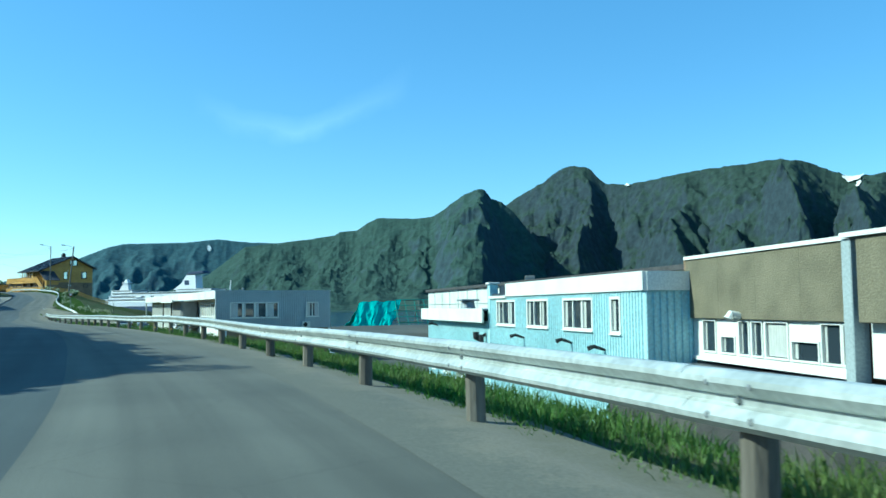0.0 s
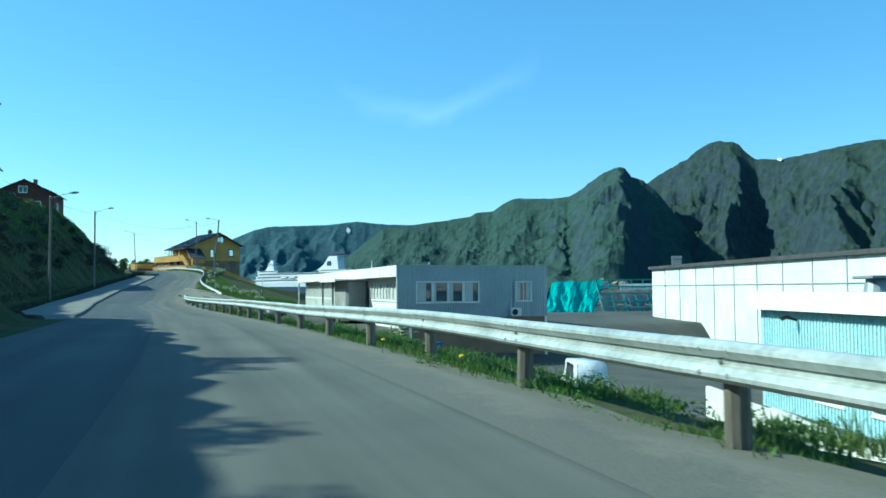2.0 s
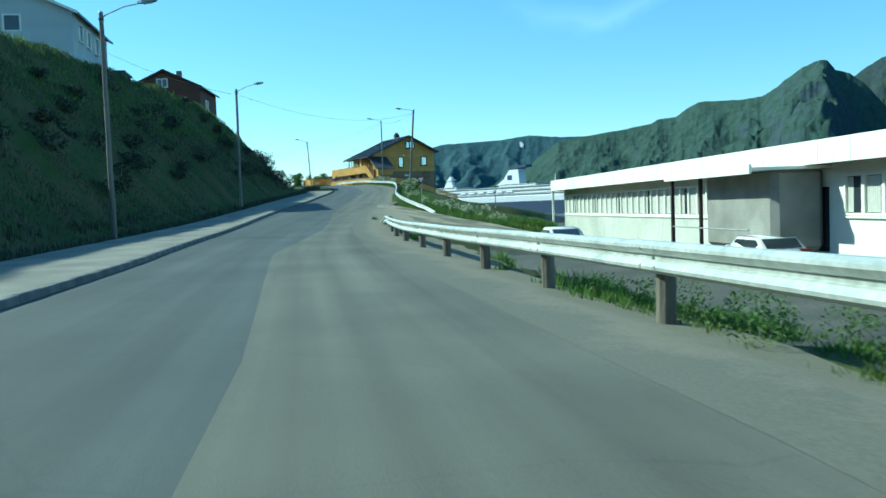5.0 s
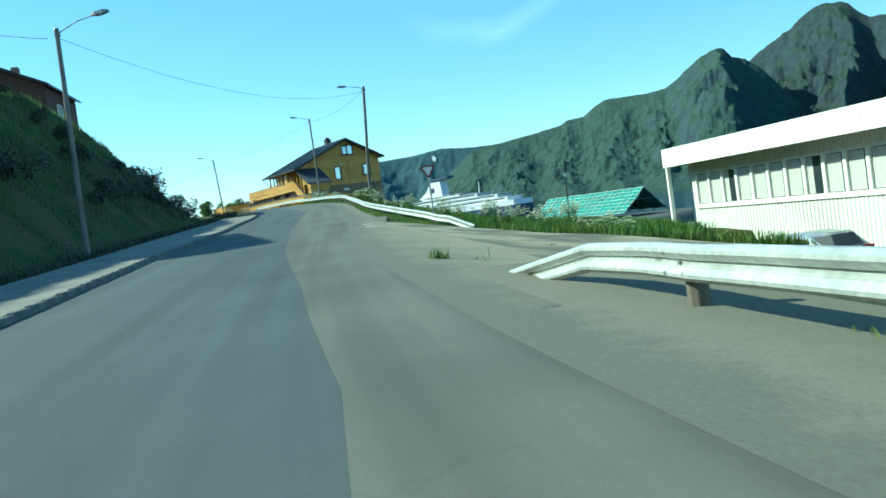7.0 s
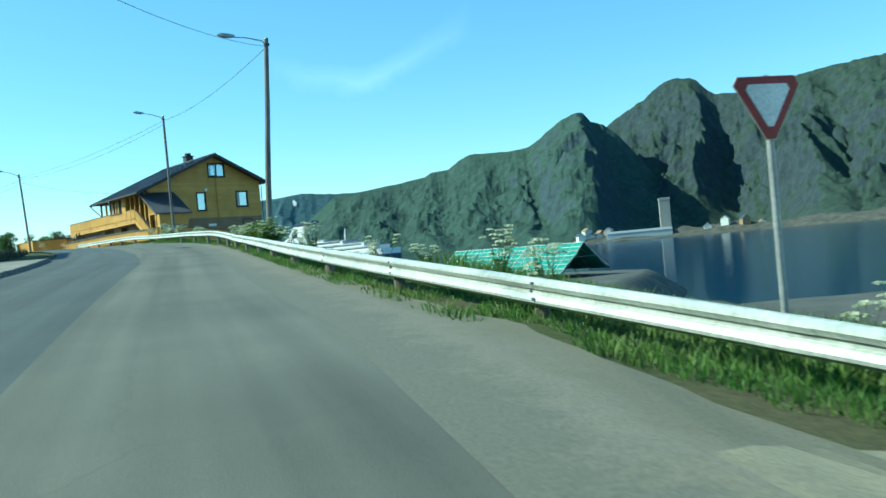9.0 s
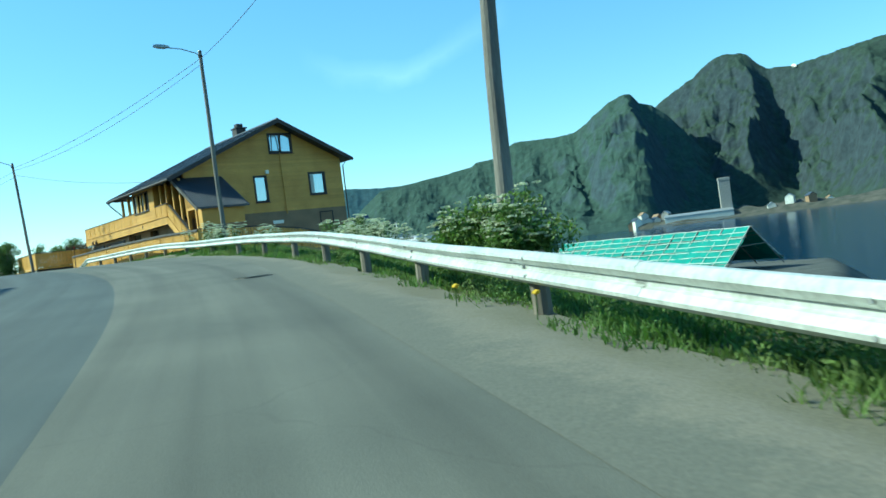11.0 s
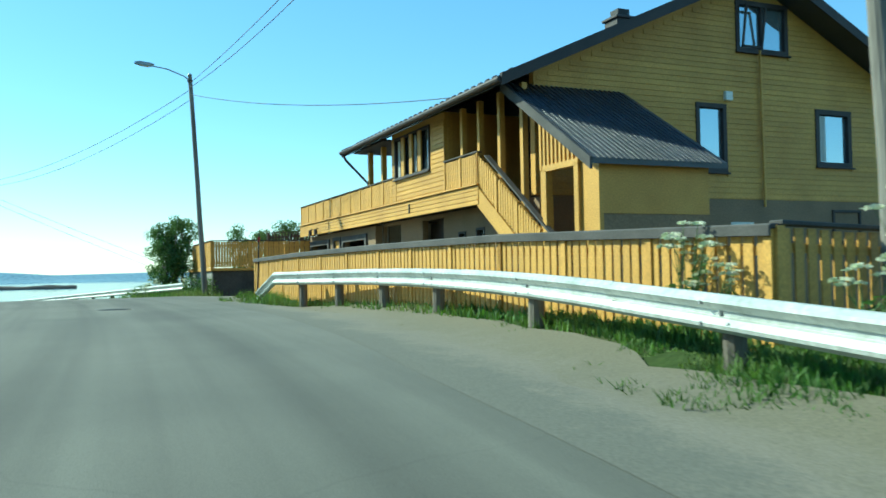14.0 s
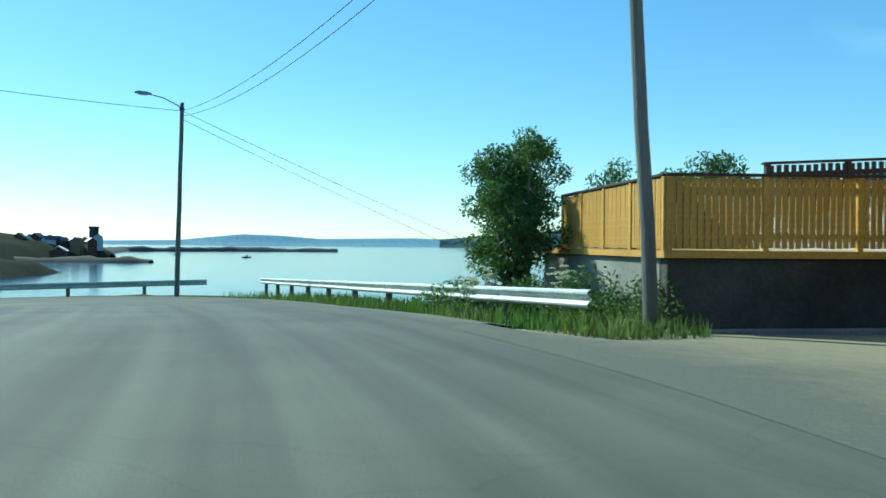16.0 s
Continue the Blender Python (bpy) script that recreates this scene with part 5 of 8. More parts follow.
    for y in (4.05, 3.1, 2.05, 0.9, -0.25):
        part("post", bx(-0.2, -0.06, y - 0.07, y + 0.07, 2.92 if y > 1.8 else -0.1, 5.22), M["ochre"], e)
    for x, y in ((-0.13, 9.55), (-0.13, 10.95), (2.1, 10.95)):
        part("post", bx(x - 0.08, x + 0.08, y - 0.08, y + 0.08, 2.92, roof_z(x) - 0.2), M["ochre" if x < 0 else "plum"], e)
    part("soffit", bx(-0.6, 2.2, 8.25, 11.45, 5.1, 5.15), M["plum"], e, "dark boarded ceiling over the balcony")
    rail = new("terrace_railing")
    rail.parent = e
    rail.matrix_local = Matrix.Identity(4)
    fence_run(rail, (-0.25, 20.35, 3.03), (-0.25, 7.92, 3.03), 0.82, post_every=1.25, pitch=0.122)
    fence_run(rail, (6.0, 20.35, 3.03), (-0.25, 20.35, 3.03), 0.82, post_every=1.25, pitch=0.122)
    fence_run(rail, (-0.25, 4.0, 3.03), (-0.25, 1.9, 3.03), 0.82, post_every=1.0, pitch=0.122)
    stair = new("outside_stair")
    stair.parent = e
    stair.matrix_local = Matrix.Identity(4)
    d = Vector((0, -3.0, -2.05))
    for k in range(11):
        part("step", bx(-0.2, 0.95, 1.9 - 0.273 * (k + 1), 1.9 - 0.273 * k + 0.03, 2.75 - 0.186 * (k + 1), 2.8 - 0.186 * (k + 1)), M["grey_cap"], stair)
    part("stringer", prism(bmesh.new(), [(1.95, 3.0), (-1.25, 0.82), (-1.25, 0.36), (1.95, 2.5)], (-0.34, -0.28), "x"), M["ochre"], stair)
    fence_run(stair, (-0.25, 1.9, 2.98), (-0.25, -1.2, 0.86), 0.84, pitch=0.122, post_every=1.0)
    # number board, hanging lamps on the band
    part("number_plate", bx(-0.385, -0.362, 6.6, 6.68, 2.62, 2.9), M["iron"], e, "small dark number on the band board")
    for y in (17.2, 18.1):
        part("wall_lamp", tube(bmesh.new(), [(-0.42, y, 2.75), (-0.5, y, 2.68), (-0.5, y, 2.48)], 0.05, 0.09, 8), M["plum"], e)
    # garage under the terrace
    bm = bmesh.new()
    holed(bm, 11.2, 20.35, -0.5, 2.5, 0.0, 0.25, [(12.2, 15.1, -0.5, 2.15), (15.6, 16.5, -0.5, 2.2), (17.2, 20.05, -0.5, 2.15)])
    for v in bm.verts:
        v.co = Vector((0.1 + v.co.y, v.co.x, v.co.z))
    part("garage_wall", bm, M["plinth"], e, "grey-brown concrete garage wall")
    part("garage_side", bx(0.35, 9.0, 20.1, 20.35, -0.5, 2.7), M["concrete"], e)
    part("garage_back", bx(5.8, 6.0, 11.3, 20.1, -0.5, 2.7), M["plum"], e)
    part("garage_inner", bx(0.35, 5.8, 11.25, 11.4, -0.5, 2.7), M["concrete"], e)
    for y0, y1, top in ((12.2, 15.1, 2.15), (17.2, 20.05, 2.15)):
        g = new("garage_door")
        g.parent = e
        g.matrix_local = Matrix.Identity(4)
        part("surround", holed_front(y0 - 0.1, y1 + 0.1, -0.5, top + 0.12, [(y0 + 0.08, y1 - 0.08, -0.5, top - 0.1)], 0.02, 0.1), M["grey_cap"], g, "grey frame round the garage door")
        rows, cols = 4, 4
        for r in range(rows):
            zz0, zz1 = -0.22 + r * 0.52, -0.22 + (r + 1) * 0.52 - 0.012
            part("door_panel", bx(0.17, 0.21, y0 + 0.09, y1 - 0.09, zz0, zz1), M["ochre"], g)
            for c in range(cols):
                wdt = (y1 - y0 - 0.18) / cols
                bm = bx(0.145, 0.172, y0 + 0.15 + c * wdt, y0 + 0.09 + (c + 1) * wdt - 0.06, zz0 + 0.09, zz1 - 0.09, bevel=0.012)
                part("raised_field", bm, M["ochre"], g)
    sd_ = new("side_door")
    sd_.parent = e
    sd_.matrix_local = Matrix.Identity(4)
    part("leaf", bx(0.15, 0.2, 15.64, 16.46, -0.22, 2.16), M["ochre"], sd_)
    part("frame", holed_front(15.5, 16.6, -0.3, 2.3, [(15.64, 16.46, -0.3, 2.17)], 0.05, 0.12), M["grey_cap"], sd_)
    for z in (0.1, 0.75, 1.4):
        part("field", bx(0.13, 0.152, 15.78, 16.32, z, z + 0.5, bevel=0.012), M["ochre"], sd_)
    part("door_handle", tube(bmesh.new(), [(0.14, 15.74, 0.85), (0.08, 15.74, 0.85), (0.08, 15.86, 0.85)], 0.012, n=6), M["galv"], sd_)
    # porch leaning on the gable
    porch = new("porch")
    porch.parent = e
    porch.matrix_local = Matrix.Identity(4)
    pz = lambda y: 5.25 + 0.62 * y
    part("porch_roof", prism(bmesh.new(), [(0.0, pz(0)), (-3.65, pz(-3.65)), (-3.65, pz(-3.65) - 0.12), (0.0, pz(0) - 0.14)], (-0.55, 2.9), "x"), M["roof"], porch, "dark corrugated lean-to roof")
    for k in range(24):
        x = -0.5 + k * 0.14
        part("roof_rib", prism(bmesh.new(), [(0.0, pz(0) + 0.03), (-3.68, pz(-3.68) + 0.03), (-3.68, pz(-3.68) - 0.01), (0.0, pz(0) - 0.01)], (x, x + 0.045), "x"), M["roof"], porch)
    part("barge_board", prism(bmesh.new(), [(0.0, pz(0) + 0.04), (-3.72, pz(-3.72) + 0.04), (-3.72, pz(-3.72) - 0.2), (0.0, pz(0) - 0.2)], (-0.62, -0.56), "x"), M["grey_cap"], porch, "weathered grey barge board")
    part("porch_front", prism(bmesh.new(), [(-3.4, 2.98), (-1.1, 2.98), (-1.1, pz(-1.1) - 0.15), (-3.4, pz(-3.4) - 0.1)], (-0.2, -0.1), "x"), M["ochre"], porch, "ochre boarded porch front over a dark doorway")
    part("front_panel", bx(-0.2, -0.1, -1.43, -1.1, -0.2, 2.98), M["ochre"], porch)
    part("front_panel", bx(-0.2, -0.1, -3.4, -2.63, -0.2, 2.98), M["ochre"], porch)
    for i in range(14):
        y = -1.16 - i * 0.165
        h = pz(y) - 0.2 - 3.05
        if h > 0.12:
            o = new("slat", slat_mesh(round(h, 1), "ochre", 0.085))
            o.parent = porch
            o.matrix_local = pose(-0.225, y, 3.02, 0, 0, 90)
    for y0, y1 in ((-1.46, -1.3), (-2.76, -2.6)):
        part("door_post", bx(-0.28, -0.1, y0, y1, -0.2, 3.0), M["ochre"], porch)
    part("lintel", bx(-0.28, -0.1, -2.76, -1.3, 2.96, 3.1), M["ochre"], porch)
    part("porch_side", bx(-0.1, 2.6, -3.4, -3.25, 1.9, 3.0), M["ochre"], porch)
    part("porch_side_base", bx(-0.1, 2.6, -3.38, -3.23, -0.6, 1.9), M["plinth"], porch, "brown rendered base")
    part("porch_back_wall", bx(2.5, 2.6, -3.25, 0.0, -0.6, 3.2), M["plinth"], porch)
    part("porch_floor", bx(-0.2, 2.5, -3.25, 0.0, -0.6, -0.1), M["concrete"], porch)
    # roof
    y0, y1 = -0.8, 11.6
    part("roof", prism(bmesh.new(), [(-0.95, 5.22), (7.2, 8.9), (12.85, 6.08), (12.85, 5.9), (7.2, 8.7), (-0.95, 5.04)], (y0, y1), "y"), M["roof"], e, "dark sheet-metal roof")
    for k in range(52):
        y = y0 + 0.02 + k * 0.25
        part("roof_rib", prism(bmesh.new(), [(-0.98, 5.24), (7.2, 8.93), (7.2, 8.88), (-0.98, 5.19)], (y, y + 0.05), "y"), M["roof"], e)
    for xa, xb in ((-1.0, 7.2), (12.9, 7.2)):
        za, zb = (5.26, 8.97) if xa < 0 else (6.1, 8.97)
        part("barge_board", prism(bmesh.new(), [(xa, za), (xb, zb), (xb, zb - 0.3), (xa, za - 0.28)], (y0 - 0.04, y0 + 0.0), "y"), M["plum"], e, "dark brown barge board")
        part("barge_board", prism(bmesh.new(), [(xa, za), (xb, zb), (xb, zb - 0.3), (xa, za - 0.28)], (y1, y1 + 0.04), "y"), M["plum"], e, "dark brown barge board")
    part("ridge_cap", tube(bmesh.new(), [(7.2, y0, 8.92), (7.2, y1, 8.92)], 0.09, n=10), M["roof"], e)
    gut = bmesh.new()
    tube(gut, [(-1.03, y0, 5.13), (-1.03, y1, 5.13)], 0.075, n=10)
    part("gutter", gut, M["plum"], e)
    part("gutter", tube(bmesh.new(), [(12.93, y0, 5.98), (12.93, y1, 5.98)], 0.075, n=10), M["plum"], e)
    part("downpipe", tube(bmesh.new(), [(-1.03, y1 - 0.2, 5.08), (-0.95, y1 - 0.3, 4.85), (-0.2, 11.05, 4.0), (-0.15, 11.05, 3.1)], 0.045, n=8), M["plum"], e)
    part("chimney", bx(7.9, 8.7, 7.1, 7.9, 7.9, 9.75, bevel=0.02), M["plum"], e)
    part("chimney_cap", bx(7.82, 8.78, 7.02, 7.98, 9.75, 9.85, bevel=0.02), M["plum"], e)
    part("chimney_pot", bx(8.05, 8.55, 7.25, 7.75, 9.85, 10.15, bevel=0.02), M["iron"], e)
    # small blocks standing in for the serrated tile edge at the eave
    for k in range(30):
        part("snow_guard", bx(-0.57, -0.5, y0 + 0.3 + k * 0.4, y0 + 0.5 + k * 0.4, 5.4, 5.5, bevel=0.02), M["iron"], e)


def holed_front(y0, y1, z0, z1, holes, x0, x1):
    bm = bmesh.new()
    holed(bm, y0, y1, z0, z1, x0, x1, holes)
    for v in bm.verts:
        v.co = Vector((v.co.y, v.co.x, v.co.z))
    bmesh.ops.reverse_faces(bm, faces=bm.faces)
    return bm


build_house()


def build_house_yard():
    e = thing("garden_fence", HOUSE_POSE @ Matrix.Translation((-4.2, -11.85, 0)), "ochre slatted garden fence with a weathered grey capping board", "fence")
    # front run in pieces that follow the ground
    pts = [(0.1, 0.0, -0.1), (0.0, 5.0, 0.05), (-0.1, 10.0, 0.1), (-0.35, 15.5, 0.1), (-0.55, 20.1, 0.05)]
    for a, b in zip(pts, pts[1:]):
        fence_run(e, b, a, 1.2, pitch=0.165, width=0.128, post_every=1.7, fascia=0.07)
    side = [(0.1, 0.0, -0.02), (3.7, 0.2, -0.13), (6.0, 0.3, -0.45), (8.3, 0.4, -1.05), (11.0, 0.45, -2.0), (15.0, 0.45, -3.3)]
    for a, b in zip(side, side[1:]):
        fence_run(e, a, b, 1.15, pitch=0.165, width=0.115, post_every=1.7)
    d = thing("terrace_deck", HOUSE_POSE @ Matrix.Translation((-4.3, 20.5, 0)), "raised garden terrace with ochre slatted railing on a concrete wall darkened for shade", "terrace")
    wall = new("retaining_wall")
    wall.parent = d
    # the front's shade is in its colour; the side keeps plain concrete
    part("front_wall", bx(0.02, 13, 0.03, 0.35, -0.9, 1.02, bevel=0.02), M["shade_concrete"], wall, "concrete front with its shade put into the colour")
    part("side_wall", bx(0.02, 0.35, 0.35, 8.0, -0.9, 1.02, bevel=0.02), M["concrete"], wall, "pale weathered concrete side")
    part("footing", bx(-0.05, 13, -0.12, 0.03, -0.9, -0.1, bevel=0.03), M["concrete"], wall)
    part("fill", bx(0.35, 13, 0.35, 8.0, -0.9, 0.98), M["shade_concrete"], wall)
    part("deck_edge", bx(-0.08, 13, -0.08, 8, 1.03, 1.15), M["ochre"], d)
    fence_run(d, (0.0, 0.0, 1.15), (13.0, 0.0, 1.25), 1.18, pitch=0.118, cap="plum", post_every=1.6, width=0.1)
    fence_run(d, (0.0, 6.0, 1.15), (0.0, 0.0, 1.15), 1.18, pitch=0.118, cap="plum", post_every=1.6, width=0.1)
    fence_run(d, (3.0, 2.5, 1.8), (13.0, 2.5, 2.35), 1.0, pitch=0.15, mat="plum", cap="plum", post_every=1.6)


build_house_yard()


# ---------------------------------------------------------------- white office building with the grey gable
def build_white_building():
    e = thing("office_building", pose(-22.16, 85.67, -2.22, 0, 0, 26.4), "long low white office building with a grey gable end", "building")
    L, D, T = 54.2, 11.2, 4.05
    to_front = lambda bm: [setattr(v, "co", Vector((v.co.y, v.co.x, v.co.z))) for v in bm.verts]
    wins = [(0.6, 13.0, 1.42, 2.75), (21.5, 53.6, 1.3, 2.72)]
    bm = bmesh.new()
    holed(bm, 0.0, L, -1.5, 3.3, 0.0, 0.2, [(0.6, 13.0, 1.42, 2.75), (21.5, 53.6, 1.3, 2.72), (14.0, 16.2, 0.0, 2.4)])
    to_front(bm)
    bmesh.ops.reverse_faces(bm, faces=bm.faces)
    part("front_wall", bm, M["white"], e, "white sheet wall")
    for c0, c1 in ((21.0, L),):
        bm = ribbed(c0, c1, -0.6, 3.25, 0.22, 0.03, holes=[w for w in wins if c0 <= w[0] < c1])
        for v in bm.verts:
            v.co = Vector((v.co.y, v.co.x, v.co.z))
        bmesh.ops.reverse_faces(bm, faces=bm.faces)
        part("front_cladding", bm, M["white_dirty"], e, "vertical white ribbed sheets")
    for a, b, z0, z1 in wins:
        n = int(round((b - a) / 1.14))
        w = (b - a) / n
        for k in range(n):
            window(e, pose(0.0, a + (k + 1) * w - 0.07, z0, 0, 0, FRONT), w - 0.14, z1 - z0, panes=1, curtain=0.75 if (k % 5) else 0.35, bar=0.065, sill=False, depth=0.15)
        part("sill_band", bx(-0.09, 0.0, a - 0.1, b + 0.1, z0 - 0.16, z0 - 0.08), M["white"], e)
    part("room_back", bx(2.8, 2.9, 0.3, L - 0.3, -1.5, 3.2), M["curtain"], e)
    # fascia and roof
    part("fascia", bx(-1.0, -0.92, -0.05, L + 0.4, 3.2, T, bevel=0.01), M["white"], e, "deep white fascia")
    for k in range(27):
        part("fascia_joint", bx(-1.012, -0.998, k * 2.0 + 1.0, k * 2.0 + 1.03, 3.22, T - 0.03), M["white_dirty"], e)
    part("soffit", bx(-0.92, 0.0, 0.0, L + 0.4, 3.22, 3.3), M["plinth"], e)
    part("roof", bx(-0.92, D, 0.02, L + 0.4, T - 0.16, T - 0.02), M["grey_cap"], e)
    part("end_fascia", bx(-1.0, D, L + 0.4, L + 0.48, 3.2, T), M["white"], e)
    part("end_wall", bx(0.0, D, L - 0.2, L, -1.5, 3.3), M["white"], e)
    part("corner_post", bx(-0.96, -0.8, L + 0.2, L + 0.36, -0.4, 3.2), M["white"], e)
    part("back_wall", bx(D - 0.2, D, 0.0, L, -3, 3.9), M["white"], e)
    for y, x in ((3, 2.5), (11, 4), (20, 3.5), (33, 2), (41, 4)):
        part("roof_vent", tube(bmesh.new(), [(x, y, T - 0.05), (x, y, T + 0.35)], 0.12, 0.1, 10), M["galv_dull"], e)
    # grey gable end
    holes = [(0.62, 5.5, 1.3, 2.75), (8.6, 9.8, 1.35, 2.75)]
    bm = bmesh.new()
    holed(bm, -0.95, D, 0.1, T, -0.02, 0.18, holes)
    part("gable_wall", bm, M["greywall"], e, "grey profiled gable wall")
    part("gable_cladding", ribbed(-0.95, D, 0.1, T - 0.06, 0.2, 0.035, holes=[(h[0] - 0.08, h[1] + 0.08, h[2] - 0.08, h[3] + 0.08) for h in holes], y=-0.02), M["greywall"], e, "vertical grey ribbed sheets")
    part("gable_trim", bx(-1.0, D + 0.04, -0.07, 0.0, T - 0.06, T + 0.02), M["greywall"], e)
    for k in range(4):
        window(e, pose(0.62 + k * 1.22, -0.02, 1.3), 1.2, 1.45, frame_mat="white_dirty", curtain=(0.55, 0.2, 0.3, 0.6)[k], bar=0.1)
    window(e, pose(8.6, -0.02, 1.35), 1.2, 1.4, panes=2, frame_mat="white_dirty", curtain=0.5, bar=0.08)
    part("drainpipe", tube(bmesh.new(), [(8.45, -0.1, 2.9), (8.4, -0.1, 0.4)], 0.05, n=8), M["greywall"], e)
    part("basement_wall", bx(-0.6, D, 0.05, 0.3, -4.5, 0.1), M["plinth"], e, "rusty brown basement wall")
    ac = new("heat_pump")
    ac.parent = e
    ac.matrix_local = pose(8.0, -0.1, 0.15)
    part("housing", bx(0, 0.85, -0.36, 0, 0, 0.62, bevel=0.02), M["white_dirty"], ac)
    bm = bmesh.new()
    bmesh.ops.create_cone(bm, cap_ends=True, segments=20, radius1=0.24, radius2=0.22, depth=0.03, matrix=pose(0.32, -0.37, 0.31, 90, 0, 0))
    part("fan_grille", bm, M["black"], ac)
    # entrance box standing out from the front
    en = new("entrance_box")
    en.parent = e
    en.matrix_local = Matrix.Identity(4)
    part("box_wall", bx(-2.05, 0.0, 14.2, 20.3, 0.0, 3.2, bevel=0.25), M["concrete"], en, "grey entrance box with rounded corners")
    part("box_roof", bx(-3.1, 0.0, 13.8, 22.3, 3.08, 3.19), M["white"], en)
    part("canopy_edge", bx(-3.14, -3.04, 13.8, 22.3, 2.95, 3.3, bevel=0.01), M["white"], en)
    for x, y in ((-2.95, 21.9), (-2.2, 20.5)):
        part("canopy_post", bx(x, x + 0.14, y, y + 0.14, -0.4, 3.05), M["plum"], en)
    part("handrail", tube(bmesh.new(), [(-2.9, 14.4, 0.9), (-2.9, 21.9, 0.9)], 0.03, n=6), M["galv_dull"], en)
    part("door", bx(0.05, 0.1, 14.0, 16.2, 0.0, 2.4), M["glass"], en)


build_white_building()


# ---------------------------------------------------------------- aqua building, white hall and pebble-dashed building
def build_aqua_building():
    e = thing("aqua_building", pose(7.2, 30.4, -5.6, 0, 0, 13.2), "two-storey pale aqua sheet-clad building with white parapet", "building")
    swap = lambda bm: ([setattr(v, "co", Vector((v.co.y, v.co.x, v.co.z))) for v in bm.verts], bmesh.ops.reverse_faces(bm, faces=bm.faces))
    ups = [(14.75, 18.0), (9.8, 12.7), (4.55, 7.7)]
    holes = [(a, b, 4.6, 5.82) for a, b in ups] + [(1.9, 2.65, 4.55, 5.82)]
    low = [(22.0, 23.0, 1.0, 2.2), (25.5, 27.5, 1.0, 2.2), (29.5, 31.5, 1.0, 2.2), (34.0, 35.0, 1.0, 2.2)]
    bm = bmesh.new()
    holed(bm, 0.0, 19.4, 0.0, 6.1, 0.0, 0.2, holes)
    holed(bm, 19.4, 36.6, 0.0, 4.7, 0.0, 0.2, low)
    swap(bm)
    part("front_wall", bm, M["aqua"], e, "pale aqua wall")
    bm = ribbed(0.0, 19.4, 0.0, 6.08, 0.25, 0.055, holes=[(h[0] - 0.08, h[1] + 0.08, h[2] - 0.2, h[3] + 0.08) for h in holes])
    swap(bm)
    part("front_cladding", bm, M["aqua"], e, "vertical pale aqua ribbed sheets")
    bm = ribbed(19.4, 36.6, 0.0, 4.6, 0.25, 0.055, holes=low)
    swap(bm)
    part("low_cladding", bm, M["aqua"], e, "vertical pale aqua ribbed sheets")
    for a, b in ups:
        window(e, pose(0.0, b, 4.6, 0, 0, FRONT), b - a, 1.22, panes=3, curtain=0.25, bar=0.1, depth=0.2)
    window(e, pose(0.0, 2.65, 4.55, 0, 0, FRONT), 0.75, 1.27, curtain=0.3, bar=0.1, depth=0.2)
    for h in low:
        window(e, pose(0.0, h[1], h[2], 0, 0, FRONT), h[1] - h[0], h[3] - h[2], panes=2 if h[1] - h[0] > 1.5 else 1, bar=0.1, depth=0.2)
    part("end_wall", bx(0.0, 12.0, -0.2, 0.0, 0.0, 6.1), M["aqua"], e)
    part("end_cladding", ribbed(0.0, 12.0, 0.0, 6.08, 0.28, 0.055, y=-0.2), M["aqua"], e, "shaded aqua ribbed end wall")
    part("parapet", bx(-0.12, 0.05, -0.25, 16.1, 6.1, 6.8, bevel=0.01), M["white"], e, "white parapet band")
    part("parapet_end", bx(0.05, 12.0, -0.3, -0.18, 6.1, 6.8), M["white"], e)
    part("eaves_trim", bx(-0.14, 0.0, 16.1, 19.4, 6.02, 6.16), M["white"], e)
    part("roof", bx(0.05, 12.0, -0.18, 19.4, 6.15, 6.3), M["roof"], e)
    part("roof_recess", bx(0.5, 1.0, 16.1, 19.2, 6.3, 6.75), M["roof"], e)
    part("pier", bx(-0.1, 0.4, 19.15, 19.6, 0.0, 6.85, bevel=0.01), M["aqua"], e)
    part("pier_cap", bx(-0.2, 0.5, 19.05, 19.7, 6.85, 6.97, bevel=0.02), M["white"], e)
    part("side_wall", bx(0.0, 12, 19.3, 19.5, 0.0, 6.2), M["aqua"], e)
    part("low_fascia", bx(-0.55, -0.45, 19.3, 36.7, 4.62, 5.45, bevel=0.01), M["white"], e, "projecting white fascia")
    part("low_roof", bx(-0.45, 10.2, 19.5, 36.7, 5.3, 5.4), M["roof"], e)
    part("low_end_wall", bx(0.0, 10.0, 36.4, 36.6, 0.0, 5.3), M["aqua"], e)
    part("roof_fan", tube(bmesh.new(), [(1.2, 29.0, 5.4), (1.2, 29.0, 6.0)], 0.55, 0.42, 14), M["galv_dull"], e)
    part("fan_hood", bx(0.55, 1.85, 28.3, 29.7, 5.95, 6.08, bevel=0.03), M["galv_dull"], e)
    part("vent_pipe", tube(bmesh.new(), [(-0.1, 21.0, 3.6), (-0.45, 21.0, 3.75), (-0.45, 21.0, 4.05)], 0.2, 0.2, 10), M["iron"], e)
    part("vent_duct", tube(bmesh.new(), [(-0.1, 20.2, 3.9), (-0.35, 20.2, 3.9), (-0.35, 20.2, 2.9)], 0.14, 0.14, 10), M["iron"], e)
    for y, z in ((13.3, 3.95), (6.8, 3.95), (33.0, 4.2), (3.3, 3.8)):
        part("wall_lamp", tube(bmesh.new(), [(-0.02, y, z), (-0.5, y, z + 0.16), (-0.75, y, z + 0.08)], 0.05, 0.1, 8), M["iron"], e)
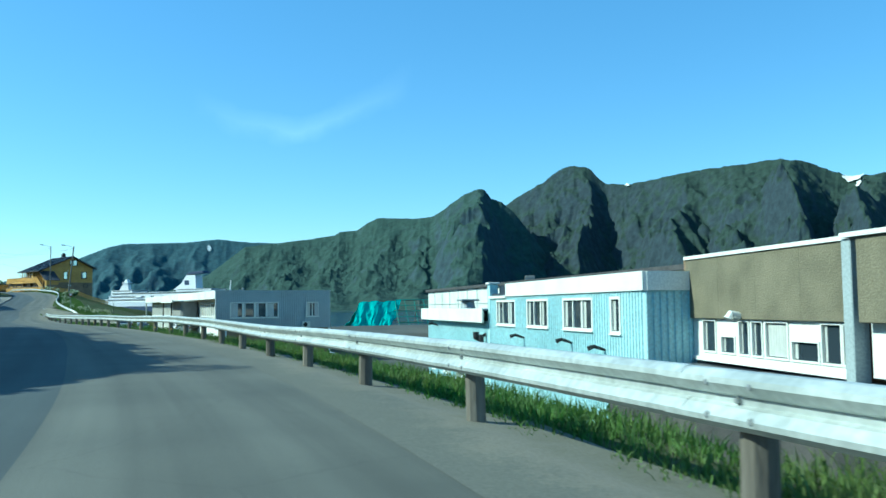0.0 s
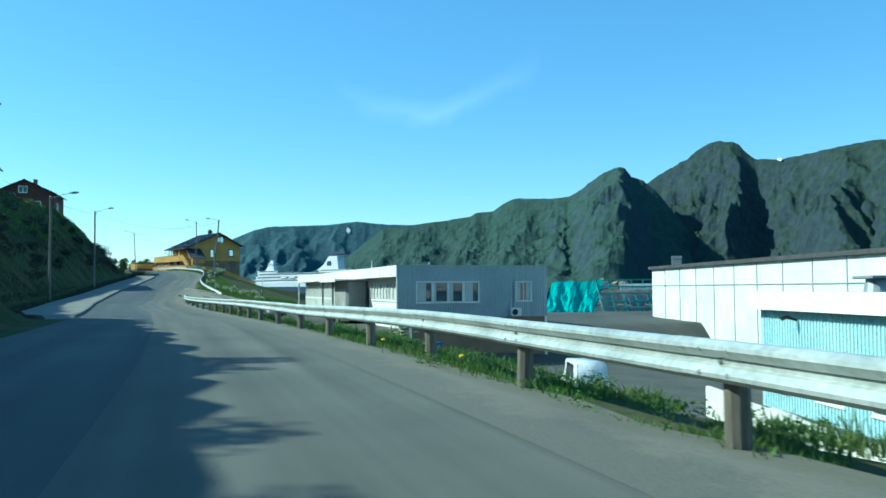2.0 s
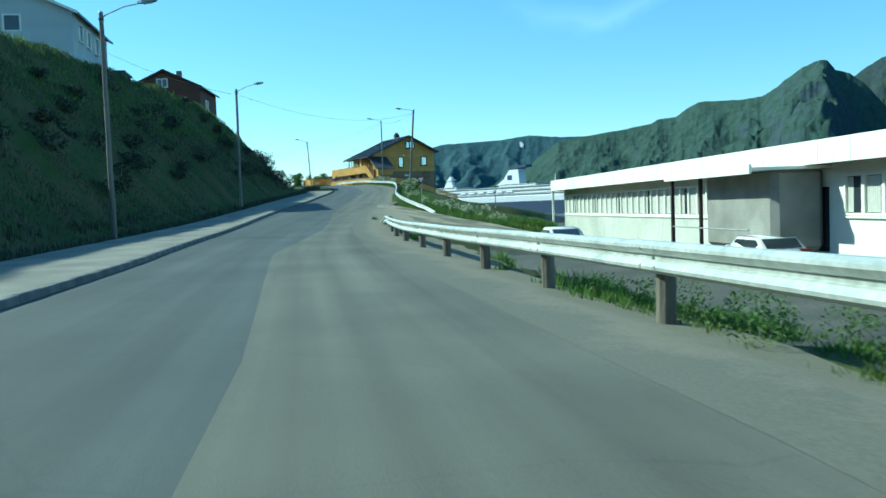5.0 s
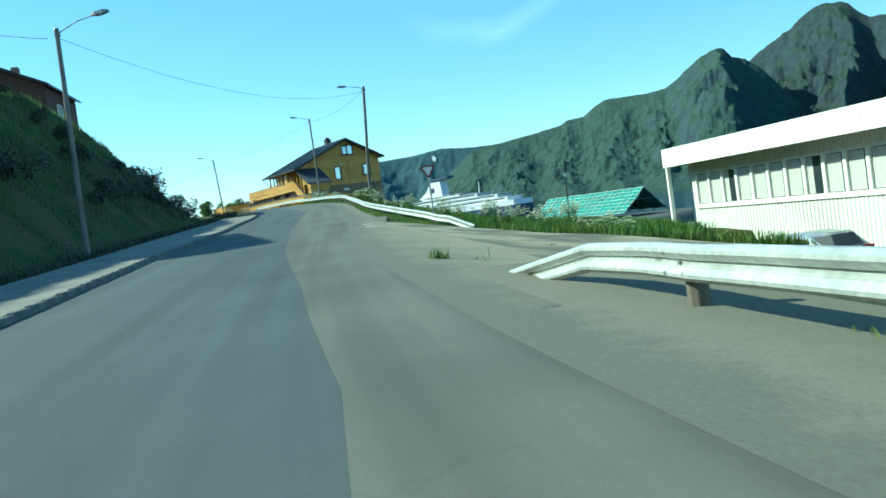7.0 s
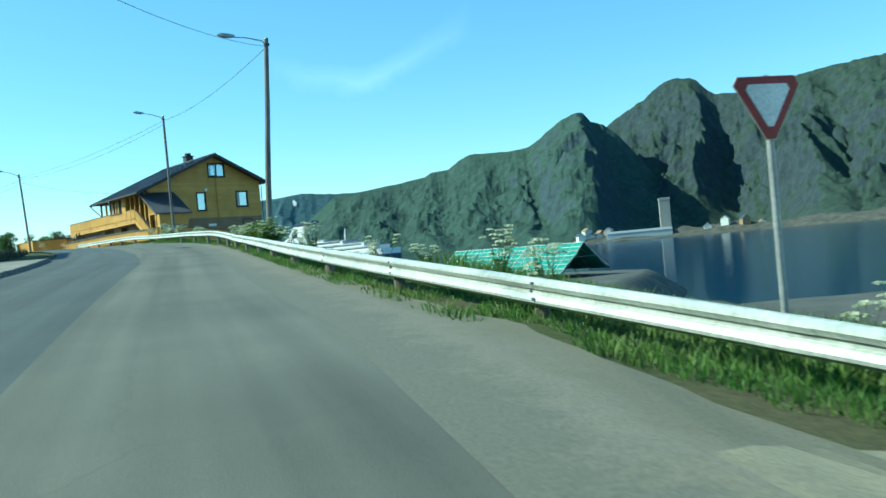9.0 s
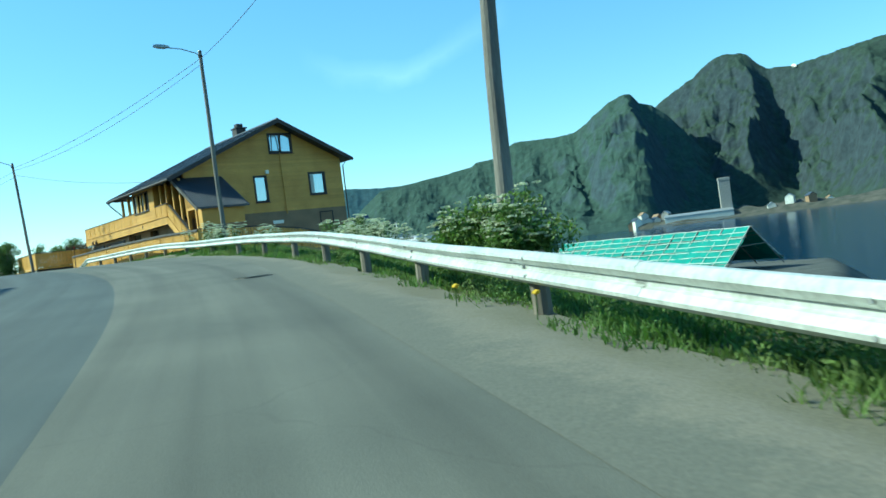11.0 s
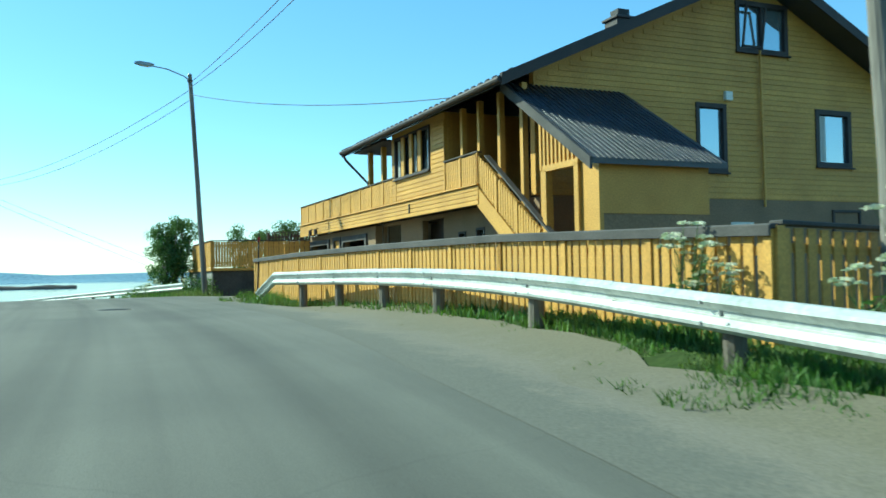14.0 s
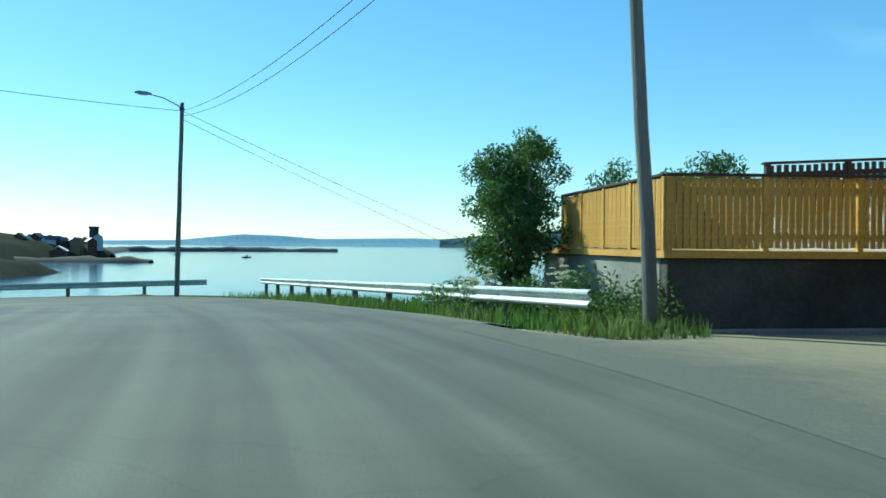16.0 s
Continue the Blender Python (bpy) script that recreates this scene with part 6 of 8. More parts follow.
    h = thing("white_hall", pose(7.2, 30.4, -5.6, 0, 0, 13.2) @ Matrix.Translation((10.4, 14.0, 0)), "tall white panelled industrial hall with a dark roof edge", "building")
    for k in range(17):
        y = k * 4.15
        part("wall_panel", bx(0.0, 0.2, y + 0.03, y + 4.12, 0.0, 7.55, bevel=0.02), M["white_dirty"], h)
        part("panel_joint", bx(-0.05, 0.02, y - 0.05, y + 0.05, 0.0, 7.5), M["greywall"], h)
    part("hall_core", bx(0.1, 25.0, 0.02, 70.6, 0.0, 7.5), M["white_dirty"], h)
    part("roof_edge", bx(-0.3, 25.3, -0.2, 70.9, 7.55, 7.85), M["grey_cap"], h)
    part("wall_rail", bx(-0.07, 0.0, 0.0, 70.6, 5.85, 5.92), M["greywall"], h)


def build_dark_building():
    e = thing("pebble_building", pose(8.9, 30.8, -5.6, 0, 0, 9.1), "brown pebble-dashed flat-roofed building with white window band", "building")
    for k in range(4):
        part("panel", bx(-0.0, 0.25, -9.6 + k * 2.4 + 0.003, -9.6 + (k + 1) * 2.4 - 0.003, 5.1, 7.2, bevel=0.004), M["pebble"], e)
    for k in range(7):
        part("panel", bx(-0.35, -0.1, -27.0 + k * 2.4 + 0.02, -27.0 + (k + 1) * 2.4 - 0.01, 5.1, 7.2, bevel=0.015), M["pebble"], e)
    part("roof_trim", bx(-0.06, 0.3, -9.7, 0.05, 7.2, 7.32), M["white"], e)
    part("roof_trim", bx(-0.45, 0.3, -27.2, -9.7, 7.22, 7.34), M["white"], e)
    part("column", bx(-0.35, 0.1, -10.0, -9.62, 0.0, 7.2, bevel=0.02), M["greywall"], e)
    part("downpipe", tube(bmesh.new(), [(-0.1, -9.5, 7.0), (-0.1, -9.5, 3.4)], 0.06, n=8), M["white_dirty"], e)
    part("core", bx(1.0, 18.0, -27.0, -0.05, 0.0, 7.15), M["plinth"], e)
    part("end_wall", bx(0.0, 18.0, -0.05, 0.15, 0.0, 7.2), M["plinth"], e)
    spans = [(-1.9, -1.0, 3.95, 5.02), (-3.2, -2.3, 3.95, 4.5), (-4.1, -3.5, 3.95, 5.02), (-4.9, -4.3, 3.95, 5.02), (-6.3, -5.1, 3.95, 5.02), (-7.8, -6.5, 3.95, 4.5), (-8.8, -7.95, 3.95, 5.02), (-9.5, -8.9, 3.95, 5.02)]
    bm = bmesh.new()
    holed(bm, -9.6, 0.0, 3.75, 5.1, 0.0, 0.2, spans)
    for v in bm.verts:
        v.co = Vector((0.15 + v.co.y, v.co.x, v.co.z))
    bmesh.ops.reverse_faces(bm, faces=bm.faces)
    part("window_band", bm, M["white"], e, "white painted window band")
    for k, (a, b, z, z1) in enumerate(spans):
        window(e, pose(0.15, b, z, 0, 0, FRONT), b - a, z1 - z, bar=0.04, curtain=0.9 if k == 4 else 0.12, sill=False, depth=0.15)
    bm = bmesh.new()
    holed(bm, -27.0, -10.2, 3.75, 5.1, 0.0, 0.2, [(-26 + k * 2.4, -24.4 + k * 2.4, 4.0, 5.0) for k in range(6)])
    for v in bm.verts:
        v.co = Vector((0.0 + v.co.y, v.co.x, v.co.z))
    part("window_band", bm, M["white"], e)
    part("sill_band", bx(0.05, 0.15, -9.6, 0.0, 3.62, 3.76), M["white"], e)
    part("low_roof", bx(-3.5, 1.0, -27.0, -0.5, 3.3, 3.5), M["roof"], e, "dark flat lower roof")
    # shadow under the low roof is put into this wall's colour
    part("low_wall", bx(-3.3, 1.0, -27.0, -0.6, 0.0, 3.3), M["shade_concrete"], e, "lower wall coloured dark for its shade")
    part("outside_lamp", tube(bmesh.new(), [(0.0, -3.8, 5.2), (-0.3, -3.8, 5.25), (-0.38, -3.8, 5.1)], 0.12, 0.16, 10), M["white"], e)


build_aqua_building()
build_dark_building()


# ---------------------------------------------------------------- houses on the hill
def hill_house(label, corner, yaw, w, d, eave, ridge, wall, windows, roof="roof", base=3.0):
    """A gabled house: its gable faces -y locally, ridge along y; windows: (face, x, z, w, h)."""
    e = thing("house", pose(*corner, 0, 0, yaw), label, "house", "houses on the hill")
    bm = bmesh.new()
    prism(bm, [(0, -base), (w, -base), (w, eave), (w / 2, ridge), (0, eave)], (0, d), "y")
    part("wall", bm, M[wall], e)
    for k in range(int(w / 0.2)):
        x = 0.1 + k * 0.2
        z1 = eave + (ridge - eave) * (1 - abs(x - w / 2) / (w / 2)) - 0.15
        o = new("board", slat_mesh(round(z1, 1), wall, 0.13))
        o.parent = e
        o.matrix_local = Matrix.Translation((x, -0.008, 0.0))
    s = (ridge - eave) / (w / 2)
    for sx in (0, 1):
        a, b = (-0.5, w / 2) if sx == 0 else (w + 0.5, w / 2)
        za = eave - 0.5 * s
        part("roof_slope", prism(bmesh.new(), [(a, za + 0.02), (b, ridge + 0.02), (b, ridge + 0.2), (a, za + 0.2)], (-0.45, d + 0.45), "y"), M[roof], e)
        part("barge_board", prism(bmesh.new(), [(a, za - 0.02), (b, ridge - 0.02), (b, ridge + 0.22), (a, za + 0.22)], (-0.5, -0.46), "y"), M["white"] if wall != "brown_house" else M["plum"], e)
    part("chimney", bx(w / 2 + 0.3, w / 2 + 0.95, d * 0.55, d * 0.55 + 0.65, ridge - 0.6, ridge + 0.9, bevel=0.02), M["plinth"], e)
    for face, x, z, ww, hh in windows:
        m = pose(x, -0.09, z) if face == "gable" else pose(w + 0.09, x, z, 0, 0, 90)
        window(e, m, ww, hh, frame_mat="white", bar=0.1, panes=2 if ww > 1.2 else 1)
    return e


def build_hill_houses():
    w = hill_house("pale grey-white two-storey timber house on the hillside", (-89.85, 114.13, 11.4), 30.3, 8.4, 12.1, 5.4, 7.3, "grey_house",
                   [("gable", 1.4, 3.9, 1.2, 1.2), ("gable", 3.2, 3.9, 1.2, 1.2), ("side", 1.5, 3.4, 1.1, 1.3), ("side", 4.2, 3.4, 1.1, 1.3), ("side", 7.2, 3.4, 1.1, 1.3), ("side", 3.0, 0.8, 1.1, 1.3)])
    part("porch", bx(8.4, 10.2, 9.4, 12.4, -2.5, 2.0), M["grey_house"], w, "small side porch")
    part("porch_roof", bx(8.3, 10.5, 9.1, 12.7, 2.0, 2.2, bevel=0.03), M["roof"], w)
    part("balcony", bx(0.2, 5.4, -1.3, 0.0, 2.6, 2.75), M["grey_house"], w)
    part("balcony_front", bx(0.2, 5.4, -1.3, -1.22, 2.75, 3.6), M["grey_house"], w)
    hill_house("red-brown timber house with a dark roof on the hilltop", (-109.5, 155.5, 13.35), 24.0, 9.4, 10.0, 3.9, 6.1, "brown_house",
               [("gable", 3.8, 4.0, 1.3, 1.0), ("gable", 1.5, 1.2, 1.3, 1.2), ("gable", 6.0, 1.2, 1.3, 1.2), ("side", 3.0, 1.2, 1.3, 1.2)])
    hill_house("pale timber house higher up the hillside", (-100.5, 101.0, 13.8), 30.0, 9.0, 10.0, 5.0, 7.4, "grey_house", [("gable", 3.5, 3.2, 1.2, 1.2), ("side", 3.0, 3.2, 1.1, 1.2)])


build_hill_houses()



# ---------------------------------------------------------------- give-way sign
def build_sign():
    e = thing("road_sign", pose(-57.75, 130.7, 0.0, 0, 0, 20), "triangular red and white give-way sign on a grey post", "road sign")
    part("post", tube(bmesh.new(), [(0, 0.04, -1.2), (0.02, 0.04, 2.6)], 0.035, n=10), M["galv_dull"], e)
    def tri(r, y0, y1, cut=0.12):
        pts = []
        for k in range(3):
            a = math.radians(-90 + 120 * k)
            for d in (-cut, cut):
                pts.append((r * math.cos(a + d), 2.37 + r * math.sin(a + d) * 0.98))
        return prism(bmesh.new(), pts, (y0, y1), "y")
    part("back_plate", tri(0.37, -0.005, 0.008), M["galv_dull"], e)
    part("border", tri(0.36, -0.014, -0.005), M["sign_red"], e, "dark red border")
    part("face", tri(0.245, -0.02, -0.014), M["sign_white"], e, "white face")
    for z in (2.25, 2.5):
        part("clamp", bx(-0.06, 0.06, 0.0, 0.09, z - 0.02, z + 0.02), M["galv_dull"], e)


build_sign()


# ---------------------------------------------------------------- drying racks hung with green net
def net_plane(bm, a, b, c, d, n, m, r=0.02):
    """Ropes of a net between four corners."""
    a, b, c, d = (Vector(v) for v in (a, b, c, d))
    for i in range(n + 1):
        f = i / n
        p, q = a.lerp(b, f), d.lerp(c, f)
        pts = [p.lerp(q, k / 5) - Vector((0, 0, 0.12 * math.sin(math.pi * k / 5))) for k in range(6)]
        tube(bm, pts, r, n=4, caps=False)
    for j in range(m + 1):
        f = j / m
        p, q = a.lerp(d, f), b.lerp(c, f)
        pts = [p.lerp(q, k / 12) - Vector((0, 0, 0.06 * math.sin(math.pi * k * n / 12) ** 2)) for k in range(13)]
        tube(bm, pts, r, n=4, caps=False)


def sheet_net(a, b, c, d, nu=36, nv=16, sag=0.3, seed=0):
    a, b, c, d = (np.array(v, float) for v in (a, b, c, d))
    V = []
    for i in range(nu + 1):
        for j in range(nv + 1):
            u, v = i / nu, j / nv
            p = (a * (1 - u) + b * u) * (1 - v) + (d * (1 - u) + c * u) * v
            w = sag * (math.sin(math.pi * v) * 0.6 + 1.5 * noise.fractal(Vector((u * 5.0 + v * 1.5, v * 2.2, seed * 3.1)), 0.9, 2.1, 4) * math.sin(math.pi * (0.12 + 0.76 * v)))
            V.append((p[0] + 0.15 * w, p[1] + 0.2 * w, p[2] - w))
    F = grid_faces(nu + 1, nv + 1)
    bm = bmesh.new()
    vs = [bm.verts.new(v) for v in V]
    for f in F:
        bm.faces.new([vs[i] for i in f])
    r = bmesh.ops.extrude_face_region(bm, geom=bm.faces[:])
    for v in r["geom"]:
        if isinstance(v, bmesh.types.BMVert):
            v.co.z -= 0.03
    bmesh.ops.recalc_face_normals(bm, faces=bm.faces)
    return bm


def drying_rack(label, ridge_a, ridge_b, half, drop, bays, full_net, rope=True):
    """An A-shaped timber rack; the net hangs on its sides."""
    a, b = Vector(ridge_a), Vector(ridge_b)
    d = (b - a)
    d.z = 0
    d.normalize()
    side = Vector((d.y, -d.x, 0))
    e = thing("drying_rack", Matrix.Translation(a - Vector((0, 0, drop))), label, "drying rack", "net-hung drying racks on the shore")
    up = Vector((0, 0, drop))
    L = (b - a)
    for i in range(bays + 1):
        o = L * (i / bays)
        for s in (-1, 1):
            part("leg", tube(bmesh.new(), [o + side * s * half - Vector((0, 0, 0.5)), o + up], 0.07, 0.05, 6), M["pole_wood"], e)
        part("tie", tube(bmesh.new(), [o + side * half * 0.5 + up * 0.5, o - side * half * 0.5 + up * 0.5], 0.05, n=6), M["pole_wood"], e)
    for s, f in ((-1, 0.08), (1, 0.08), (-1, 0.45), (1, 0.45), (-1, 0.75), (1, 0.75), (1, 1.0)):
        p = side * s * half * (1 - f) + up * f
        part("pole", tube(bmesh.new(), [p - d * 0.4, p + L + d * 0.4], 0.05, n=6), M["pole_wood"], e)
    for s in (-1, 1):
        if full_net:
            part("net", sheet_net(side * s * half, side * s * half + L, L + up, up, sag=0.25, seed=s), M["net"], e, "draped green net")
        if rope:
            bm = bmesh.new()
            q = side * s * 0.06
            net_plane(bm, side * s * half + q, side * s * half + L + q, L + up + q + Vector((0, 0, 0.05)), up + q + Vector((0, 0, 0.05)), bays * 2, 7, 0.035)
            part("net_ropes", bm, M["white_dirty"], e, "pale ropes of the net")
    return e


def build_racks():
    drying_rack("long A-frame rack covered with green net and pale ropes", (-51.5, 244.0, 0.7), (-72.0, 272.0, 0.9), 4.6, 4.0, 9, True)
    r = drying_rack("A-frame timber rack half covered with a turquoise tarpaulin", (-7.5, 131.7, 1.0), (28.0, 140.0, 1.0), 6.0, 6.2, 10, False, rope=False)
    inv = r.matrix_world.inverted()
    d = Vector((35.5, 8.3, 0)).normalized()
    s = Vector((d.y, -d.x, 0))
    base = Vector((-7.5, 131.7, 1.0))
    for sg in (1, -1):
        part("tarpaulin", sheet_net(inv @ (base - d * 8.5 + s * 5.6 * sg - Vector((0, 0, 5.6))), inv @ (base - d * 2.6 + s * 6.0 * sg - Vector((0, 0, 5.9))), inv @ (base + d * 1.0 + Vector((0, 0, 0.12))), inv @ (base - d * 5.6 - Vector((0, 0, 0.3))), sag=0.5, seed=2), M["tarp"], r, "wrinkled turquoise tarpaulin")
    bm = bmesh.new()
    for sg in (1,):
        net_plane(bm, inv @ (base + s * 6.1 * sg - Vector((0, 0, 6))), inv @ (base + d * 36 + s * 6.1 * sg - Vector((0, 0, 6))), inv @ (base + d * 36 + Vector((0, 0, 0.1))), inv @ (base + Vector((0, 0, 0.1))), 24, 7, 0.05)
    part("net_ropes", bm, M["net"], r, "dark green hanging net")
    # a net-covered frame beside the far end of the office building
    r = drying_rack("small rack under a turquoise tarpaulin beyond the office building", (-40.0, 163.0, 1.2), (-24.0, 157.5, 1.2), 2.6, 4.4, 4, False, rope=False)
    inv = r.matrix_world.inverted()
    base, d = Vector((-40.0, 163.0, 1.2)), Vector((16, -5.5, 0)).normalized()
    s = Vector((d.y, -d.x, 0))
    for sg in (1, -1):
        part("tarpaulin", sheet_net(inv @ (base - d * 0.6 + s * 2.8 * sg - Vector((0, 0, 4.2))), inv @ (base + d * 17.5 + s * 2.8 * sg - Vector((0, 0, 4.2))), inv @ (base + d * 17 + Vector((0, 0, 0.1))), inv @ (base + Vector((0, 0, 0.1))), sag=0.4, seed=5 + sg), M["tarp"], r, "wrinkled turquoise tarpaulin")


build_racks()


# ---------------------------------------------------------------- ship, quay and headland
def build_ship():
    along = Vector((0.85, -0.527, 0))
    yaw = math.degrees(math.atan2(along.y, along.x))
    e = thing("passenger_ship", pose(-266, 885, SEA, 0, 0, yaw) @ Matrix.Diagonal((1.65, 1.18, 1.18, 1)), "white passenger ship with a blue hull moored across the harbour", "ship")
    def hull(z0, z1, x0, x1, w, flare):
        bm = bmesh.new()
        pts = [(x0, 0), (x0 + 10, -w), (x1 - 3, -w), (x1, -w * 0.7), (x1, w * 0.7), (x1 - 3, w), (x0 + 10, w)]
        lo = [bm.verts.new((p[0] + (flare if p[0] < x0 + 5 else 0), p[1] * 0.94, z0)) for p in pts]
        hi = [bm.verts.new((p[0], p[1], z1)) for p in pts]
        n = len(pts)
        for i in range(n):
            bm.faces.new((lo[i], lo[(i + 1) % n], hi[(i + 1) % n], hi[i]))
        bm.faces.new(hi)
        bm.faces.new(list(reversed(lo)))
        bmesh.ops.recalc_face_normals(bm, faces=bm.faces)
        return bm
    part("hull", hull(-1, 9.5, -86, 70, 10, 5), M["ship_blue"], e, "dark blue hull")
    part("upper_hull", hull(9.5, 13.5, -85, 70, 10, 1), M["ship_white"], e, "white upper hull")
    for z0, z1, x0, x1 in ((13.5, 16.5, -76, 62), (16.5, 19.5, -72, 55), (19.5, 22.3, -70, 40), (22.3, 24.6, -70, -48), (22.3, 24.2, -6, 26)):
        part("deck", bx(x0, x1, -8.5, 8.5, z0, z1, bevel=0.3), M["ship_white"], e)
        part("window_band", bx(x0 + 2, x1 - 2, -8.56, 8.56, z0 + 1.1, z0 + 2.1), M["glass"], e)
        part("deck_edge", bx(x0 - 0.6, x1 + 0.8, -8.9, 8.9, z1 - 0.25, z1), M["ship_white"], e)
    part("funnel", prism(bmesh.new(), [(-12, 24), (9, 24), (8, 36.5), (0, 36.5), (-5, 29)], (-4, 4), "y"), M["ship_white"], e, "white funnel")
    part("funnel_top", prism(bmesh.new(), [(-1, 37), (15, 38.2), (14, 40.2), (2, 39.2)], (-3.6, 3.6), "y"), M["ship_blue"], e, "dark raked funnel top")
    part("funnel_badge", bx(-1.5, 2.5, -4.2, 4.2, 28, 32), M["ship_blue"], e)
    part("mast", prism(bmesh.new(), [(-68, 24.6), (-58, 24.6), (-60, 35), (-61.5, 35)], (-1.5, 1.5), "y"), M["ship_white"], e)
    part("radar", bx(-64, -58, -2.5, 2.5, 31.5, 32.3), M["ship_white"], e)
    part("rear_mast", tube(bmesh.new(), [(36, 0, 22), (36.5, 0, 31)], 0.5, 0.25, 8), M["ship_white"], e)
    for k in range(6):
        part("lifeboat", bx(-44 + k * 9, -38 + k * 9, -9.8, -8.6, 17.2, 18.8, bevel=0.5), M["yellow_box"] if False else M["ship_white"], e)


def low_land(name, label, pts, top, rough, mat="rock", seg=34, seed=0):
    """A low rounded headland: pts is its middle line as (x, y, half width, height)."""
    p = np.array(pts, float)
    t = np.linspace(0, 1, seg)
    k = np.linspace(0, 1, len(p))
    C = np.stack([np.interp(t, k, p[:, i]) for i in range(4)], 1)
    d = np.gradient(C[:, :2], axis=0)
    d /= np.linalg.norm(d, axis=1)[:, None]
    rows = 15
    V = []
    for i in range(seg):
        for j in range(rows):
            f = -1 + 2 * j / (rows - 1)
            x, y = C[i, 0] + d[i, 1] * f * C[i, 2], C[i, 1] - d[i, 0] * f * C[i, 2]
            h = SEA - 1.5 + (C[i, 3] + 1.5) * max(0.0, 1 - abs(f) ** 2.2)
            h += rough * (noise.fractal(Vector((x * 0.05, y * 0.05, seed)), 1.0, 2.1, 4)) * (1 - abs(f)) if abs(f) < 1 else 0
            V.append((x, y, h))
    g = mesh_np(name, V, grid_faces(seg, rows), M[mat])
    return tagged(g, label, "land", kind="structure")


def gable_box(parent, x, y, z, yaw, w, d, h, rise, wall, roof):
    m = pose(x, y, z, 0, 0, yaw)
    bm = prism(bmesh.new(), [(-w / 2, -2), (w / 2, -2), (w / 2, h), (0, h + rise), (-w / 2, h)], (-d / 2, d / 2), "y")
    bmesh.ops.transform(bm, matrix=m, verts=bm.verts)
    return bm


def build_far_shore():
    # quay with a tower under the cliffs
    q = thing("quay_tower", pose(132, 1274, SEA, 0, 0, -6), "tall grey silo tower on the far quay", "tower")
    part("shaft", bx(-7, 7, -7, 7, 0, 52, bevel=0.4), M["concrete"], q)
    part("head", bx(-7.4, 7.4, -7.4, 7.4, 49, 53, bevel=0.4), M["concrete"], q)
    w = thing("quay_shed", pose(112, 1262, SEA, 0, 0, -6), "long pale blue quay shed by the water", "shed")
    part("shed_wall", bx(-60, 25, -10, 10, 0, 11, bevel=0.3), M["greywall"], w)
    part("shed_roof", prism(bmesh.new(), [(-10.6, 11), (0, 14), (10.6, 11)], (-60, 25), "x"), M["galv_dull"], w)
    part("quay_edge", bx(-75, 110, -16, -10, -1, 3.0), M["concrete"], w)
    r = random.Random(4)
    for k in range(16):
        x = 12 + k * 5 if k < 12 else 180 + (k - 12) * 22
        y = 1275 + r.uniform(-10, 20) + (12 if k < 12 else -40)
        e = thing("shore_house", pose(x, y, SEA + r.uniform(2, 14), 0, 0, r.uniform(-30, 30)), "small pale waterside building on the far shore", "building", "buildings on the far shore")
        part("wall", prism(bmesh.new(), [(-5, -8), (5, -8), (5, 5), (0, 8), (-5, 5)], (-6, 6), "y"), M[r.choice(("white_dirty", "plinth", "curtain", "concrete"))], e)
        part("roof", prism(bmesh.new(), [(-5.6, 4.6), (0, 8.2), (5.6, 4.6), (0, 8.9)], (-6.4, 6.4), "y"), M[r.choice(("roof", "plinth", "galv_dull"))], e)
    low_land("backdrop_point", "low stony point under the cliffs", [(20, 1290, 25, 6), (70, 1285, 40, 12), (130, 1285, 45, 10), (260, 1230, 45, 9), (420, 1120, 60, 14)], 8, 8, "rock", seed=2)
    # headland with a small town, pier and breakwater
    def at(az, dist):
        a = radians(az)
        return -107.3 + math.sin(a) * dist, 197.7 + math.cos(a) * dist
    p = [at(-80, 560), at(-72, 640), at(-67, 720), at(-63.5, 740), at(-61.5, 735)]
    low_land("backdrop_headland", "rocky headland with scattered houses", [(*p[0], 90, 16), (*p[1], 70, 18), (*p[2], 50, 17), (*p[3], 36, 14), (*p[4], 16, 4)], 10, 7, "heath", seed=5)
    p = [at(-72, 640), at(-66.5, 610), at(-62, 585), at(-59.2, 575)]
    low_land("backdrop_pier", "dark rubble pier in the bay", [(*p[0], 12, 4), (*p[1], 9, 3.4), (*p[2], 8, 3.2), (*p[3], 7, 2.6)], 3, 2.5, "stone", seed=7)
    p = [at(-63, 900), at(-61, 1250), at(-54, 1330), at(-47.2, 1330)]
    low_land("backdrop_breakwater", "long dark rubble breakwater on the horizon", [(*p[0], 16, 5), (*p[1], 14, 6), (*p[2], 13, 6), (*p[3], 12, 5)], 5, 3, "stone", seg=60, seed=8)
    p = [at(-82, 300), at(-72, 360), at(-66.5, 395), at(-64.2, 400)]
    low_land("backdrop_spit", "brown grassy spit beyond the road", [(*p[0], 60, 12), (*p[1], 40, 9), (*p[2], 22, 4), (*p[3], 8, 0.5)], 5, 4, "heath", seed=9)
    for k in range(16):
        az = -69.5 + k * 0.48 + r.uniform(-0.2, 0.2)
        x, y = at(az, r.uniform(690, 745))
        e = thing("town_house", pose(x, y, SEA + r.uniform(9, 15), 0, 0, r.uniform(0, 90)), "small distant timber house on the headland", "house", "houses on the headland")
        part("wall", prism(bmesh.new(), [(-3.5, -8), (3.5, -8), (3.5, 3), (0, 5.2), (-3.5, 3)], (-4, 4), "y"), M[r.choice(("white_dirty", "brown_house", "plinth", "grey_house"))], e)
        part("roof", prism(bmesh.new(), [(-4, 2.7), (0, 5.3), (4, 2.7), (0, 5.9)], (-4.4, 4.4), "y"), M["roof"], e)
    x, y = at(-64.6, 640)
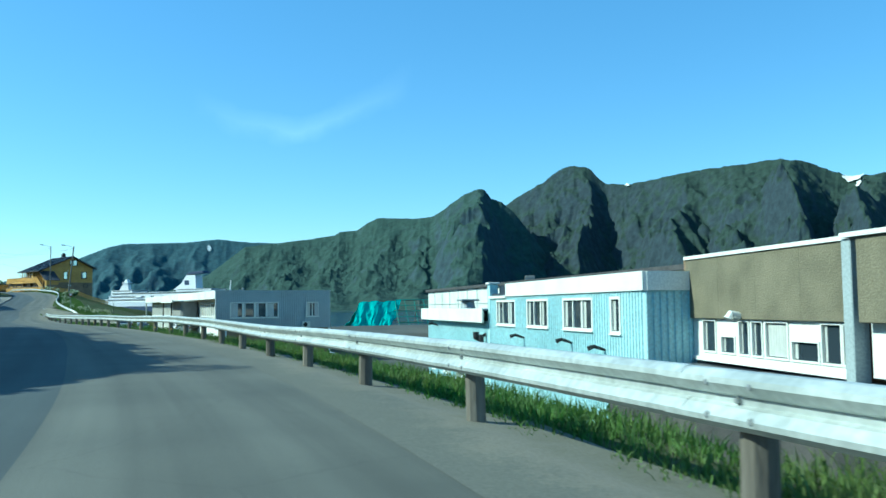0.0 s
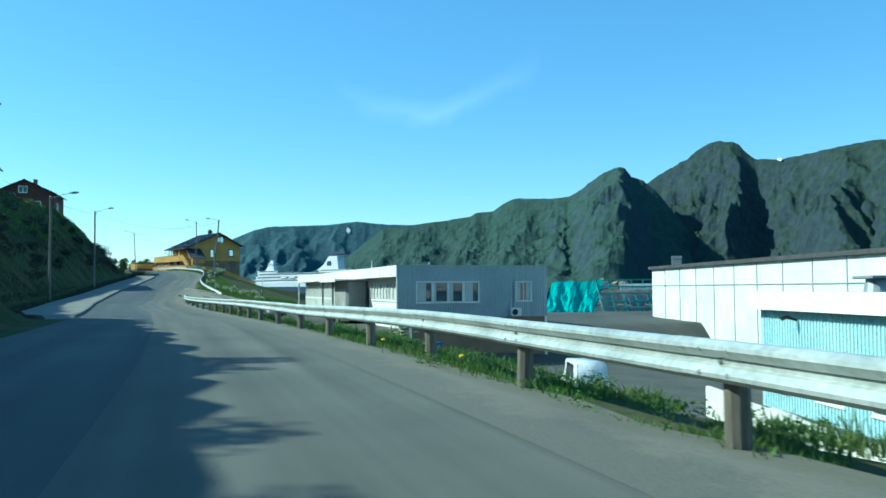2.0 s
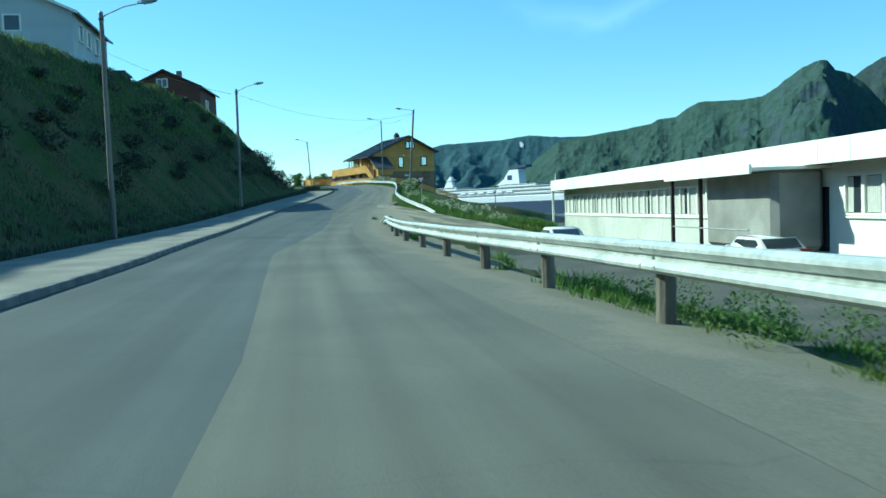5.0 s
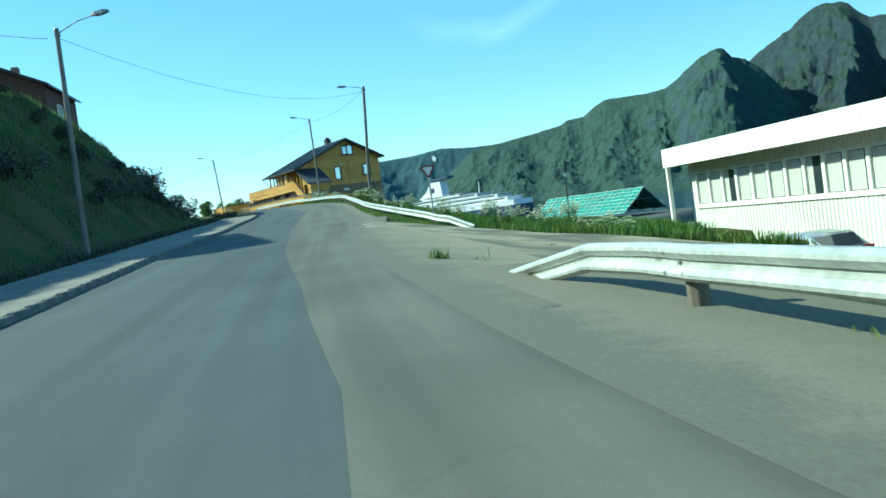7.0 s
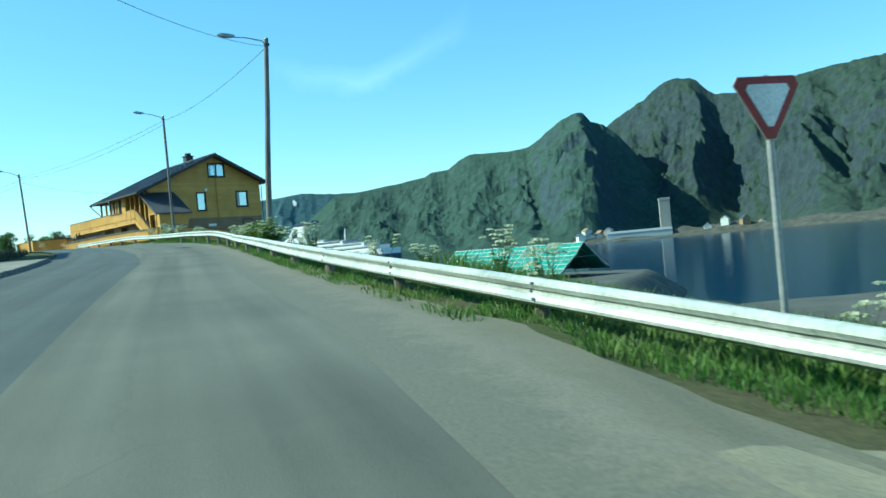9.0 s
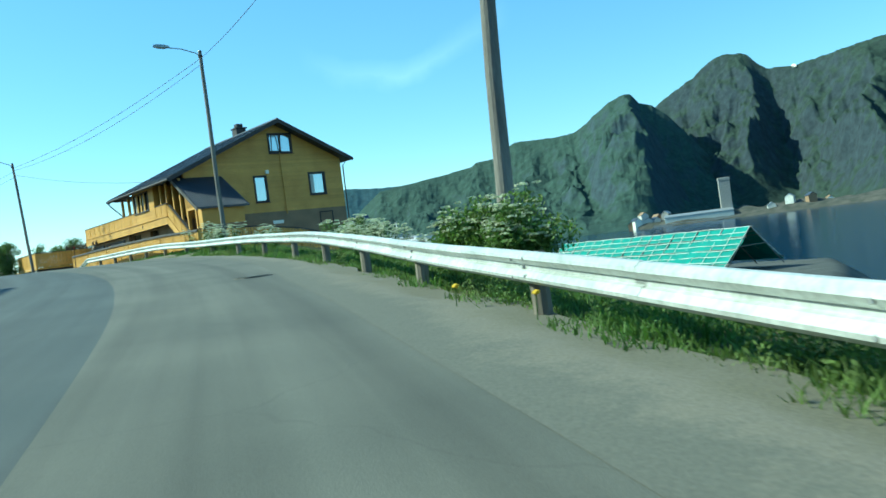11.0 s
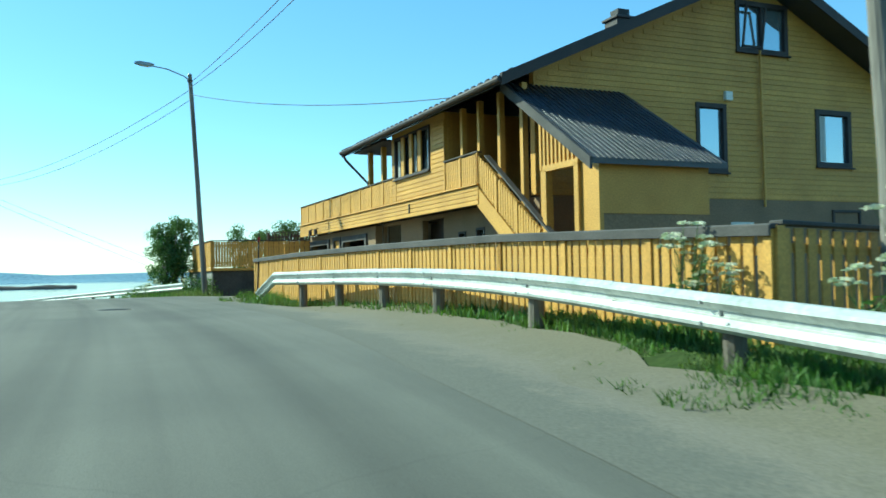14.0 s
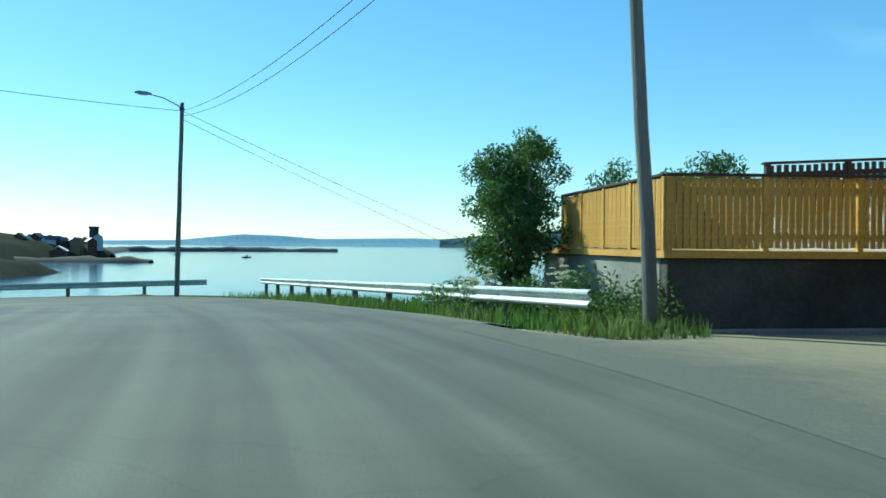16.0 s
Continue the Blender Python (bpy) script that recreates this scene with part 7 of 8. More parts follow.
    e = thing("boat_shed", pose(x, y, SEA + 3.5, 0, 0, -30), "white-roofed waterside shed on the headland", "shed")
    part("wall", bx(-11, 11, -5, 5, -4, 3.5), M["brown_house"], e)
    part("roof", prism(bmesh.new(), [(-6, 3), (0, 6.2), (6, 3), (0, 6.6)], (-12, 12), "x"), M["white"], e)
    x, y = at(-62.6, 735)
    e = thing("harbour_tower", pose(x, y, SEA, 0, 0, 20), "dark square harbour tower on the headland", "tower")
    part("shaft", bx(-2.6, 2.6, -2.6, 2.6, 0, 25, bevel=0.15), M["stone"], e)
    part("cap", bx(-3, 3, -3, 3, 24, 25.3, bevel=0.2), M["stone"], e)
    for az, dist in ((-53.2, 760), (-57.6, 900)):
        x, y = at(az, dist)
        e = thing("small_boat", pose(x, y, SEA, 0, 0, 70), "small dark motor boat on the water", "boat")
        part("hull", prism(bmesh.new(), [(-4, 0.9), (3, 0.9), (4.5, 1.2), (3, -0.3), (-4, -0.3)], (-1.2, 1.2), "y"), M["ship_blue"], e)
        part("cabin", bx(-1.5, 1.2, -0.9, 0.9, 0.9, 2.2, bevel=0.1), M["white_dirty"], e)


build_ship()
build_far_shore()


# ---------------------------------------------------------------- parked vehicles and yard clutter
def car(label, m, paint, estate=False, van=False):
    e = thing("car", m, label, "car", "parked cars by the office building")
    h = 1.9 if van else 1.45
    prof = [(-2.1, 0.35), (2.1, 0.35), (2.15, 0.7), (1.95, 0.88), (0.95, 0.98), (0.35, h - 0.03), (-0.3, h), (-1.4, h - 0.04), (-1.95, 1.0), (-2.15, 0.85)] if not van else [(-2.3, 0.35), (2.2, 0.35), (2.25, 0.8), (1.8, 1.05), (1.25, h - 0.05), (-2.25, h), (-2.35, 0.8)]
    bm = bmesh.new()
    n = len(prof)
    secs = []
    for y, ins in ((-0.85, 0.0), (-0.7, 0.0), (0.7, 0.0), (0.85, 0.0)):
        tuck = 0.12 if abs(y) > 0.8 else 0.0
        secs.append([bm.verts.new((x * (1 - tuck * 0.1), y * (0.86 if z > 1.0 and abs(y) > 0.8 else 1.0), z - (tuck * 0.5 if z > 1.0 else 0))) for x, z in prof])
    for a, b in zip(secs, secs[1:]):
        for i in range(n):
            bm.faces.new((a[i], a[(i + 1) % n], b[(i + 1) % n], b[i]))
    bm.faces.new(secs[0])
    bm.faces.new(list(reversed(secs[-1])))
    bmesh.ops.recalc_face_normals(bm, faces=bm.faces)
    bmesh.ops.bevel(bm, geom=bm.edges[:], offset=0.03, segments=2, affect="EDGES")
    body = part("body", bm, M[paint], e, "", True)
    part("windscreen", prism(bmesh.new(), [(0.93, 1.0), (0.42, h - 0.1), (0.46, h - 0.08), (0.98, 1.0)], (-0.68, 0.68), "y"), M["glass"], e)
    part("rear_window", prism(bmesh.new(), [(-1.9, 1.02), (-1.46, h - 0.12), (-1.5, h - 0.1), (-1.96, 1.02)], (-0.66, 0.66), "y"), M["glass"], e)
    for sy in (-1, 1):
        part("side_window", prism(bmesh.new(), [(-1.65, 1.0), (0.8, 1.0), (0.3, h - 0.14), (-1.3, h - 0.14)], (sy * 0.795, sy * 0.775), "y"), M["glass"], e)
        part("mirror", bx(0.62, 0.8, sy * 0.86, sy * 1.02, 0.95, 1.08, bevel=0.03), M[paint], e)
        part("headlight", bx(2.02, 2.14, sy * 0.45, sy * 0.75, 0.66, 0.82, bevel=0.03), M["glass"], e)
        part("tail_light", bx(-2.14, -2.0, sy * 0.55, sy * 0.8, 0.75, 0.95, bevel=0.03), M["sign_red"], e)
        for x in (-1.3, 1.35):
            wh = new("wheel")
            wh.parent = e
            wh.matrix_local = pose(x, sy * 0.78, 0.31, 90, 0, 0)
            t = bmesh.new()
            bmesh.ops.create_cone(t, cap_ends=True, segments=20, radius1=0.31, radius2=0.31, depth=0.2)
            bmesh.ops.bevel(t, geom=t.edges[:], offset=0.03, segments=1, affect="EDGES")
            part("tyre", t, M["black"], wh)
            t = bmesh.new()
            bmesh.ops.create_cone(t, cap_ends=True, segments=14, radius1=0.19, radius2=0.17, depth=0.215)
            part("rim", t, M["galv_dull"], wh)
    return e


def gz(x, y):
    return float(ground_height(np.array([x]), np.array([y]))[0])


def build_clutter():
    for label, x, y, yaw, paint, van in (("silver hatchback parked beside the white office building", -43.4, 121.6, 116, "car_silver", False), ("white car parked by the office entrance", -30.8, 98.8, 116, "car_white", False), ("pale car parked in the yard before the office building", -40.7, 107.8, 116, "car_white", False)):
        car(label, pose(x, y, gz(x, y) + 0.03, 0, 0, yaw), paint, van=van)
    x, y = -4.0, 59.0
    car("white van parked in the lower yard", pose(-9.5, 68.0, gz(-9.5, 68.0) + 0.03, 0, 0, 100), "car_white", van=True)
    e = thing("skip_container", pose(-23.5, 81.0, gz(-23.5, 81.0), 0, 0, 28), "yellow steel skip container beside the basement wall", "container")
    part("shell", bx(-1.3, 1.3, -0.9, 0.9, 0.1, 2.3, bevel=0.04), M["yellow_box"], e)
    for k in range(4):
        part("rib", bx(-1.2 + k * 0.76, -1.1 + k * 0.76, -0.97, -0.89, 0.15, 2.2), M["yellow_box"], e)
    part("rim", bx(-1.38, 1.38, -0.98, 0.98, 2.26, 2.38, bevel=0.02), M["yellow_box"], e)
    for k, (dx, dy) in enumerate(((0, 0), (1.4, 0.35), (2.9, 0.8), (1.3, -1.0))):
        x, y = -22.2 + dx, 79.4 + dy - 0.6 * dx
        e = thing("fish_tub", pose(x, y, gz(x, y) + 1.2, 0, 0, 20 + 7 * k), "blue plastic fish tub with a lid", "tub", "blue tubs in the yard")
        part("tub", bx(-0.62, 0.62, -0.55, 0.55, 0.1, 0.85, bevel=0.06), M["blue_box"], e)
        part("lid", bx(-0.66, 0.66, -0.59, 0.59, 0.85, 0.93, bevel=0.03), M["blue_box"], e)
        part("pallet", bx(-0.6, 0.6, -0.55, 0.55, -1.25, 0.1), M["post_wood"], e)
    q = (-51.8, 132.6)
    e = thing("marker_post", pose(q[0], q[1], gz(*q), 2, 1, 0), "thin dark marker post standing in the tall grass", "post")
    part("rod", tube(bmesh.new(), [(0, 0, -0.3), (0, 0, 2.9)], 0.035, 0.03, 8), M["plum"], e)
    part("reflector", bx(-0.05, 0.05, -0.05, 0.05, 2.45, 2.62), M["white"], e)
    a, b = Vector((-4.2, 62.2, 0)), Vector((-1.2, 44.0, 0))
    d = b - a
    yw = thing("yard_wall", Matrix.Translation((a.x, a.y, -6.0)) @ Matrix.Rotation(math.atan2(d.y, d.x), 4, "Z"), "low weathered white concrete wall below the road bank", "wall")
    for k in range(8):
        w = d.length / 8
        part("wall_block", bx(k * w, (k + 1) * w - 0.03, -0.12, 0.12, -0.3, 1.78 + 0.05 * math.sin(k * 2.4), bevel=0.03), M["white_dirty"], yw)
    # slanting iron stake at the fence's end, reflector post
    e = thing("snow_stake", pose(-104.3, 201.35, 3.85, 5, 6, 0), "thin rusty iron stake in the grass", "stake")
    part("rod", tube(bmesh.new(), [(0, 0, -0.3), (0, 0, 2.3)], 0.022, n=8), M["plum"], e)
    part("reflector", bx(-0.03, 0.03, -0.03, 0.03, 2.05, 2.2), M["sign_red"], e)


build_clutter()


# ---------------------------------------------------------------- plants
def blades(name, label, xy, base, h0, h1, width, mat, seed, lean=0.5, tall=None):
    rnd = np.random.RandomState(seed)
    n = len(xy)
    a = rnd.rand(n) * 2 * math.pi
    h = h0 + (h1 - h0) * rnd.rand(n) ** 1.5
    h = h if tall is None else h * tall
    w = width * (0.6 + 0.8 * rnd.rand(n))
    l = lean * h * rnd.rand(n)
    b = rnd.rand(n) * 2 * math.pi
    c, s = np.cos(a) * w, np.sin(a) * w
    lx, ly = np.cos(b) * l, np.sin(b) * l
    x, y, z = xy[:, 0], xy[:, 1], base - 0.02
    V = np.empty((n, 5, 3))
    V[:, 0] = np.stack([x - c, y - s, z], 1)
    V[:, 1] = np.stack([x + c, y + s, z], 1)
    V[:, 2] = np.stack([x + c * 0.8 + lx * 0.35, y + s * 0.8 + ly * 0.35, z + h * 0.6], 1)
    V[:, 3] = np.stack([x - c * 0.8 + lx * 0.35, y - s * 0.8 + ly * 0.35, z + h * 0.6], 1)
    V[:, 4] = np.stack([x + lx, y + ly, z + h], 1)
    i = np.arange(n)[:, None] * 5
    me = bpy.data.meshes.new(name)
    quads = (i + np.array([[0, 1, 2, 3]])).tolist()
    tris = (i + np.array([[3, 2, 4]])).tolist()
    me.from_pydata(V.reshape(-1, 3).tolist(), [], quads + tris)
    me.materials.append(mat)
    return tagged(new(name, me), label, "grass", kind="stuff")


def scatter(s0, s1, la, lb, n, seed, edge=None):
    """Random places in a strip along the road; la and lb: tables of the strip's sides."""
    rnd = np.random.RandomState(seed)
    s = s0 + (s1 - s0) * rnd.rand(n)
    a, b = by_table(s, la), by_table(s, lb)
    lat = a + (b - a) * rnd.rand(n)
    q = on_road(s, lat)
    return q[:, :2], s, lat


def build_grass():
    edge = [(a, b + 0.25) for a, b in RIGHT]
    rail = [(-20, 5.2), (40, 5.6), (60, 5.0), (112, 5.0)]
    xy, s, lat = scatter(-15, 110, edge, rail, 120000, 1)
    clump = wobble(xy[:, 0], xy[:, 1], 1.7) + 0.5 * wobble(xy[:, 0], xy[:, 1], 5.0, 1.0)
    dist = lat - by_table(s, edge)
    keep = (clump > np.where(s > 84, 0.55, -0.35)) & (dist > 0.3 + 0.3 * clump)
    blades("grass_verge", "tall green roadside grass along the rail", xy[keep], ground_height(*xy[keep].T), 0.04, 0.24, 0.009, M["grass"], 2, 0.9, np.clip(0.75 + 0.9 * clump[keep], 0.25, 2.0))
    edge2 = [(138, 4.4), (141, 3.3)] + [(a, b + 0.45) for a, b in RIGHT if 144 < a < 224] + [(224, 4.5)]
    out2 = [(138, 9.0), (150, 8.0), (175, 6.5), (205, 5.6), (222, 6.0)]
    xy, s, lat = scatter(139, 223, edge2, out2, 190000, 3)
    clump = wobble(xy[:, 0], xy[:, 1], 1.9) + 0.5 * wobble(xy[:, 0], xy[:, 1], 5.5, 1.0)
    keep = clump + 0.8 * np.clip(lat - by_table(s, edge2), 0, 1.5) > 0.0
    keep &= ~((s > 208) & (s < 219) & (lat < by_table(s, edge2) + 0.95 + 0.8 * clump))
    blades("grass_verge", "bright green grass under the climbing rail", xy[keep], ground_height(*xy[keep].T), 0.04, 0.22, 0.009, M["grass"], 4, 0.9, np.clip(0.8 + 0.8 * clump[keep], 0.25, 2.0))
    # bank between the drive and the shore
    xy, s, lat = scatter(121, 150, [(121, 12.8), (126, 13.8), (128, 12.6), (131, 10.8), (133, 9.5), (137, 7.2), (140, 5.4), (150, 5.0)], [(121, 15), (126, 17), (131, 17), (140, 17), (150, 16)], 42000, 5)
    wall = np.array([-47.2, 133.7]) - np.array([-23.1, 85.2])
    side = (xy[:, 0] + 23.1) * wall[1] - (xy[:, 1] - 85.2) * wall[0]
    keep = (side < -30) & (s > 127.5)
    blades("grass_bank", "lush tall grass on the bank above the shore", xy[keep], ground_height(*xy[keep].T), 0.15, 0.55, 0.02, M["grass"], 6)
    xy, s, lat = scatter(138.6, 152, [(138.6, 6.8), (143, 5.6), (152, 4.4)], [(138.6, 15), (152, 13)], 42000, 51)
    blades("grass_bank", "lush tall grass and herbs behind the rail's sunk end", xy, ground_height(*xy.T), 0.2, 0.6, 0.013, M["grass"], 52)
    xy, s, lat = scatter(107, 115, [(107, 3.2), (112, 3.2), (115, 4.0)], [(107, 7.5), (115, 8.0)], 7000, 55)
    keep = wobble(xy[:, 0], xy[:, 1], 2.1) > 0.75
    blades("grass_verge", "thin dry grass behind the rail's end", xy[keep], ground_height(*xy[keep].T) + 0.02, 0.05, 0.22, 0.009, M["grass"], 56)
    # rank growth round the rail's end and the fence's corner
    xy, s, lat = scatter(219.5, 227.5, [(219.5, 3.75), (222.5, 3.5), (224.3, 3.1), (226, 3.3), (227.5, 4.2)], [(219.5, 6.6), (225.5, 6.6), (227.5, 5.0)], 17000, 53)
    clump = wobble(xy[:, 0], xy[:, 1], 1.9) + 0.5 * wobble(xy[:, 0], xy[:, 1], 5.5, 1.0)
    keep = clump > -0.35
    blades("grass_verge", "patchy green grass round the end of the rail", xy[keep], ground_height(*xy[keep].T) + 0.02, 0.06, 0.32, 0.009, M["grass"], 54, 0.9, np.clip(0.9 + 0.8 * clump[keep], 0.3, 1.6))
    xy, s, lat = scatter(237, 262, [(237, 4.9), (241, 4.4), (262, 4.6)], [(237, 6.5), (241, 9), (262, 11)], 12000, 7)
    blades("grass_shore", "grass beside the short rail above the shore", xy, ground_height(*xy.T), 0.12, 0.5, 0.016, M["grass"], 8)
    rnd = np.random.RandomState(31)
    for s0, l0, n, hh in ((119.5, 2.2, 130, 0.27), (119.0, 2.85, 18, 0.34), (121.5, 7.5, 40, 0.12), (127, 6.2, 30, 0.1)):
        q = on_road(s0 + 0.09 * rnd.randn(n), l0 + 0.09 * rnd.randn(n))
        blades("grass_tuft", "small weed tuft growing through the gravel", q[:, :2], ground_height(q[:, 0], q[:, 1]) + 0.08, 0.05, hh, 0.008, M["grass"], 40 + n)
    # narrow strip before the garden fence
    m = HOUSE_POSE
    rnd = np.random.RandomState(9)
    loc = np.stack([-4.5 + 0.5 * (rnd.rand(3500) - 0.6), -12 + 22.3 * rnd.rand(3500)], 1)
    P = np.array([m @ Vector((a, b, 0)) for a, b in loc])
    blades("grass_fence", "grass along the garden fence", P[:, :2], ground_height(P[:, 0], P[:, 1]), 0.05, 0.22, 0.015, M["grass"], 10)
    # the landward verge and the hillside's rough grass
    xy, s, lat = scatter(60, 200, [(60, -12), (80, -9.6), (140, -10.8), (200, -8.5)], [(60, -8.5), (80, -7.6), (140, -8.8), (178, -8.2), (200, -5.8)], 14000, 11)
    blades("grass_hillfoot", "grass at the foot of the hill, coloured dark for shade", xy, ground_height(*xy.T), 0.12, 0.5, 0.02, M["leaf_shaded"], 12)
    # slope in the darkened green, brow in the lighter one, after the sun
    xy, s, lat = scatter(60, 195, [(60, -24), (195, -24)], [(60, -9.2), (195, -10.5)], 120000, 13)
    blades("grass_hillside", "rough grass and herbs over the hillside, coloured dark for shade", xy, ground_height(*xy.T), 0.05, 0.3, 0.018, M["leaf_shaded"], 14, 1.0, np.clip(0.8 + wobble(xy[:, 0], xy[:, 1], 0.9), 0.2, 2.2))
    xy, s, lat = scatter(62, 195, [(62, -34), (195, -34)], [(62, -17), (195, -15)], 45000, 15)
    blades("grass_brow", "rough grass on the brow of the hill, in the sunlit green", xy, ground_height(*xy.T), 0.12, 0.5, 0.026, M["grass"], 16)


def build_herbs():
    """Low broad-leaved herbs crowding the foot of the rails."""
    for s0, s1, la, lb, n, count, seed in ((139.5, 176, [(139.5, 5.6), (147, 3.5), (176, 2.9)], [(139.5, 8.5), (150, 5.6), (176, 4.6)], 260, 34000, 71), (4, 82, [(4, 3.5), (82, 3.5)], [(4, 5.2), (82, 5.0)], 220, 20000, 72), (176, 205, [(176, 3.0), (205, 4.2)], [(176, 4.6), (205, 5.4)], 120, 16000, 73)):
        xy, s, lat = scatter(s0, s1, la, lb, n, seed)
        rnd = np.random.RandomState(seed)
        r = 0.1 + 0.16 * rnd.rand(n)
        V, F = leaf_cloud(np.stack([xy[:, 0], xy[:, 1], ground_height(*xy.T) + r * 0.7, r], 1), count, 0.022, seed, 0.7)
        tagged(leaves_part("herbs", V, F, M["grass"]), "low broad-leaved green herbs along the foot of the rail", "herbs", kind="stuff")


def leaf_cloud(centres, n, size, seed, squash=0.8):
    """Many small leaves round weighted centres (x, y, z, radius)."""
    rnd = np.random.RandomState(seed)
    c = np.array(centres, float)
    w = c[:, 3] ** 2
    k = rnd.choice(len(c), n, p=w / w.sum())
    d = rnd.normal(size=(n, 3))
    d /= np.linalg.norm(d, axis=1)[:, None]
    r = c[k, 3] * (0.55 + 0.5 * rnd.rand(n))
    P = c[k, :3] + d * r[:, None] * np.array([1, 1, squash])
    u = rnd.normal(size=(n, 3))
    u /= np.linalg.norm(u, axis=1)[:, None]
    v = np.cross(u, rnd.normal(size=(n, 3)))
    v /= np.linalg.norm(v, axis=1)[:, None]
    s = size * (0.6 + 0.8 * rnd.rand(n))[:, None]
    V = np.stack([P - u * s, P + v * s * 0.45, P + u * s, P - v * s * 0.45], 1).reshape(-1, 3)
    return V, (np.arange(n)[:, None] * 4 + np.array([[0, 1, 2, 3]]))


def leaves_part(name, V, F, mat, parent=None, label=""):
    me = bpy.data.meshes.new(name)
    me.from_pydata(V.tolist(), [], F.tolist())
    me.materials.append(mat)
    o = new(name, me)
    if parent:
        o.parent = parent
    if label:
        o["label"] = label
    return o


def tree(label, base, height, spread, seed, mat="leaf", stems=3, leaves=5000, size=0.09):
    e = thing("tree", Matrix.Translation(base), label, "tree", "trees round the terrace")
    rnd = random.Random(seed)
    centres = []
    bm = bmesh.new()
    for k in range(stems):
        a = 2 * math.pi * k / stems + rnd.uniform(-0.5, 0.5)
        lean = spread * 0.28
        top = Vector((math.cos(a) * lean, math.sin(a) * lean, height * rnd.uniform(0.72, 0.98)))
        pts = [Vector((0.12 * math.cos(a), 0.12 * math.sin(a), -0.3)), top * 0.35 + Vector((rnd.uniform(-0.1, 0.1), rnd.uniform(-0.1, 0.1), 0)), top * 0.7, top]
        tube(bm, pts, 0.02 * height, 0.006, 7)
        for j in range(7):
            f = 0.3 + 0.68 * j / 6
            p = top * f
            b = rnd.uniform(0, 2 * math.pi)
            ln = spread * 0.5 * (1.05 - f * 0.7) * rnd.uniform(0.6, 1.15)
            q = p + Vector((math.cos(b) * ln, math.sin(b) * ln, ln * rnd.uniform(0.2, 0.8)))
            tube(bm, [p, p.lerp(q, 0.5) + Vector((0, 0, 0.05)), q], 0.012 * height * (1 - f * 0.6), 0.005, 5)
            centres.append((*q, spread * rnd.uniform(0.1, 0.19)))
            centres.append((*p.lerp(q, 0.6), spread * rnd.uniform(0.09, 0.16)))
        centres.append((*top, spread * 0.13))
    part("trunk", bm, M["post_wood"], e)
    V, F = leaf_cloud(centres, leaves, size, seed)
    leaves_part("crown", V, F, M[mat], e)
    return e


def build_trees():
    def lo(x, y):
        q = HOUSE_POSE @ Vector((x, y, 0))
        return (q.x, q.y, gz(q.x, q.y))
    x, y = -118.6, 213.6
    tree("tall ragged green willow beside the raised terrace", (x + 0.1, y, 3.4), 4.25, 2.5, 1, "leaf", 6, 15000, 0.05)
    tree("small green willow behind the terrace", (-119.6, 215.6, 3.6), 4.1, 2.3, 2, "leaf", 4, 9000, 0.05)
    for k, (a, b, h) in enumerate(((-0.5, 33.0, 5.4), (0.8, 31.5, 5.6), (1.7, 32.0, 5.8))):
        p = lo(a, b)
        tree("young tree behind the ochre terrace railing", (p[0], p[1], 2.6), h, 2.9, 10 + k, "leaf", 4, 7000, 0.06)
    for k, (x, y, r) in enumerate(((-116.6, 212.6, 0.9), (-115.4, 211.6, 0.7), (-118.4, 212.6, 0.9), (-120.4, 213.4, 0.8), (-114.6, 211.0, 0.55), (-113.9, 210.9, 0.8), (-114.3, 211.9, 1.0), (-115.6, 212.6, 1.1), (-117.4, 213.0, 1.1))):
        rnd = random.Random(200 + k)
        V, F = leaf_cloud([(rnd.uniform(-r, r), rnd.uniform(-r, r), rnd.uniform(0.1, 0.9) * r, r * rnd.uniform(0.4, 0.7)) for _ in range(6)], 2200, 0.045, 300 + k)
        e = thing("shrub", Matrix.Translation((x, y, gz(x, y))), "bright green shrub behind the short guard rail", "shrub", "shrubs below the terrace")
        part("stem", tube(bmesh.new(), [(0, 0, -0.3), (0.05, 0, 0.3 * r), (0.1, 0.05, r)], 0.03, 0.01, 5), M["post_wood"], e)
        leaves_part("foliage", V, F, M["leaf"], e)
    # shrubs at the foot of the hill and on its brow, greens darkened for shade
    rnd = random.Random(3)
    for k in range(60):
        s = rnd.uniform(100, 196)
        lat = -rnd.uniform(11.5, 20) if s < 170 else -rnd.uniform(10.5, 15)
        q = on_road(s, lat)
        r = rnd.uniform(0.5, 1.1)
        V, F = leaf_cloud([(rnd.uniform(-r, r), rnd.uniform(-r, r), rnd.uniform(0.1, 0.9) * r, r * rnd.uniform(0.4, 0.7)) for _ in range(6)], 420, 0.11, k)
        e = thing("shrub", Matrix.Translation((q[0], q[1], gz(q[0], q[1]))), "low shrub on the hillside, its green darkened for shade", "shrub", "shrubs on the hill")
        part("stems", tube(bmesh.new(), [(0, 0, -0.3), (0.05, 0, 0.3 * r), (0.1, 0.05, r)], 0.03, 0.01, 5), M["post_wood"], e)
        leaves_part("foliage", V, F, M["leaf_shaded"], e)
    # row added out of view, so the shadow on the road gets jagged
    for k in range(26):
        s = -10 + k * 2.6 + rnd.uniform(-0.8, 0.8)
        q = on_road(s, -12.2 + rnd.uniform(-0.8, 0.6))
        r = rnd.uniform(0.7, 1.7) if s < 46 else rnd.uniform(0.5, 0.9)
        V, F = leaf_cloud([(rnd.uniform(-r, r) * 0.7, rnd.uniform(-r, r) * 0.7, rnd.uniform(0.1, 1.3) * r, r * rnd.uniform(0.4, 0.7)) for _ in range(7)], 900, 0.13, 100 + k)
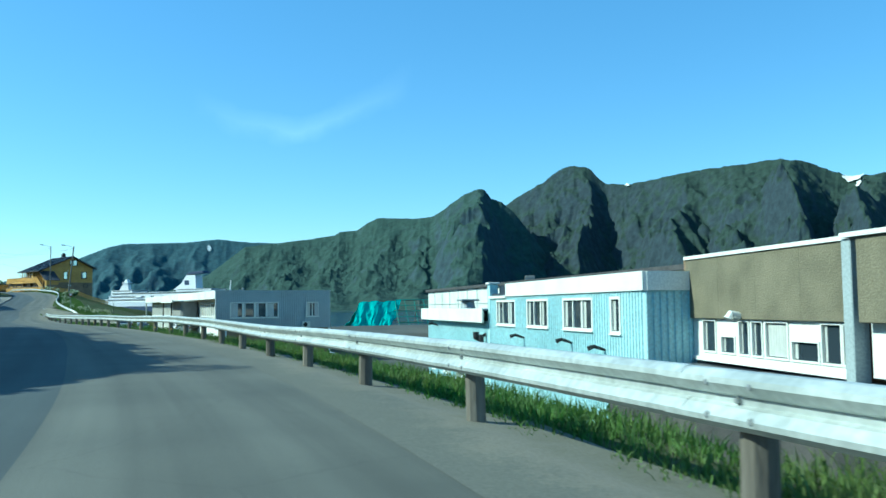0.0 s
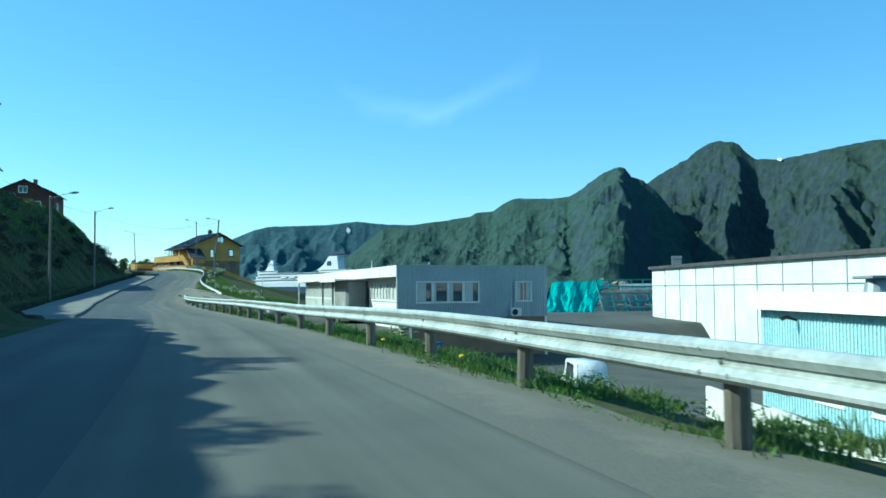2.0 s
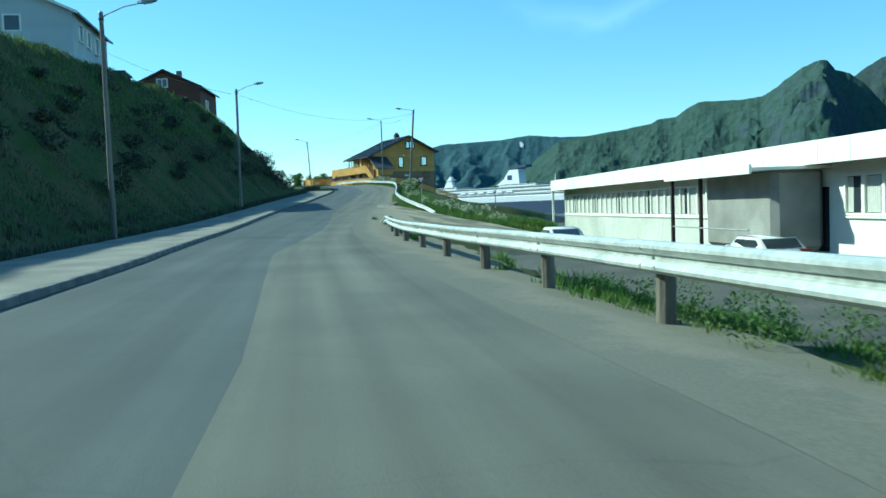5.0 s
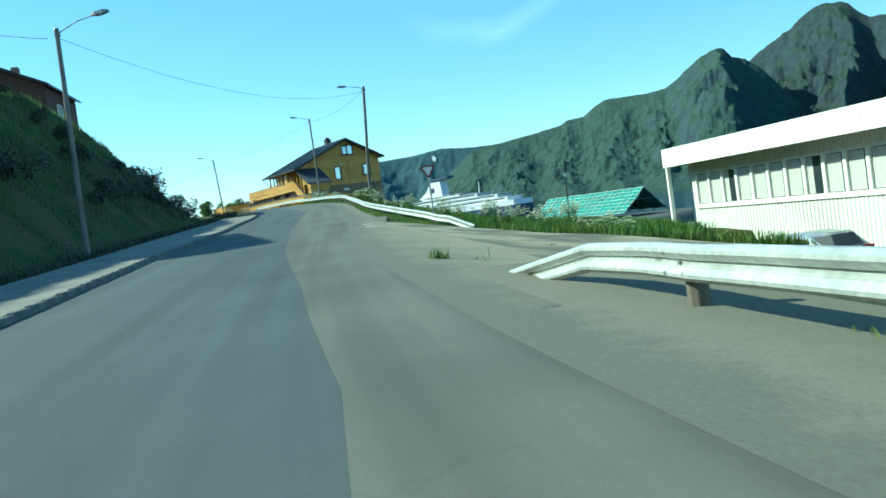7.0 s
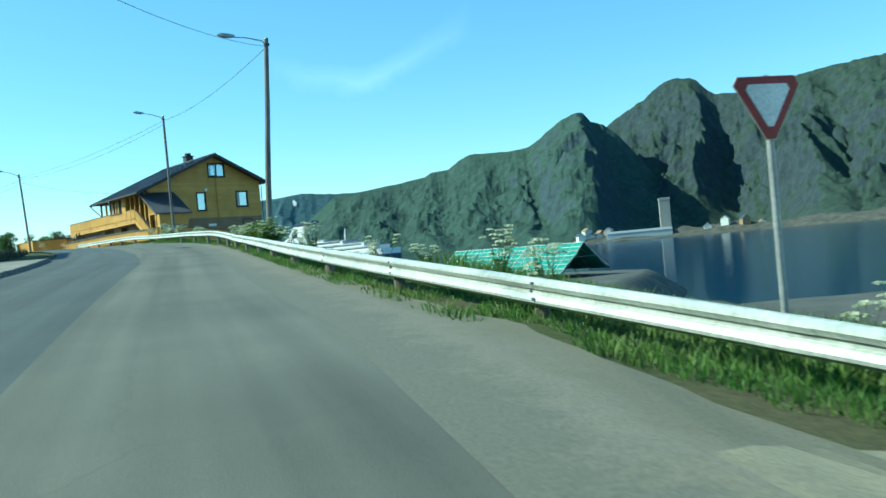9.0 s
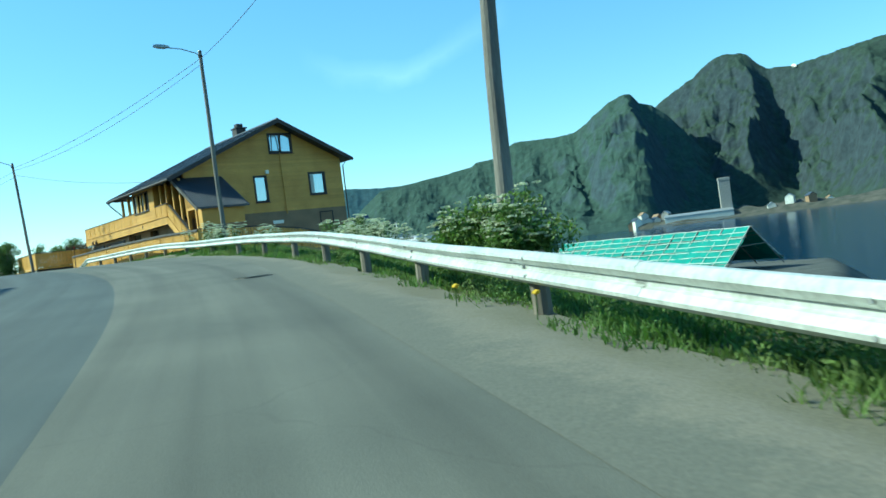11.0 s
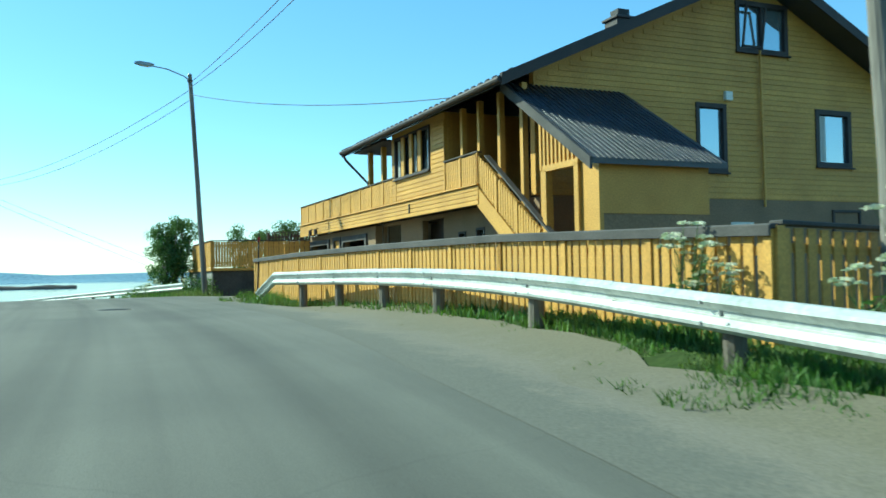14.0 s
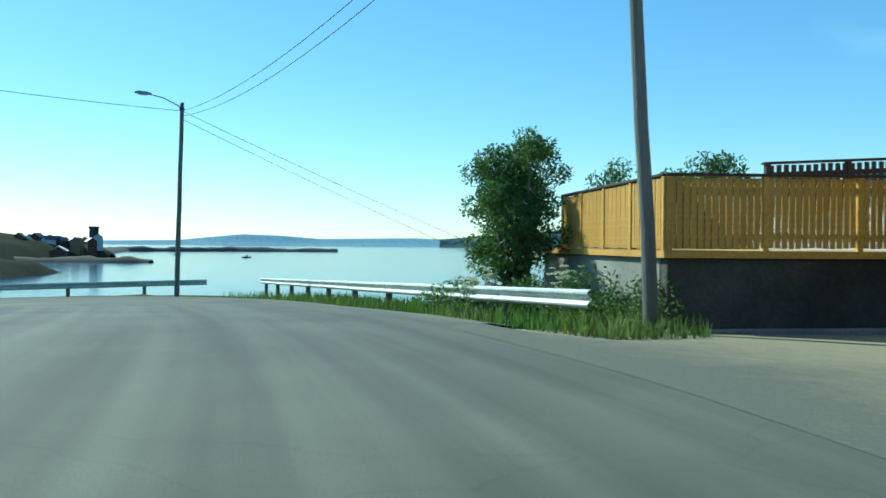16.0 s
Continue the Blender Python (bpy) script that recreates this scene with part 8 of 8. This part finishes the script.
        e = thing("shrub", Matrix.Translation((q[0], q[1], gz(q[0], q[1]))), "unseen shrub on the brow, added to fringe the hill shadow", "shrub", "shrubs on the hill")
        part("stems", tube(bmesh.new(), [(0, 0, -0.3), (0.05, 0, 0.3 * r), (0.1, 0.05, r)], 0.04, 0.01, 5), M["post_wood"], e)
        leaves_part("foliage", V, F, M["leaf_shaded"], e)


UMBELS = []


def umbel_head(parent, q, size):
    """One flat cream flower head; all heads share a few meshes."""
    if not UMBELS:
        for k in range(4):
            rs = np.random.RandomState(50 + k)
            n, s = 24, 0.019
            rr, t = 0.11 * np.sqrt(rs.rand(n)), rs.rand(n) * 6.28
            P = np.stack([rr * np.cos(t), rr * np.sin(t), 0.03 - rr * rr * 2 + 0.01 * rs.rand(n)], 1)
            u = rs.normal(size=(n, 3)) * np.array([1, 1, 0.8])
            u /= np.linalg.norm(u, axis=1)[:, None]
            v = np.cross(u, rs.normal(size=(n, 3)))
            v /= np.linalg.norm(v, axis=1)[:, None]
            o = np.stack([-u - v, u - v, u + v, v - u], 1) * s
            me = bpy.data.meshes.new("umbel")
            me.from_pydata((P[:, None] + o).reshape(-1, 3).tolist(), [], (np.arange(n)[:, None] * 4 + np.arange(4)[None]).tolist())
            me.materials.append(M["umbel"])
            UMBELS.append(me)
    h = new("umbel", UMBELS[int(abs(q[0] + q[1]) * 977) % 4])
    h.parent = parent
    h.matrix_local = Matrix.Translation(q) @ Matrix.Scale(size, 4)
    return h


def flowering_shrub(base, height, spread, seed, heads=3):
    """A leafy bush dotted with cream flower heads."""
    rnd = random.Random(seed)
    e = thing("flowering_shrub", Matrix.Translation(base), "leafy green bush covered with cream flower heads", "shrub", "flowering bushes by the rail")
    bm, centres = bmesh.new(), []
    for k in range(9):
        a = rnd.uniform(0, 6.28)
        w = rnd.uniform(0.15, 0.95) * spread / 2
        top = Vector((math.cos(a) * w, math.sin(a) * w, height * rnd.uniform(0.55, 0.95) * (1 - 0.25 * (w / spread))))
        tube(bm, [Vector((0, 0, -0.3)), top * 0.5 + Vector((0, 0, 0.1)), top], 0.025, 0.008, 5)
        for j in range(4):
            f = rnd.uniform(0.45, 1.0)
            centres.append((*(top * f + Vector((rnd.uniform(-0.2, 0.2), rnd.uniform(-0.2, 0.2), 0))), 0.2 + 0.14 * rnd.random()))
    part("branch", bm, M["post_wood"], e)
    V, F = leaf_cloud(centres, 6000, 0.042, seed)
    leaves_part("foliage", V, F, M["grass"], e)
    for c in centres:
        for j in range(heads):
            a = rnd.uniform(0, 6.28)
            umbel_head(e, Vector((c[0] + math.cos(a) * c[3] * 0.8, c[1] + math.sin(a) * c[3] * 0.8, c[2] + c[3] * rnd.uniform(0.3, 1.1))), rnd.uniform(0.5, 1.0) * (1.0 if heads < 5 else 1.35))
    return e


def umbel_plant(seed, height=1.2, stems=6):
    """A cow parsley: branching stems, cut leaves, flat flower heads."""
    rnd = random.Random(seed)
    e = thing("cow_parsley", Matrix.Identity(4), "tall cow parsley with cream flower umbels", "wild plant", "cow parsley by the rails")
    bm, fl = bmesh.new(), []
    leaf = []
    for k in range(stems):
        a = rnd.uniform(0, 2 * math.pi)
        h = height * rnd.uniform(0.65, 1.0)
        out = rnd.uniform(0.1, 0.4) * height
        top = Vector((math.cos(a) * out, math.sin(a) * out, h))
        mid = top * 0.6
        tube(bm, [Vector((0, 0, -0.1)), mid, top], 0.012, 0.005, 5)
        heads = [top]
        for j in range(2):
            b = a + rnd.uniform(-1.2, 1.2)
            q = mid + Vector((math.cos(b) * 0.2, math.sin(b) * 0.2, 0.28 * h)) * rnd.uniform(0.7, 1.2)
            tube(bm, [mid, q], 0.007, 0.004, 4)
            heads.append(q)
        fl += heads
        for j in range(3):
            leaf.append((*(top * rnd.uniform(0.15, 0.6) + Vector((rnd.uniform(-0.15, 0.15), rnd.uniform(-0.15, 0.15), 0))), 0.16))
    part("stems", bm, M["leaf"], e)
    V, F = leaf_cloud(leaf, 260, 0.05, seed)
    leaves_part("foliage", V, F, M["leaf"], e)
    for q in fl:
        umbel_head(e, q, rnd.uniform(0.8, 1.25))
    return e


def build_umbels():
    kinds = [umbel_plant(21 + k, 1.15 + 0.15 * k, 6 + k) for k in range(4)]
    rnd = random.Random(8)
    spots = []
    for s0, lat0, ds, dl, n in ((181.5, 4.6, 2.0, 0.5, 5), (188.0, 5.0, 3.5, 0.6, 6), (206.0, 5.0, 2.6, 0.35, 10), (201.0, 5.4, 2.5, 0.5, 6), (143.0, 6.2, 2.5, 1.0, 5), (139.5, 9.0, 3.0, 2.0, 10), (136.5, 11.0, 2.5, 2.0, 8), (150, 4.8, 4, 0.6, 4), (46.0, 6.5, 4, 0.8, 3), (70, 5.0, 6, 0.5, 2), (244, 6.5, 3, 1.2, 5), (142.0, 9.5, 3.0, 2.5, 4), (165, 4.4, 6, 0.6, 4)):
        for _ in range(n):
            spots.append((s0 + rnd.uniform(-ds, ds), lat0 + rnd.uniform(-dl, dl)))
    for k, (s, lat) in enumerate(spots):
        q = on_road(s, lat)
        m = pose(q[0], q[1], gz(q[0], q[1]), 0, 0, rnd.uniform(0, 360)) @ Matrix.Scale(rnd.uniform(0.45, 0.7) if 179 < s < 193 else rnd.uniform(0.55, 0.85) if 193 < s < 212 else rnd.uniform(0.55, 0.85), 4)
        if k < 4:
            kinds[k].matrix_world = m
        else:
            c = copy_thing(kinds[k % 4], m)
            c.matrix_basis = m
    for k, (s, lat, topz, wide) in enumerate(((177.5, 4.1, 1.05, 1.3), (178.9, 4.6, 0.75, 1.5), (176.7, 4.2, 1.15, 1.5), (176.2, 4.4, 0.95, 1.3), (194.0, 7.3, 0.95, 2.0), (195.6, 7.8, 1.0, 2.0), (197.0, 8.0, 0.95, 1.8))):
        q = on_road(s, lat)
        g = gz(q[0], q[1])
        flowering_shrub((q[0], q[1], g), q[2] + topz - g, wide, 60 + k, 3 if s < 190 else 8)
    # dandelions in the verge
    for s, lat in ((173.2, 2.35), (171.8, 2.7), (36.5, 3.5), (24, 3.6), (40.5, 3.4), (66, 3.1)):
        q = on_road(s, lat)
        z = gz(q[0], q[1])
        e = thing("yellow_flower", pose(q[0], q[1], z), "single yellow dandelion in the verge", "flower", "yellow flowers in the verge")
        part("stem", tube(bmesh.new(), [(0, 0, 0), (0.02, 0.01, 0.3)], 0.006, n=5), M["leaf"], e)
        bm = bmesh.new()
        bmesh.ops.create_icosphere(bm, subdivisions=1, radius=0.045, matrix=pose(0.02, 0.01, 0.31) @ Matrix.Diagonal((1, 1, 0.6, 1)))
        part("head", bm, M["yellow_flower"], e)


build_grass()
build_herbs()
build_trees()
build_umbels()
